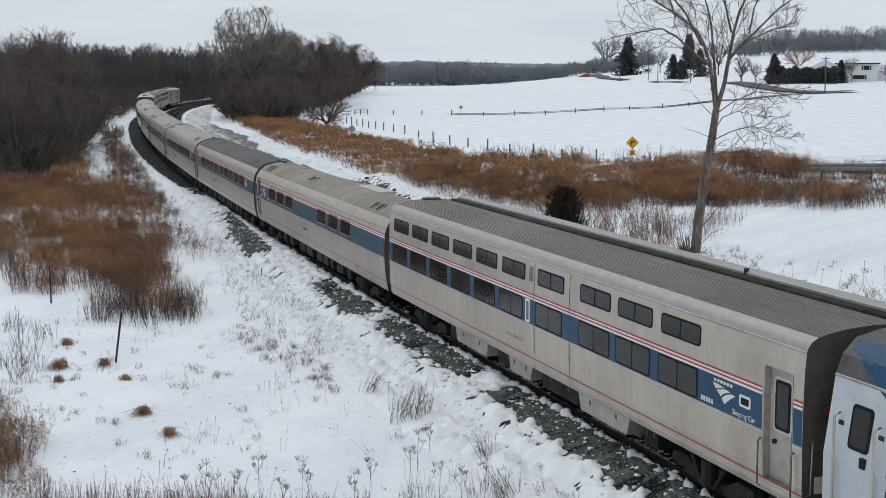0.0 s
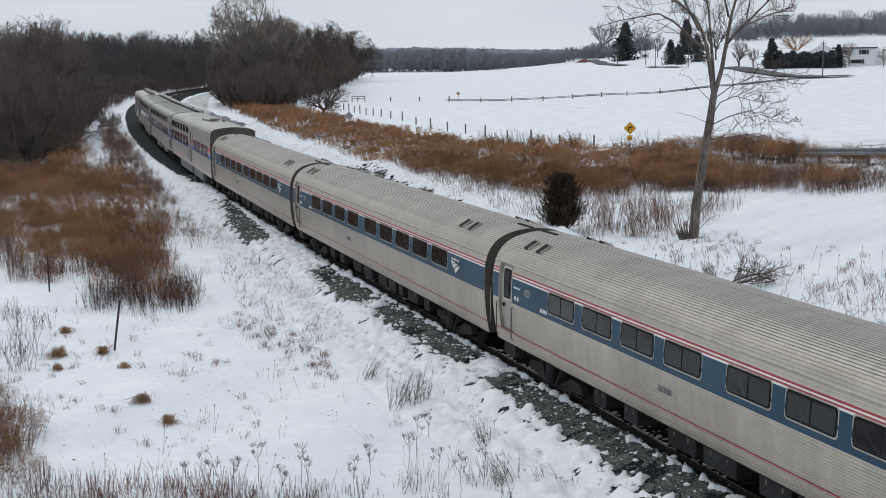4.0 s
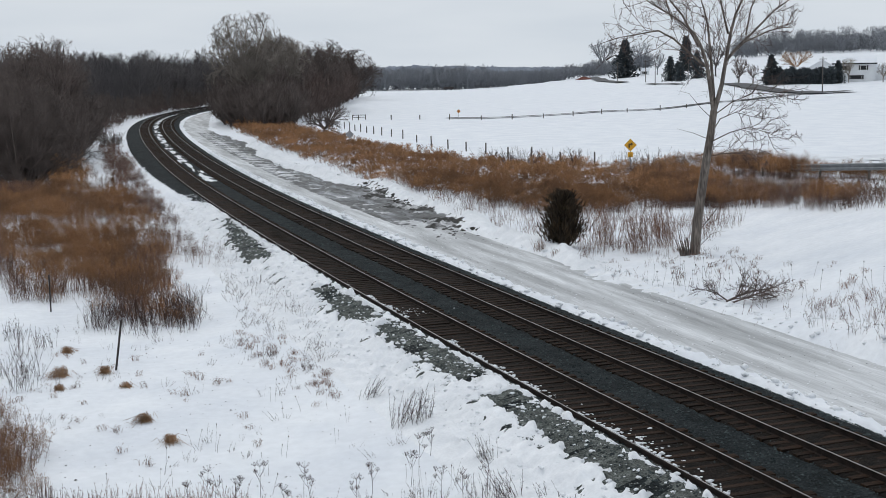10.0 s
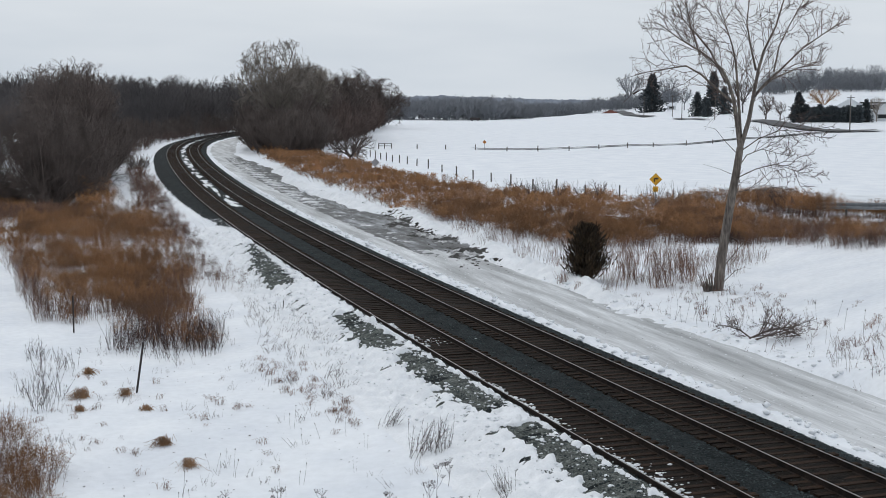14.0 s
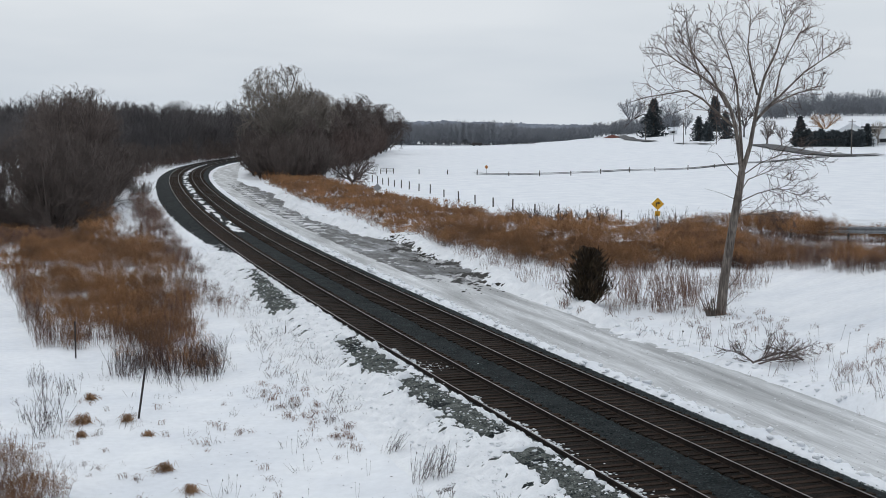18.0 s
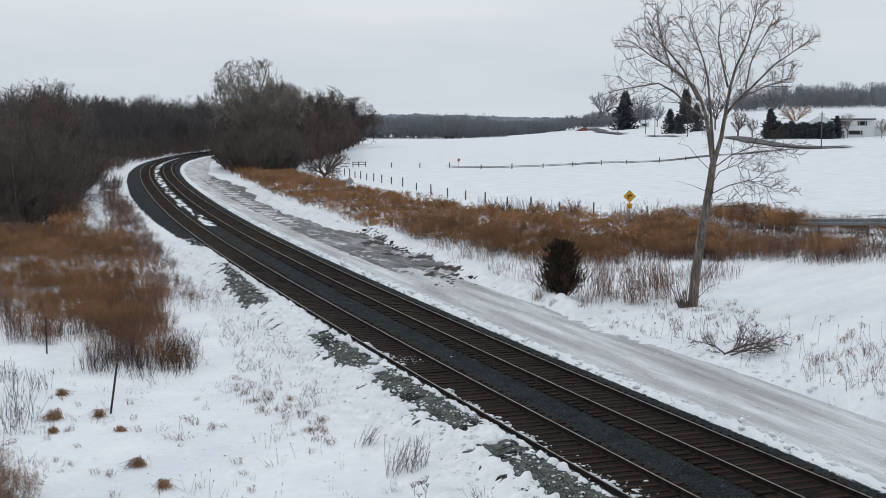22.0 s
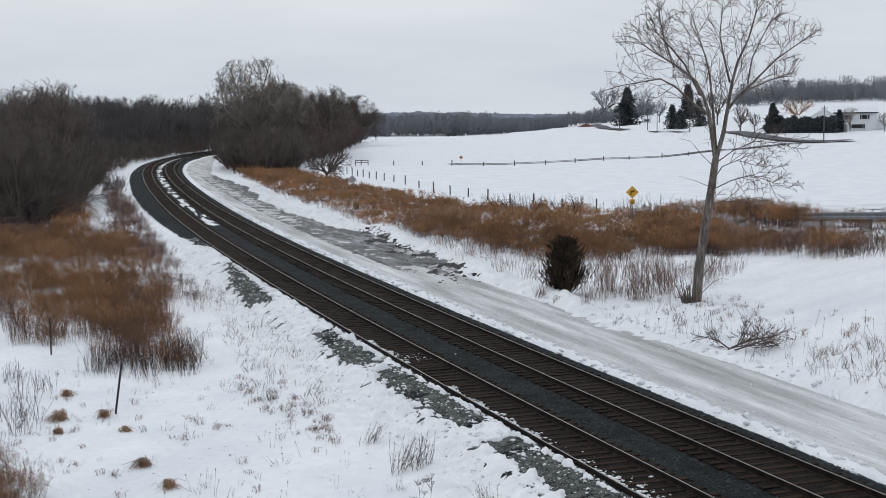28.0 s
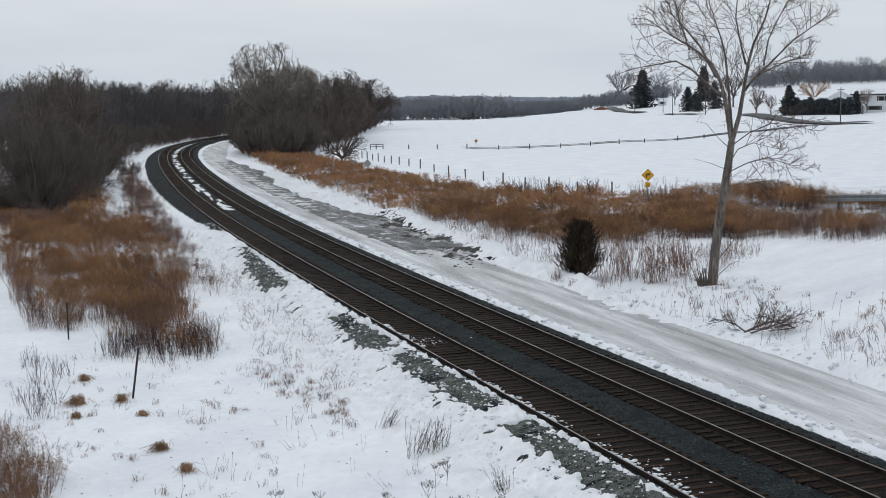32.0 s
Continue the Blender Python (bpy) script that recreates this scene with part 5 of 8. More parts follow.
def make_sleeper(name, label, steel, roof_mat, cove):
    car = thing(name, label, "train car", "cars of the train")
    shell(car, VIEW_PROF, VIEW_ROOF, steel, roof_mat, [(0.90, 2.08, 0.0025 if cove > 3 else 0.005)], 0.105 if cove > 3 else 0.070, roof_depth=0.014, openings=[(24.05, 24.97, 1.20, 3.38)], cove=cove, smooth=1)
    diaphragm(car, 3.30)
    lower = [0.38 + 2.045 * i for i in range(6)] + [13.18, 15.86, 17.86, 19.92]
    upper = [0.55 + 2.045 * i for i in range(6)] + [13.29, 15.90, 17.94, 20.00]
    for sd in (-1, 1):
        for u in upper:
            window(car, VIEW_PROF, u, u + 1.68, 3.235, 3.685, sd)
        for u in lower:
            window(car, VIEW_PROF, u, u + 1.69, 2.13, 2.78, sd, lift=0.010)
        part("slot_window", patch(VIEW_PROF, 12.74, 12.97, 3.27, 3.67, sd, 0.008, 0.02, 0.04), BOX, car)
        slot = part("slot_window", patch(VIEW_PROF, 12.50, 12.80, 2.13, 2.77, sd, 0.010, 0.02, 0.04), WHITE, car)
        part("pane", patch(VIEW_PROF, 12.57, 12.73, 2.20, 2.70, sd, 0.014, 0.02, 0.03), BOX, slot)
        lettering("Sleeping Car", 0.16, car, VIEW_PROF, 22.95 if sd < 0 else 23.75, 2.16, sd, WHITE)
        bars(car, VIEW_PROF, 21.75, 2.17, 0.5, 0.10, 5, sd, WHITE)
        emblem(car, VIEW_PROF, 22.2, 2.28, 0.85, sd, WHITE)
        bars(car, VIEW_PROF, 22.25, 2.67, 0.72, 0.06, 6, sd, WHITE)
        plate = part("number_display", patch(VIEW_PROF, 23.2, 23.6, 2.38, 2.62, sd, 0.012, 0.02, 0.05), WHITE, car)
        part("display_glass", patch(VIEW_PROF, 23.26, 23.54, 2.43, 2.57, sd, 0.016, 0.02, 0.02), GASKET, plate)
        part("seam", patch(VIEW_PROF, 13.07, 13.078, 0.95, 3.8, sd, 0.012, 0.012, 0, 6), BOX, car)
        bars(car, VIEW_PROF, 11.1, 1.52, 1.2, 0.085, 14, sd, STEEL_DIRTY, "stencil_bar")
        part("seam", patch(VIEW_PROF, 15.30, 15.308, 0.95, 3.8, sd, 0.012, 0.012, 0, 6), BOX, car)
    runs = [(0.02, 23.98), (25.0, CAR - 0.02)]
    stripe(car, VIEW_PROF, runs, 2.11, 2.785, BLUE, "blue_band")
    stripe(car, VIEW_PROF, runs, 2.785, 2.835, WHITE, "white_stripe")
    stripe(car, VIEW_PROF, runs, 2.835, 2.873, RED_DARK, "red_stripe")
    stripe(car, VIEW_PROF, runs, 2.873, 2.912, WHITE, "white_stripe")
    stripe(car, VIEW_PROF, runs, 2.912, 2.952, RED_DARK, "red_stripe")
    stripe(car, VIEW_PROF, [(0.02, CAR - 0.02)], 1.175, 1.20, RED_DARK, "red_line", 0.010)
    side_door(car, VIEW_PROF, 24.05, 24.97, 1.20, 3.38)
    skirts(car, [(6.6, 9.4), (11.0, 12.7), (15.6, 18.4)], STEEL_DIRTY, 0.45, 0.90, 1.40, 0.16)
    skirts(car, [(5.6, 6.3), (9.7, 10.7), (12.9, 15.2), (18.7, 19.4)], BOX_DARK, 0.38, 0.90, 1.20, 0.03)
    bogie(car, 9.07)
    bogie(car, -9.07)
    # along the far edge of the roof: a dark strip for the shadow line and a pale walk
    part("roof_shadow_strip", bm_box(-12.1, 12.3, 0.62, 0.92, 4.16, 4.285, 0.03), UNDER, car)
    part("roof_fairing", bm_box(-12.2, 12.4, 0.92, 1.34, 4.02, 4.36, 0.03), STEEL_COVE, car, "pale riveted fairing along the roof edge")
    part("roof_step", bm_box(-12.6, -12.2, -0.30, 0.30, 4.25, 4.32, 0.02), ROOF_DARK, car)
    part("whistle", bm_cyl((6.8, 0.95, 4.2), (6.8, 0.95, 4.42), 0.06, 8), RUBBER, car)
    part("marker_lamp", bm_cyl((CAR / 2 - 0.01, -1.0, 2.75), (CAR / 2 + 0.03, -1.0, 2.75), 0.06, 12), RED_DARK, car, "red marker lamp on the end")
    part("placard", bm_box(CAR / 2 - 0.019, CAR / 2 - 0.006, -1.22, -0.98, 1.20, 1.52, 0.0), WHITE, car, "small white notice plate")
    return car


def tri_stripe(car, prof, runs):
    stripe(car, prof, runs, 2.645, 2.88, RED, "red_stripe")
    stripe(car, prof, runs, 2.41, 2.645, WHITE, "white_stripe")
    stripe(car, prof, runs, 2.18, 2.41, BLUE_BRIGHT, "blue_stripe")


def make_diner():
    car = thing("dining_car", "silver dining car with red, white and blue window stripes", "train car", "cars of the train")
    shell(car, VIEW_PROF, VIEW_ROOF, STEEL_WARM, ROOF_PALE, [(0.90, 2.06, 0.003)], 0.105, roof_depth=0.010, cove=4, smooth=1, openings=[(13.55, 14.35, 1.35, 3.42)])
    diaphragm(car, 3.30)
    for sd in (-1, 1):
        for i in range(6):
            window(car, VIEW_PROF, 0.55 + 2.053 * i, 2.22 + 2.053 * i, 3.235, 3.69, sd)
        for u in [0.43 + 2.06 * i for i in range(6)] + [15.95 + 2.08 * i for i in range(4)]:
            window(car, VIEW_PROF, u, u + 1.68, 2.205, 2.94, sd, lift=0.012)
        for u in (2.16, 6.28, 10.4, 19.75, 23.9):
            plate = part("berth_plate", patch(VIEW_PROF, u, u + 0.30, 2.085, 2.172, sd, 0.010, 0.01, 0.01), BLUE, car, "small dark blue plate")
            bars(plate, VIEW_PROF, u + 0.05, 2.11, 0.2, 0.04, 2, sd, WHITE, "pictogram_bar")
        for z0, z1 in ((3.22, 3.68), (2.12, 2.79)):
            v = part("vent_grille", patch(VIEW_PROF, 12.68, 12.95, z0, z1, sd, 0.010, 0.02, 0.02), WHITE, car)
            n = 9
            for i in range(n):
                zz = z0 + 0.04 + (z1 - z0 - 0.08) * i / n
                part("slat", patch(VIEW_PROF, 12.71, 12.92, zz, zz + 0.022, sd, 0.016, 0.012, 0, 1), UNDER, v)
        lettering("Diner", 0.19, car, VIEW_PROF, 24.02 if sd < 0 else 25.2, 2.46, sd, INK)
        lettering("68016", 0.17, car, VIEW_PROF, 24.66 if sd < 0 else 24.5, 2.46, sd, INK)
        plate = part("name_plate", patch(VIEW_PROF, 10.85, 12.4, 1.40, 1.58, sd, 0.016, 0.01, 0, 1), BLUE_BRIGHT, car, "bright blue name plate")
        bars(plate, VIEW_PROF, 11.2, 1.45, 0.85, 0.09, 6, sd, WHITE)
        emblem(car, VIEW_PROF, 14.70, 2.43, 0.5, sd, BLUE)
        bars(car, VIEW_PROF, 15.25, 2.47, 0.55, 0.09, 6, sd, BLUE)
        part("seam", patch(VIEW_PROF, 15.25, 15.262, 0.95, 3.8, sd, 0.012, 0.012, 0, 6), BOX, car)
    tri_stripe(car, VIEW_PROF, [(0.02, 13.0), (14.5, CAR - 0.02)])
    stripe(car, VIEW_PROF, [(0.02, CAR - 0.02)], 1.175, 1.20, RED, "red_line", 0.010)
    side_door(car, VIEW_PROF, 13.55, 14.35, 1.35, 3.42)
    skirts(car, [(5.4, 7.1), (7.2, 9.3), (9.4, 12.2), (12.3, 13.3), (14.6, 16.4), (16.5, 19.8)], BOX, 0.30, 0.90, 1.40, 0.03)
    bogie(car, 9.07)
    bogie(car, -9.07)
    for u, y in ((14.2, -0.55), (15.2, -0.45), (16.0, -0.35), (16.6, 0.55), (15.0, 0.5), (17.6, 0.5)):
        part("roof_vent", bm_cyl((u - CAR / 2, y, 4.2), (u - CAR / 2, y, 4.36), 0.13, 8, 0.06), BOX, car)
    part("roof_fan", bm_cyl((16.6 - CAR / 2, -0.1, 4.2), (16.6 - CAR / 2, -0.1, 4.46), 0.30, 16, bevel=0.04), ROOF, car)
    return car


def make_baggage():
    car = thing("baggage_car", "windowless silver baggage car with red, white and blue stripes", "train car", "cars of the train")
    shell(car, VIEW_PROF, VIEW_ROOF, STEEL_DULL, ROOF_PALE, [(0.90, 2.06, 0.006)], 0.10, roof_depth=0.010, cove=4, smooth=1, openings=[(5.34, 7.48, 1.50, 3.50), (19.19, 21.41, 1.50, 3.50)])
    diaphragm(car, 3.30)
    for u0, u1 in ((5.34, 7.48), (19.19, 21.41)):
        side_door(car, VIEW_PROF, u0, u1, 1.50, 3.50, 2, (2.45, 3.28))
        for sd in (-1, 1):
            for k in (0.35, 0.62):
                u = u0 + (u1 - u0) * k
                bars(car, VIEW_PROF, u, 1.62, 0.16, 0.2, 2, sd, RED, "warning_label")
    tri_stripe(car, VIEW_PROF, [(0.02, 5.24), (7.58, 19.09), (21.5, CAR - 0.02)])
    stripe(car, VIEW_PROF, [(0.02, 5.3), (7.52, 19.15), (21.45, CAR - 0.02)], 1.225, 1.25, RED, "red_line", 0.010)
    for sd in (-1, 1):
        lettering("Baggage", 0.19, car, VIEW_PROF, 23.2 if sd < 0 else 25.1, 2.46, sd, INK)
        lettering("61029", 0.17, car, VIEW_PROF, 24.2 if sd < 0 else 23.9, 2.46, sd, INK)
        bars(car, VIEW_PROF, 0.4, 2.48, 1.0, 0.11, 8, sd, INK)
        emblem(car, VIEW_PROF, 11.7, 2.42, 1.0, sd, BLUE_BRIGHT)
        bars(car, VIEW_PROF, 12.75, 2.50, 1.15, 0.13, 6, sd, BLUE)
        bars(car, VIEW_PROF, 12.80, 2.44, 1.0, 0.035, 8, sd, BOX)
        for u in (11.3, 16.4):
            part("seam", patch(VIEW_PROF, u, u + 0.012, 2.95, 3.8, sd, 0.008, 0.01, 0, 3), BOX, car)
        part("tail_lamp", bm_cyl((-CAR / 2 - 0.03, sd * 1.30, 2.72), (-CAR / 2, sd * 1.30, 2.72), 0.07, 10), RED, car)
    skirts(car, [(5.6, 8.2), (8.3, 10.6), (10.7, 13.0), (13.1, 15.4), (15.5, 18.6)], BOX, 0.34, 0.90, 1.42, 0.02)
    bogie(car, 9.07)
    bogie(car, -9.07)
    for u in (3.0, 9.4, 15.6, 22.6):
        v = part("roof_fan", bm_cyl((u - CAR / 2, 0, 4.34), (u - CAR / 2, 0, 4.54), 0.38, 20, bevel=0.05), STEEL_DIRTY, car, "rounded drum ventilator")
        part("collar", bm_box(u - 0.35 - CAR / 2, u + 0.35 - CAR / 2, -0.35, 0.35, 4.2, 4.37, 0.02), UNDER, v)
        part("base_plate", bm_box(u - 0.5 - CAR / 2, u + 0.6 - CAR / 2, -0.45, 0.45, 4.225, 4.268, 0.01), STEEL_DIRTY, v)
    return car


def make_coach(name, label, roof_mat, cafe=False, number=""):
    car = thing(name, label, "train car", "cars of the train")
    shell(car, AMF_PROF, AMF_ROOF, STEEL, roof_mat, [(0.86, 2.08, 0.010), (2.98, 3.15, 0.012)], 0.072, roof_depth=0.017, openings=[(0.45, 1.35, 1.25, 3.12)], cove=2)
    diaphragm(car, 3.20)
    for sd in (-1, 1):
        for u in ((3.87, 5.91, 7.95, 14.66, 16.74, 18.83) if cafe else (3.87, 5.91, 7.95, 9.97, 12.49, 14.52, 16.50, 18.46, 20.48)):
            part("window_rim", patch(AMF_PROF, u - 0.035, u + 1.575, 2.245, 2.855, sd, 0.0085, 0.02, 0.11), STEEL_DIRTY, car)
            window(car, AMF_PROF, u, u + 1.54, 2.28, 2.82, sd, lift=0.014)
        if not cafe:
            hole = part("porthole", patch(AMF_PROF, 2.30, 2.66, 2.45, 2.63, sd, 0.010, 0.02, 0.08), STEEL_DIRTY, car)
            part("porthole_glass", patch(AMF_PROF, 2.34, 2.62, 2.48, 2.60, sd, 0.014, 0.02, 0.05), BOX, hole)
        if cafe:
            part("access_panel", patch(AMF_PROF, 11.0, 13.15, 1.72, 1.92, sd, 0.010, 0.015, 0.02), STEEL_DIRTY, car)
        eu = 2.15 if cafe else 22.35
        emblem(car, AMF_PROF, eu, 2.24, 0.85, sd, WHITE)
        bars(car, AMF_PROF, eu + 0.05, 2.63, 0.72, 0.06, 6, sd, WHITE)
        if number:
            lettering(number, 0.17, car, AMF_PROF, 3.28 if sd < 0 else 3.75, 2.19, sd, WHITE)
        else:
            bars(car, AMF_PROF, 3.35, 2.20, 0.45, 0.10, 5, sd, WHITE)
        bars(car, AMF_PROF, 1.55, 2.55, 0.45, 0.05, 8, sd, WHITE)
        for u in (1.6, 1.78):
            part("pictogram", patch(AMF_PROF, u, u + 0.13, 2.22, 2.35, sd, 0.01, 0.01, 0.06), WHITE, car)
        bars(car, AMF_PROF, 11.7 if cafe else 9.7, 1.60, 0.8 if cafe else 0.6, 0.14, 5, sd, BOX, "stencil_bar")
    runs = [(1.42, CAR - 0.02), (0.02, 0.42)]
    stripe(car, AMF_PROF, runs, 2.11, 2.80, BLUE_TEAL, "blue_band")
    stripe(car, AMF_PROF, runs, 2.80, 2.848, WHITE, "white_stripe")
    stripe(car, AMF_PROF, runs, 2.848, 2.886, RED_DARK, "red_stripe")
    stripe(car, AMF_PROF, runs, 2.886, 2.925, WHITE, "white_stripe")
    stripe(car, AMF_PROF, runs, 2.925, 2.968, RED_DARK, "red_stripe")
    stripe(car, AMF_PROF, [(0.02, CAR - 0.02)], 1.205, 1.23, RED_DARK, "red_line", 0.012)
    side_door(car, AMF_PROF, 0.45, 1.35, 1.25, 3.12, 1, (2.15, 2.98), 0.07)
    skirts(car, [(6.0, 6.7), (7.6, 8.3), (9.7, 10.9), (11.2, 12.5), (13.3, 14.4), (14.6, 15.5), (15.9, 16.4), (17.0, 18.1), (18.8, 19.4)], BOX_DARK, 0.38, 0.88, 1.26, 0.02)
    bogie(car, 9.07)
    bogie(car, -9.07)
    for u in (1.5, 2.3, 22.2, 23.0):
        for y in (-0.95, 0.95):
            v = part("roof_vent", bm_box(-0.15, 0.15, -0.19, 0.19, -0.03, 0.035, 0.01), UNDER, car)
            v.matrix_basis = pose(u - CAR / 2, y, 3.69, 30 if y < 0 else -30, 0, 0)
            for e in (-0.165, 0.165):
                part("rim", bm_box(e - 0.014, e + 0.014, -0.20, 0.20, -0.03, 0.05, 0.006), STEEL_DIRTY, v)
    if cafe:
        v = part("roof_hatch", bm_box(-0.22, 0.22, -0.30, 0.30, -0.03, 0.05, 0.02), STEEL_DIRTY, car)
        v.matrix_basis = pose(10.6 - CAR / 2, -0.72, 3.78, 20, 0, 0)
        part("hatch_opening", bm_box(-0.14, 0.14, -0.24, 0.16, 0.04, 0.075, 0.01), UNDER, v)
        part("roof_cover", bm_box(15.6 - CAR / 2, 19.2 - CAR / 2, 0.05, 0.75, 3.84, 3.90, 0.02), ROOF_PALE, car)
    for k in (-1, 1):
        part("roof_shroud", bm_box(k * (CAR / 2 - 0.55) - 0.5, k * (CAR / 2 - 0.55) + 0.5, -0.06, 0.06, 3.86, 3.90, 0.01), UNDER, car)
    return car


def make_locomotive():
    car = thing("locomotive", "silver and blue diesel locomotive with chrome handrails", "locomotive", "cars of the train")
    x0, x1 = -10.2, 10.2
    shell(car, LOCO_PROF, LOCO_ROOF, SILVER_PAINT, ROOF_DARK, [], 0, x0, x1)
    off = CAR / 2 + x0     # patches count u from a car's rear end
    for sd in (-1, 1):
        bm = bmesh.new()
        full = LOCO_PROF + LOCO_ROOF[1:4]
        us = [0.05 + 18.4 * (i / 26) ** 1.6 for i in range(27)]
        rows = []
        for u in us:
            lo = float(np.interp(u, [0, 0.9, 1.6, 3.0, 6.0, 18.5], [4.15, 3.72, 3.36, 2.75, 2.35, 2.30]))
            rows.append([bm.verts.new((x0 + u, sd * (y_at(full, lo + (4.21 - lo) * k / 8) + 0.006), lo + (4.21 - lo) * k / 8 + 0.004)) for k in range(9)])
        for ra, rb in zip(rows[:-1], rows[1:]):
            for k in range(8):
                q = (ra[k], rb[k], rb[k + 1], ra[k + 1])
                bm.faces.new(q if sd < 0 else q[::-1])
        part("blue_sweep", bm, BLUE, car)
        d = part("door", patch(LOCO_PROF, off + 0.55, off + 1.25, 1.05, 3.35, sd, 0.008, 0.03, 0.05), SILVER_PAINT, car)
        part("door_window", patch(LOCO_PROF, off + 0.62, off + 1.18, 2.45, 3.22, sd, 0.014, 0.02, 0.08), GASKET, d)
        part("door_window_glass", patch(LOCO_PROF, off + 0.68, off + 1.12, 2.51, 3.16, sd, 0.018, 0.02, 0.05), GLASS, d)
        part("lock", bm_box(off + 1.02 - CAR / 2, off + 1.16 - CAR / 2, min(sd * 1.46, sd * 1.54), max(sd * 1.46, sd * 1.54), 2.2, 2.38, 0.01), UNDER, d)
        for u in (off + 0.36, off + 1.44):
            # a dark flat plate behind each rail paints the shade of its recessed pocket
            part("rail_pocket_shade", patch(LOCO_PROF, u - 0.075, u + 0.075, 1.12, 2.86, sd, 0.008, 0.02, 0.02), UNDER, car)
            handrail(car, [(u - CAR / 2, sd * 1.44, 3.0), (u - CAR / 2, sd * 1.56, 2.96), (u - CAR / 2, sd * 1.58, 1.2), (u - CAR / 2, sd * 1.50, 1.15)], 0.025)
        g = part("radiator_grille", patch(LOCO_PROF, off + 1.7, off + 4.6, 1.3, 2.3, sd, 0.01, 0.02, 0.03), UNDER, car)
        for i in range(14):
            z = 1.34 + 0.068 * i
            part("slat", patch(LOCO_PROF, off + 1.75, off + 4.55, z, z + 0.03, sd, 0.022, 0.02, 0, 1), BOX, g)
    diaphragm(car, 3.2, x0, x1, 0.2)
    part("cab_nose", loft([(y * 0.96, z) for y, z in LOCO_PROF[:3]] + [(1.3, 2.9), (0.9, 3.3), (0.0, 3.4)], x1 - 0.01, x1 + 1.0, 0), SILVER_PAINT, car)
    part("fuel_tank", bm_box(-2.6, 2.6, -1.35, 1.35, 0.28, 0.80, 0.10), UNDER, car)
    bogie(car, 6.6, 0.51, 2.8)
    bogie(car, -6.6, 0.51, 2.8)
    for x in (-6.5, -3.5, 0.5):
        part("roof_fan", bm_cyl((x, 0, 4.30), (x, 0, 4.46), 0.65, 18, bevel=0.03), UNDER, car)
    return car


locomotive = make_locomotive()
sleeper_a = make_sleeper("sleeping_car", "silver sleeping car with blue band and two window rows", STEEL, ROOF, 3)
coach_cafe = make_coach("coach_car", "fluted steel coach car with few windows and a browned roof", ROOF_BROWN, True, "48185")
coach_pale = make_coach("coach_car", "fluted stainless steel coach car with a blue window band", ROOF_STEEL)
coach_next = make_coach("coach_car", "fluted stainless steel coach car with a blue window band", ROOF_STEEL, number="25094")
coach_dark = make_coach("coach_car", "fluted stainless steel coach car with a sooty black roof", ROOF_DARK, number="25027")
coaches = [copy_thing(coach_pale, Matrix.Identity(4)) for i in range(3)]
diner = make_diner()
sleeper_b = make_sleeper("sleeping_car", "silver sleeping car with blue band behind the dining car", STEEL_BRIGHT, ROOF_GREY, 4)
sleeper_c = copy_thing(sleeper_b, Matrix.Identity(4))
baggage = make_baggage()
TRAIN = [sleeper_a, coach_cafe, coach_dark, coach_next, coach_pale, *coaches, diner, sleeper_b, sleeper_c, baggage]
for ob, lab in ((sleeper_b, "silver sleeping car with blue band behind the dining car"), (sleeper_c, "silver sleeping car coupled ahead of the baggage car")):
    ob["label"] = lab

# ---- brush and weeds ----
belt_near = [(-36.2, 258), (-19.7, 174.6), (-11.3, 143), (-5.4, 120), (-1.1, 104.7), (2.8, 97.5), (5.5, 88.6), (7.7, 83.4), (10.9, 82.8), (15.9, 86), (20.1, 84), (22, 76.9), (24.5, 69)]
belt_far = [(29.0, 84), (27.0, 98), (25.9, 112), (19.3, 121), (11.8, 127.5), (6.5, 131.6), (1.0, 148), (-7.7, 173), (-19.5, 222), (-40, 300)]
belt = belt_near + belt_far


def off_road(x, y, rnd):
    r, _ = road_near(np.array([x]), np.array([y]))
    return r[0] > (9.5 if x > 20.5 and y < 100 else 5.0)


def mounds(x, y):
    """Taller and lower stands of brush."""
    hollow = 0.72 * math.exp(-((x - 18.6) / 2.2) ** 2 - ((y - 109) / 9.0) ** 2)     # lower round the turn sign
    return float(0.92 + 0.40 * ripple(np.array([x]), np.array([y]), 6.5, 91)[0]) * (1 - hollow)


def gaps(limit, size=6.0, seed=92):
    return lambda x, y, rnd: off_road(x, y, rnd) and ripple(np.array([x]), np.array([y]), size, seed)[0] < limit


plant_brush("brush_belt", "dense russet brush beside the railway", BRUSH_FAR, scatter(belt, 1500, 11, gaps(0.75)), (0.9, 1.3), (0.52, 0.80), 12, rule=mounds)
near_belt = [(-1.1, 104.7), (2.8, 97.5), (5.5, 88.6), (7.7, 83.4), (10.9, 82.8), (15.9, 86), (20.1, 84), (22, 76.9), (24.5, 69), (27, 75), (24, 90), (16, 96), (6, 104), (0, 115)]
plant_brush("brush_edge", "russet brush at the foot of the road bank", BRUSH_NEAR, scatter(near_belt, 330, 13, gaps(0.40, 4.0)), (0.8, 1.15), (0.65, 0.98), 14, rule=mounds)
stalk_strip = [(0.5, 96), (4.05, 80), (6.7, 72), (9, 66), (11.8, 63.5), (15, 68), (18.5, 75), (20, 83), (15.9, 88), (9, 84), (5.5, 90)]
plant("dry_stalks", "sparse brown weed stalks standing in snow", "weeds", STALK_CLUMPS, scatter(stalk_strip, 150, 15), STALK_RED, (0.7, 1.15), (0.7, 1.05), 16)
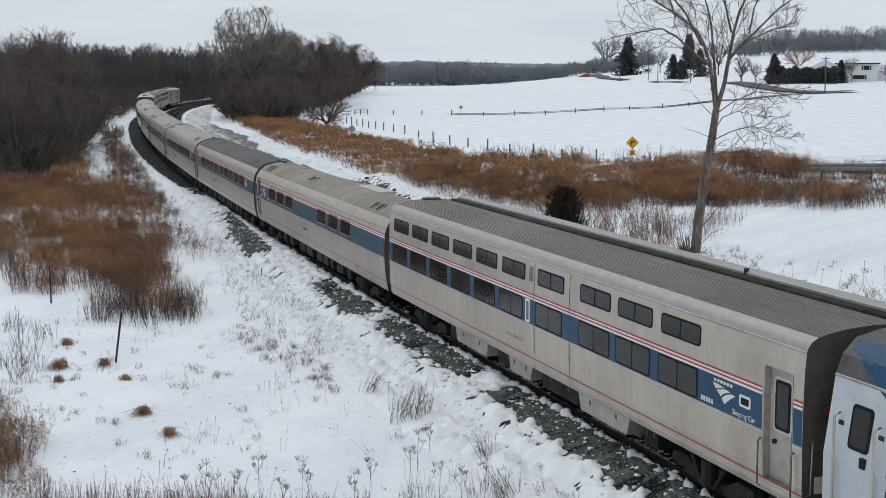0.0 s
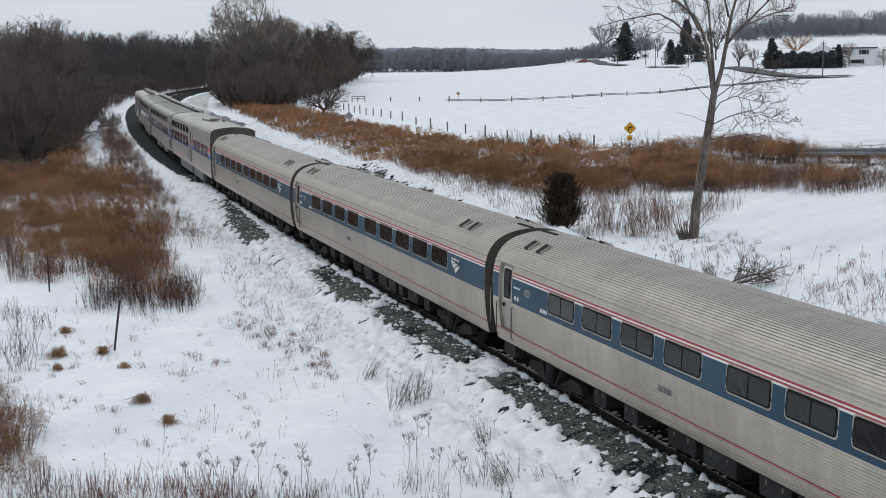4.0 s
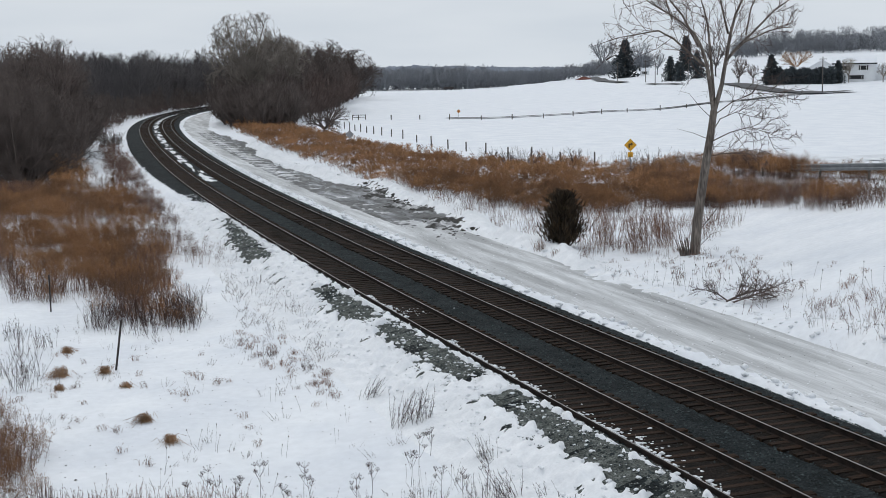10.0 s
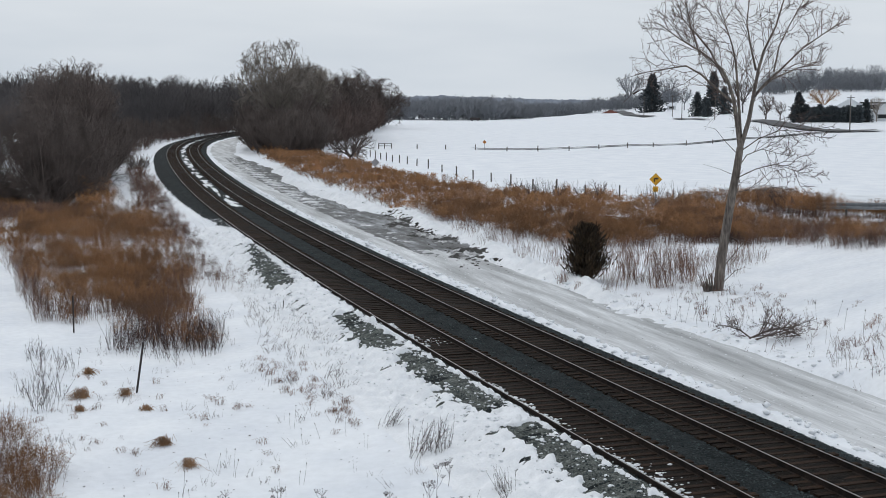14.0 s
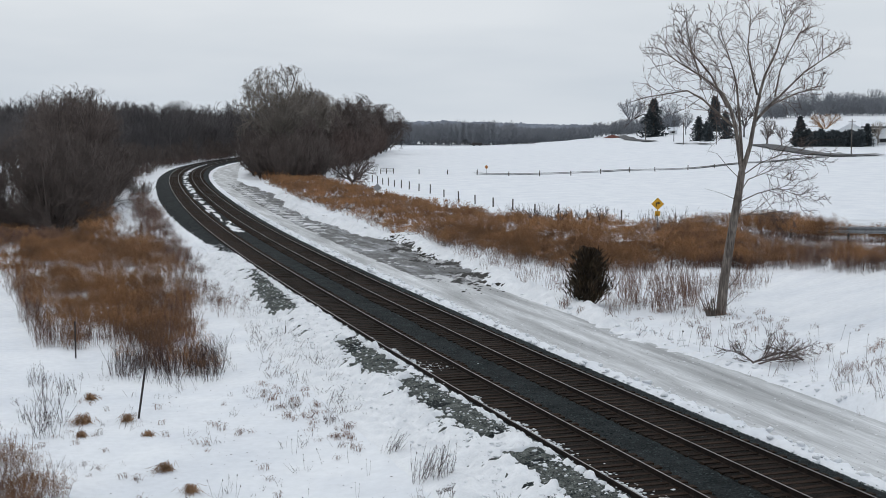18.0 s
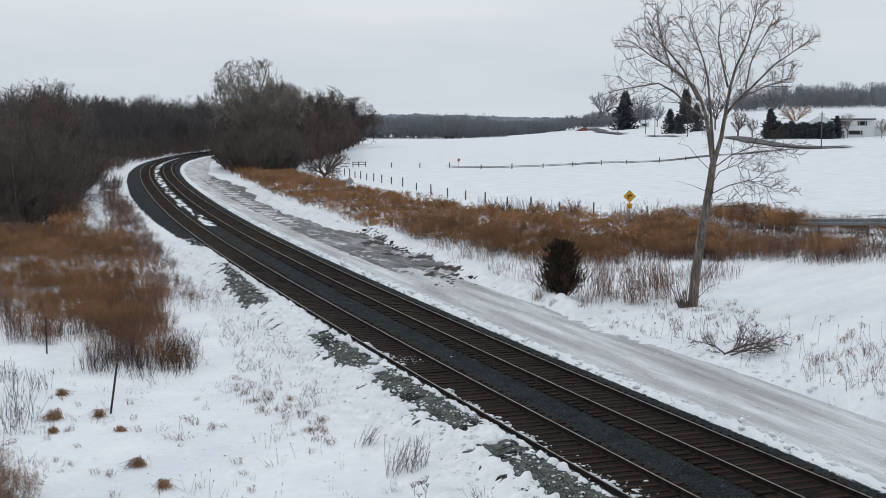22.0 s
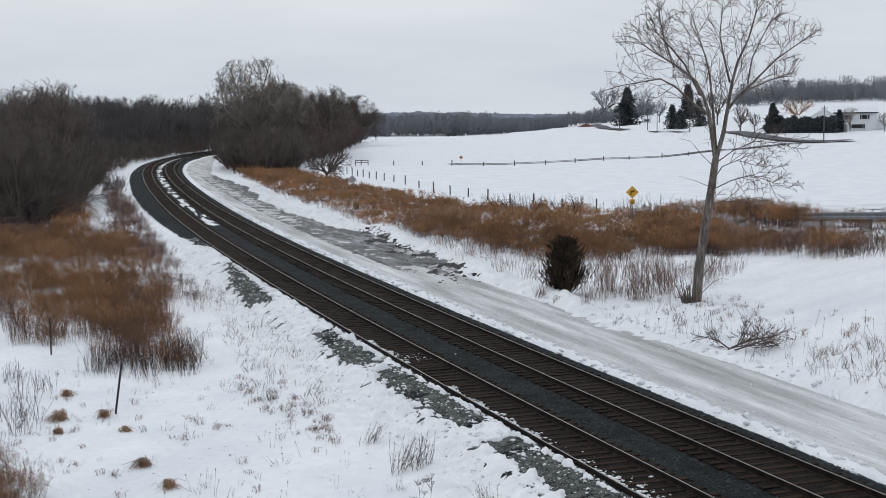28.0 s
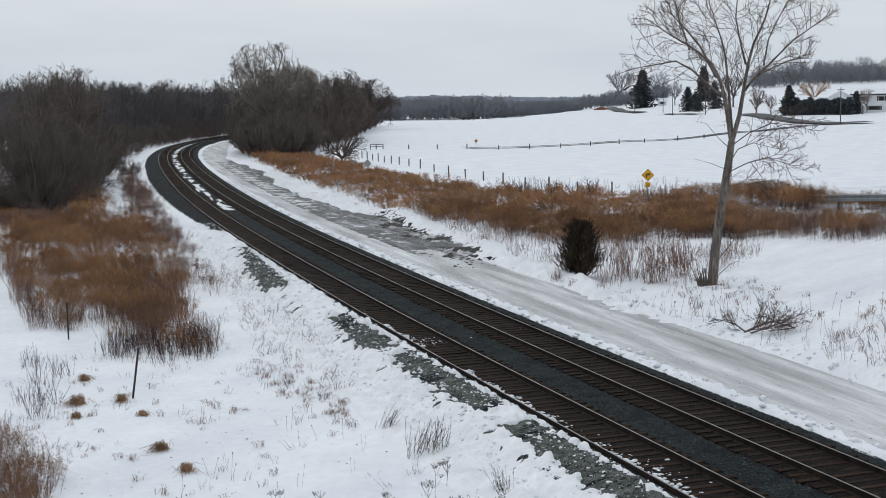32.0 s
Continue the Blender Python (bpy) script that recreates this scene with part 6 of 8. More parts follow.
left_dense = [(-33.5, 108), (-29.2, 89.6), (-24.0, 76), (-19.5, 64), (-17.6, 60.8), (-16.0, 61.0), (-15.0, 61.0), (-13.2, 57.2), (-11.5, 55.2), (-11.3, 59), (-13.0, 67.4), (-13.6, 72), (-16.2, 83.0), (-20.4, 98), (-26.3, 116), (-30, 114)]
plant_brush("brush_thicket", "dense russet thicket in the snowy meadow", BRUSH_NEAR, scatter(left_dense, 640, 17, lambda x, y, r: abs(y - 84.5 + 0.75 * (x + 20)) > 1.8 and gaps(0.85, 4.0, 93)(x, y, r)), (0.8, 1.15), (0.75, 1.05), 18, rule=mounds)
front_stand = [(-17.8, 60), (-16.0, 57.6), (-15.0, 60.0), (-13.2, 54.8), (-11.2, 52.4), (-9.0, 51.7), (-9.5, 56), (-11.3, 60.7), (-12.8, 66), (-13.3, 71.5), (-15, 82), (-16, 80), (-14.4, 70), (-16.8, 62.5)]
plant("dry_stalks", "brown stalks at the edge of the thicket", "weeds", STALK_CLUMPS, scatter(front_stand, 150, 19, lambda x, y, r: ripple(np.array([x]), np.array([y]), 2.6, 96)[0] < 0.45), STALK, (0.75, 1.15), (0.8, 1.2), 20)
plant_brush("front_brush", "thin russet brush in front of the thicket", BRUSH_NEAR, scatter(front_stand, 60, 47, lambda x, y, r: ripple(np.array([x]), np.array([y]), 2.6, 96)[0] < 0.1), (0.55, 0.9), (0.65, 0.9), 48)
left_thin = [(-41.3, 177), (-39.4, 176.7), (-31, 146), (-23.4, 114.1), (-16.8, 90.0), (-13.1, 75.1), (-10.4, 66.4), (-11.6, 66.8), (-16.5, 84.4), (-24.4, 110.6), (-31.8, 137.9)]
plant_brush("grey_shrubs", "grey-brown twiggy shrubs along the foot of the line", BRUSH_NEAR, scatter(left_thin, 130, 21), (0.75, 1.1), (0.7, 1.0), 22, spray_mat=STALK)
MEADOW = [(-16, 32), (-16, 50), (-10, 56), (-9, 66), (-7, 66), (-3.8, 50), (-1.5, 40), (3, 29), (-4, 27), (-10, 29)]
plant("meadow_weeds", "thin dark stalks poking through the snow", "weeds", THIN_CLUMPS, scatter(MEADOW, 190, 23, lambda x, y, r: ripple(np.array([x]), np.array([y]), 5.0, 94)[0] > 0.1), WEED, (0.35, 0.8), (0.5, 1.1), 24)
plant("meadow_weeds", "bent dry stems along the foot of the bank", "weeds", THIN_CLUMPS, scatter([(-13, 76), (-11, 76), (-7.6, 64), (-4.4, 53), (-2, 43), (-4.5, 42), (-8, 56), (-10, 66)], 170, 39), WEED, (0.5, 1.1), (0.5, 0.9), 40)
plant("thicket_fringe", "brown stalks fringing the thicket", "weeds", STALK_CLUMPS, scatter([(-28.5, 89.3), (-25.9, 79.9), (-20.2, 64.7), (-17.6, 58.1), (-15.8, 56.0), (-18.6, 62.3), (-24.7, 79.5)], 60, 41), STALK, (0.7, 1.1), (0.8, 1.2), 42)
plant_brush("corner_brush", "thin russet brush at the foot of the bridge", BRUSH_NEAR, scatter([(-13.2, 39.2), (-11.9, 37.9), (-9.9, 33.3), (-8.8, 29.9), (-10.3, 30.2)], 24, 109), (0.5, 0.75), (0.6, 0.85), 110)
plant("brush_corner", "russet stalks close below the bridge", "weeds", STALK_CLUMPS, scatter([(-14.8, 40), (-12.8, 39.6), (-10.9, 36.6), (-9.4, 32.8), (-9.8, 31), (-14, 31)], 80, 25), STALK_RED, (0.6, 0.9), (0.7, 1.0), 26)
plant_brush("brush_corner", "russet brush close below the bridge", BRUSH_NEAR, scatter([(-15, 39.0), (-13.2, 38.6), (-11.5, 36.0), (-10.0, 32.0), (-10.8, 30.5), (-14.5, 30.5)], 44, 27), (0.6, 0.8), (0.65, 0.85), 28)
plant("tall_weeds", "reddish feathery weeds at the foot of the bridge", "weeds", WEED_TALL, scatter([(-9.4, 30.3), (-6, 30.0), (-2.3, 29.5), (-2.0, 27.4), (-9, 27.4)], 120, 29, lambda x, y, r: ripple(np.array([x]), np.array([y]), 1.8, 127)[0] > -0.45), WEED_RED, (0.6, 0.95), (0.7, 1.05), 30)
plant("tall_weeds", "dark thin weeds at the foot of the bridge", "weeds", WEED_TALL, scatter([(-2.2, 29.6), (3.4, 29.2), (3.6, 27.4), (-2, 27.4)], 22, 131), WEED, (0.5, 0.85), (0.7, 1.0), 132)
for i, (x, y) in enumerate(((-1.1, 30.3), (-0.2, 30.5), (0.0, 31.3), (0.5, 29.1), (-1.4, 28.9), (0.3, 32.7), (1.0, 28.7), (1.5, 28.7), (-5.3, 29.3), (-5.0, 30.1), (-4.7, 29.5), (-4.2, 29.1), (-3.7, 30.0), (-3.0, 29.0),
                            (-2.7, 30.0), (-2.5, 29.8))):
    V, F = umbel(700 + i, 0.62 + 0.4 * ((i * 7) % 5) / 5)
    ob = tagged(new("dried_umbel", mesh_tris("dried_umbel", V, F, WEED)), "dry dark weed skeleton with spoked flower heads", "weed", "dried umbels below the bridge")
    ob.matrix_basis = pose(x, y, gz(x, y) - 0.02, 0, 0, 70 * i)
plant("seed_heads", "thin bent stems with dark round seed heads", "weeds", [seed_stalk(720 + i) for i in range(4)], scatter([(-8, 31), (-9.5, 38), (-5, 40), (-1.5, 37.5), (2.4, 30.5), (2.6, 28)], 22, 133), WEED, (0.6, 1.1), (0.8, 1.1), 134, 0.0)
plant("seed_heads", "tall thin stems with dark seed heads on the bank", "weeds", [seed_stalk(730 + i) for i in range(4)], scatter([(9.5, 58), (13, 50), (17.5, 46), (19, 50), (14, 60)], 36, 135), WEED, (0.9, 1.4), (0.9, 1.2), 136, 0.0)
plant("bank_weeds", "thin weeds on the snowy bank", "weeds", THIN_CLUMPS, scatter([(7.5, 64), (10.5, 53), (13, 45), (15, 40), (19, 43), (17, 50), (14, 58), (12, 64)], 60, 31), WEED_RED, (0.5, 1.0), (0.7, 1.2), 32)
plant("bank_stalks", "grey stalks in snow on the bank", "weeds", THIN_CLUMPS, scatter([(13.2, 46), (15.2, 40.5), (18.5, 42), (17.5, 48), (15, 49.5)], 75, 33), WEED_RED, (0.6, 1.0), (0.8, 1.1), 34)
plant("bank_stalks", "brown stalks round the tree's foot", "weeds", THIN_CLUMPS, scatter([(11.2, 64), (12.4, 62.2), (15.5, 63.5), (14.8, 66.5), (11.5, 67)], 14, 35), WEED, (0.6, 0.9), (0.6, 0.9), 36)
def below_rail(x, y):
    """Growth is low just below the guard rail."""
    return 0.45 if x > 23.2 + (86 - y) * 0.115 else 1.0


low_bank = [(16.5, 86), (20.2, 84), (21.4, 78.5), (22.4, 70.5), (24.0, 66), (27.9, 68), (27.4, 75), (26.0, 87), (24.7, 99), (22, 114), (18.5, 112)]
plant("road_bank_stalks", "dark stalks along the snowy road bank", "weeds", STALK_CLUMPS, scatter(low_bank, 430, 37, lambda x, y, r: ripple(np.array([x]), np.array([y]), 5.0, 95)[0] < 0.75), STALK, (0.85, 1.2), (0.75, 1.0), 38, rule=below_rail)
plant_brush("road_bank_brush", "low brown brush on the road bank", BRUSH_NEAR, scatter([(16.5, 87), (20.2, 85), (22.0, 77), (22.8, 70), (24.9, 70), (23.6, 84), (23.2, 97), (23.0, 110), (18.5, 112)], 230, 57, lambda x, y, r: ripple(np.array([x]), np.array([y]), 4.0, 99)[0] < 0.5), (0.75, 1.05), (0.65, 0.95), 58)
plant_brush("road_bank_thicket", "dark brown twiggy growth on the snowy road bank", BRUSH_NEAR, scatter(low_bank, 190, 119, lambda x, y, r: ripple(np.array([x]), np.array([y]), 3.4, 120)[0] < 0.35), (0.6, 0.95), (0.6, 0.9), 121, spray_mat=STALK, rule=below_rail)
plant_brush("rail_brush", "tall russet brush behind the guard rail", BRUSH_NEAR, scatter([(25.9, 104), (26.2, 97), (27.3, 86), (28.6, 73), (29.6, 74), (28.8, 86), (27.4, 97), (26.8, 104)], 110, 59), (0.8, 1.0), (0.65, 0.9), 60)
plant_brush("rail_thicket", "tall russet brush growing over the end of the guard rail", BRUSH_NEAR, scatter([(24.3, 100), (25.8, 87), (26.3, 85.5), (27.0, 88), (26.4, 104), (24.2, 107)], 85, 151), (0.8, 1.1), (0.95, 1.25), 152)
plant_brush("lane_brush", "russet brush beyond the bend of the road", BRUSH_NEAR, scatter([(20, 116), (24, 110), (25.6, 114), (28, 119), (31, 123), (36, 127), (33, 132), (22, 126)], 90, 89), (0.8, 1.0), (0.5, 0.7), 90)

plant("withered_grass", "withered grass wisps drooping over the snow", "grass", WISP_CLUMPS, scatter([(-7.2, 50), (-5.2, 49), (-3.2, 43), (-1.8, 38.6), (-3.0, 38.2), (-5.2, 43)], 55, 111), WISP, (0.6, 1.1), (0.7, 1.1), 112, 0.0)
plant("withered_grass", "sparse withered grass wisps in the meadow", "grass", WISP_CLUMPS, scatter([(-14, 40), (-13, 48), (-8, 47), (-5.4, 41), (-4, 35), (-7, 33), (-11, 38)], 40, 113, lambda x, y, r: ripple(np.array([x]), np.array([y]), 3.0, 115)[0] > 0.15), WISP, (0.5, 1.0), (0.6, 1.1), 114, 0.0)
plant("withered_grass", "withered grass round the thicket and the bank", "grass", WISP_CLUMPS, scatter([(8, 66), (12, 58), (16, 46), (20, 46), (17, 62), (13, 70)], 60, 117), WISP, (0.6, 1.3), (0.7, 1.1), 118, 0.0)
plant("thicket_stalks", "dark bare weed stalks in front of the russet thicket", "weeds", STALK_CLUMPS, scatter([(-13.0, 52.2), (-10.4, 50.1), (-8.8, 51.0), (-8.9, 53.9), (-9.6, 56.6), (-11.1, 54.0), (-13.9, 56.0)], 46, 161), WEED, (0.8, 1.1), (0.75, 1.0), 162)
for i, (x, y) in enumerate(((-14.2, 46.8), (-12.8, 43.5), (-15.5, 50.3), (-12.6, 41.7), (-13.7, 48.3), (-13.7, 44.1))):
    V, F = weeds(690 + i, 16 + 3 * i, 0.45, 1.25 - 0.09 * i, 0.0058, 12, 0.22, 0.04)
    ob = tagged(new("weed_clump", mesh_tris("weed_clump", V, F, WEED)), "open clump of tall dark seedy weeds in snow", "weeds", "weed clumps in the meadow")
    ob.matrix_basis = pose(x, y, gz(x, y) - 0.04, 0, 0, 70 * i)
# grey willowy clump leaning by the line, and grass tufts in the meadow
for i, (x, y, k) in enumerate(((-1.5, 38.6, 0.75), (-0.45, 35.5, 0.95), (0.05, 35.5, 0.95), (1.7, 31.6, 0.7), (2.1, 28.9, 0.75))):
    V, F = weeds(600 + i, 26, 0.36, 1.08, 0.0060, 13, 0.20, 0.34)
    V = V * k
    ob = tagged(new("weed_clump", mesh_tris("weed_clump", V, F, WEED)), "leaning clump of dark dry weed stems in snow", "weeds", "weed clumps by the line")
    ob.matrix_basis = pose(x, y, gz(x, y) - 0.04, 0, 0, 40 * i)
for i, (x, y, k) in enumerate(((-12.8, 47.7, 0.80), (-11.9, 43.9, 1.10), (-10.5, 44.1, 0.80), (-9.4, 41.9, 0.60), (-7.8, 37.5, 0.85), (-6.8, 35.4, 0.80), (-11.5, 41.9, 0.60))):
    V, F = tussock(680 + i, int(60 + 70 * k), 0.10 * k, 0.40 * k, (math.cos(i * 2.3) * 0.22 * k, -0.24 * k))
    ob = tagged(new("grass_tuft", mesh_tris("grass_tuft", V, F, STRAW)), "drooping tuft of straw-coloured dead grass in snow", "grass tuft", "grass tufts in the meadow")
    ob.matrix_basis = pose(x, y, gz(x, y) - 0.02)

# leafless red-brown shrubs between the cedar and the tree
for i, (x, y, h, w, n) in enumerate(((11.3, 66.3, 2.1, 0.9, 80), (12.7, 67.6, 1.9, 0.9, 70), (10.1, 69.8, 1.9, 1.0, 70), (6.5, 68.2, 0.7, 0.35, 30), (7.1, 65.9, 0.5, 0.3, 24), (8.2, 63.2, 0.9, 0.25, 10))):
    V, F = weeds(660 + i, int(n * 1.3), w * 0.8, h, 0.0062, 16, 0.20, 0.02)
    ob = tagged(new("bare_shrub", mesh_tris("bare_shrub", V, F, STALK_RED)), "leafless red-brown shrub of many thin upright stems", "shrub", "bare shrubs on the bank")
    ob.matrix_basis = pose(x, y, gz(x, y) - 0.05, 0, 0, 50 * i)

# dead branches lying on the bank
V, F = branch_system(640, [([(0, 0, 0.05), (0.6, 0.1, 0.3), (1.3, 0.25, 0.45), (2.1, 0.3, 0.55)], 0.05, 0.015), ([(0.2, -0.2, 0.05), (0.9, -0.5, 0.35), (1.7, -0.4, 0.6)], 0.04, 0.012),
                           ([(0.1, 0.1, 0.05), (-0.3, 0.4, 0.35), (-0.9, 0.6, 0.5)], 0.035, 0.012), ([(2.4, 0.2, 0.05), (1.6, 0.1, 0.35), (0.6, 0.2, 0.75)], 0.04, 0.012)],
                     [(12, 0.5, 44, 0.12), (7, 0.5, 42, 0.15), (3, 0.5, 40, 0.2)], twig_r=0.007, sides=(5, 4, 3), up=0.22, spikes=True)
ob = tagged(new("fallen_branch", mesh_tris("fallen_branch", V, F, TWIG)), "tangle of dead fallen branches on snow", "branches")
ob.matrix_basis = pose(12.5, 52.2, gz(13, 52) - 0.03, 0, 0, 0)


# ---- trees ----
CROWN_X, CROWN_Z, CROWN_W, CROWN_H = 0.75, 11.9, 5.75, 5.2
bank_tree = thing("bare_tree", "tall bare grey-barked tree with spreading limbs on the bank", "tree", at=pose(13.75, 64.3, gz(13.75, 64.3) - 0.08))
V, F = branch_system(7, limbs, [(0, 0.1, 10, 0.5)], sides=(9, 6), up=0.2)
part("trunk", mesh_tris("trunk", V, F, BARK, True), None, bank_tree)
tree_rs = np.random.RandomState(71)
crown_sets = []
for group, reach, rise in ((limbs[1:11], 0.40, 0.30), (limbs[11:14] + limbs[15:16], 0.46, 0.02)):
    pieces, lengths = [], []
    for pts, r0, r1 in group:
        Q = np.array(pts)
        total = np.linalg.norm(np.diff(Q, axis=0), axis=1).sum()
        for i in range(1 if len(Q) > 4 else 0, len(Q) - 2, 2):
            pieces.append(Q[i:i + 3])
            lengths.append(total * reach * (1.1 - 0.5 * i / len(Q)))
        pieces.append(Q[-3:])
        lengths.append(total * reach * 0.6)
    crown_sets += grown(np.array(pieces), np.array(lengths), [(6, 0.84, 50, 0.05), (5, 0.56, 50, 0.15), (5, 0.54, 48, 0.15)], (0.03, 0.022, 0.0135, 0.0095, 0.0080), rise, tree_rs, 0.10, 0.34)
V, F = heap(crown_sets)
# the tips keep to a round crown
cq = (V - np.array([CROWN_X, 0, CROWN_Z])) / np.array([CROWN_W, CROWN_W, CROWN_H])
cd = np.linalg.norm(cq, axis=1)
ck = np.where(cd > 0.75, (0.75 + 0.25 * (1 - np.exp(-(cd - 0.75) / 0.25))) / np.maximum(cd, 1e-6), 1.0)
ck = np.where(V[:, 2] > CROWN_Z - 2.2, ck, 1.0)
V = np.array([CROWN_X, 0, CROWN_Z]) + (V - np.array([CROWN_X, 0, CROWN_Z])) * ck[:, None]
part("crown", mesh_tris("crown", V, F, TWIG_RED), None, bank_tree)
st = []
rnd = random.Random(5)
for i in range(16):
    a = rnd.random() * math.tau
    st.append(([(0.35 * math.cos(a) - 0.2, 0.35 * math.sin(a), 0), (0.5 * math.cos(a) - 0.3, 0.5 * math.sin(a), 0.5), (0.65 * math.cos(a) - 0.4 + rnd.gauss(0, 0.15), 0.65 * math.sin(a), rnd.uniform(0.7, 1.5))], 0.016, 0.005))
V, F = branch_system(73, st, [(4, 0.4, 30, 0.3)], twig_r=0.005, sides=(4, 3))
part("sucker_growth", mesh_tris("sucker_growth", V, F, STALK), None, bank_tree)
stub = [([(-0.25 - 0.07 * i, -0.25 + 0.09 * (i % 3), 0), (-0.30 - 0.08 * i, -0.25 + 0.09 * (i % 3), 0.3), (-0.36 - 0.10 * i, -0.24 + 0.1 * (i % 3), 0.95 - 0.12 * i)], 0.075, 0.02) for i in range(6)]
V, F = branch_system(74, stub, [(0, 0.1, 10, 0.5)], sides=(6, 3))
part("broken_stump", mesh_tris("broken_stump", V, F, BARK), None, bank_tree)
V, F = branch_system(75, [([(0.2, -0.1, 1.2), (0.7, -0.3, 1.9), (1.15, -0.4, 2.5)], 0.035, 0.015), ([(-0.1, 0, 2.6), (0.5, -0.2, 2.75), (1.0, -0.3, 2.6)], 0.03, 0.012), ([(0.3, 0, 0.5), (0.8, -0.3, 1.1), (1.2, -0.5, 1.3)], 0.02, 0.008)], [(2, 0.4, 40, 0.4)], sides=(5, 3))
part("snag", mesh_tris("snag", V, F, BARK), None, bank_tree)


def conifer(seed, h, w, whorls, per, mat, name, label, category, at, base=0.06, power=0.8, droop=-0.15, sprig=0.14, group="", cover=7, rise=0.4, slim=1.0, skirt=0.55):
    """A needle tree: trunk, and sprays of foliage on whorled boughs."""
    rnd = random.Random(seed)
    t = thing(name, label, category, group, at=at)
    part("trunk", bm_cyl((0, 0, -0.05), (0, 0, h * 0.92), w * 0.05, 7, w * 0.008), BARK, t)
    V, F = [], []
    for i in range(whorls):
        f = (i + 0.5) / whorls
        z = h * (base + (1 - base) * f)
        reach = 0.5 * w * (1 - f) ** power * min(1, skirt + f * 4) * rnd.uniform(0.78, 1.12)
        for k in range(per):
            a = rnd.random() * math.tau
            r = reach * rnd.uniform(0.45, 1.3)
            for j in range(cover):
                g = (j + rnd.random()) / cover
                p = Vector((math.cos(a) * r * g, math.sin(a) * r * g, z + droop * r * g + rnd.gauss(0, 0.03 * h)))
                d = Vector((math.cos(a) + rnd.gauss(0, 0.5), math.sin(a) + rnd.gauss(0, 0.5), rise + rnd.uniform(-0.5, 0.5))).normalized()
                s1 = d.orthogonal().normalized()
                s1.rotate(Matrix.Rotation(rnd.random() * math.tau, 3, d))
                L = sprig * rnd.uniform(0.7, 1.4) * h / 2.7
                c = len(V)
                V += [p - s1 * L * 0.28 * slim, p + s1 * L * 0.28 * slim, p + d * L + s1 * L * 0.05, p + d * L * 0.5 + d.cross(s1) * L * 0.25 * slim]
                F += [(c, c + 1, c + 2), (c, c + 3, c + 2), (c + 1, c + 3, c + 2)]
    part("foliage", mesh_tris("foliage", np.array(V), np.array(F), mat), None, t)
    return t


conifer(41, 2.7, 2.6, 26, 30, CEDAR, "cedar_bush", "bushy dark bronze-green cedar standing in snow", "cedar", pose(7.9, 69.5, gz(7.9, 69.5) - 0.05), -0.02, 0.34, 0.30, 0.30, rise=1.7, slim=0.36, skirt=0.58)


def bare_tree(proto, x, y, h, mat, name, label, group="", spread=1.0, turn=0.0):
    V, F = proto
    k = h / V[:, 2].max()
    ob = thing(name, label, "tree", group, at=pose(x, y, gz(x, y) - 0.1, 0, 0, turn))
    W = V * np.array([k * spread, k * spread, k])
    part("crown", mesh_tris("crown", W, F, mat), None, ob)
    return ob


# the wood inside the curve, beside the field
G_W = "trees of the wood inside the curve"
bare_tree(CROWN_TREES[0], -30.6, 255, 21.2, TWIG_PALE, "bare_tree", "tall pale open-crowned bare tree above the thicket", G_W, 0.74)
bare_tree(CROWN_TREES[1], -25.5, 262, 16.8, TWIG_PALE, "bare_tree", "pale bare tree behind the thicket", G_W, 0.75, 30)
bare_tree(CROWN_TREES[1], -28.5, 270, 17.5, TWIG, "bare_tree", "tall dark bare tree behind the thicket", G_W, 0.9, 140)
bare_tree(CROWN_TREES[2], -20.5, 303, 17.2, TWIG, "bare_tree", "round-crowned dark bare tree at the field edge", G_W, 1.0, 10)
bare_tree(CROWN_TREES[0], -19.4, 440, 17.2, TWIG, "bare_tree", "far round-crowned bare tree at the field edge", G_W, 1.0, 60)
bare_tree(CROWN_TREES[1], -23.0, 330, 15.8, TWIG, "bare_tree", "dark bare tree at the field edge", G_W, 0.9, 200)
bare_tree(OPEN_TREES[2], -12.8, 195, 5.7, TWIG, "bare_tree", "low spreading bare tree against the snowy field", G_W, 1.05, 20)
inner = [(-38, 262), (-31, 236), (-24.5, 222), (-20.2, 236), (-21.8, 307), (-21, 400), (-19, 540), (-34, 540), (-48, 420), (-46, 330)]
plant("woodland", "dense dark bare trees inside the curve", "woodland", WOOD_TREES, scatter(inner, 75, 51), TWIG, (9.5, 13.0), (0.9, 1.1), 52)
plant("woodland_thicket", "dark tangled thicket under the trees", "thicket", THICKET, scatter(inner, 260, 53), TWIG, (4.5, 9.0), (1.0, 1.4), 54)
front = [(-38, 260), (-31, 233), (-24, 219), (-20, 230), (-21, 245), (-26, 240), (-34, 262)]
plant("woodland_thicket", "dark tangled thicket behind the brush belt", "thicket", THICKET, scatter(front, 120, 55), TWIG, (3.5, 7.0), (1.0, 1.4), 56)

field_edge = [(-24, 236), (-21.2, 250), (-19.6, 275), (-18.2, 318), (-19.0, 440), (-25, 440), (-24, 320), (-27, 260)]
plant("woodland_thicket", "brown tangled thicket along the field edge", "thicket", THICKET, scatter(field_edge, 150, 57), TWIG_RED, (3.0, 7.5), (1.1, 1.5), 58)

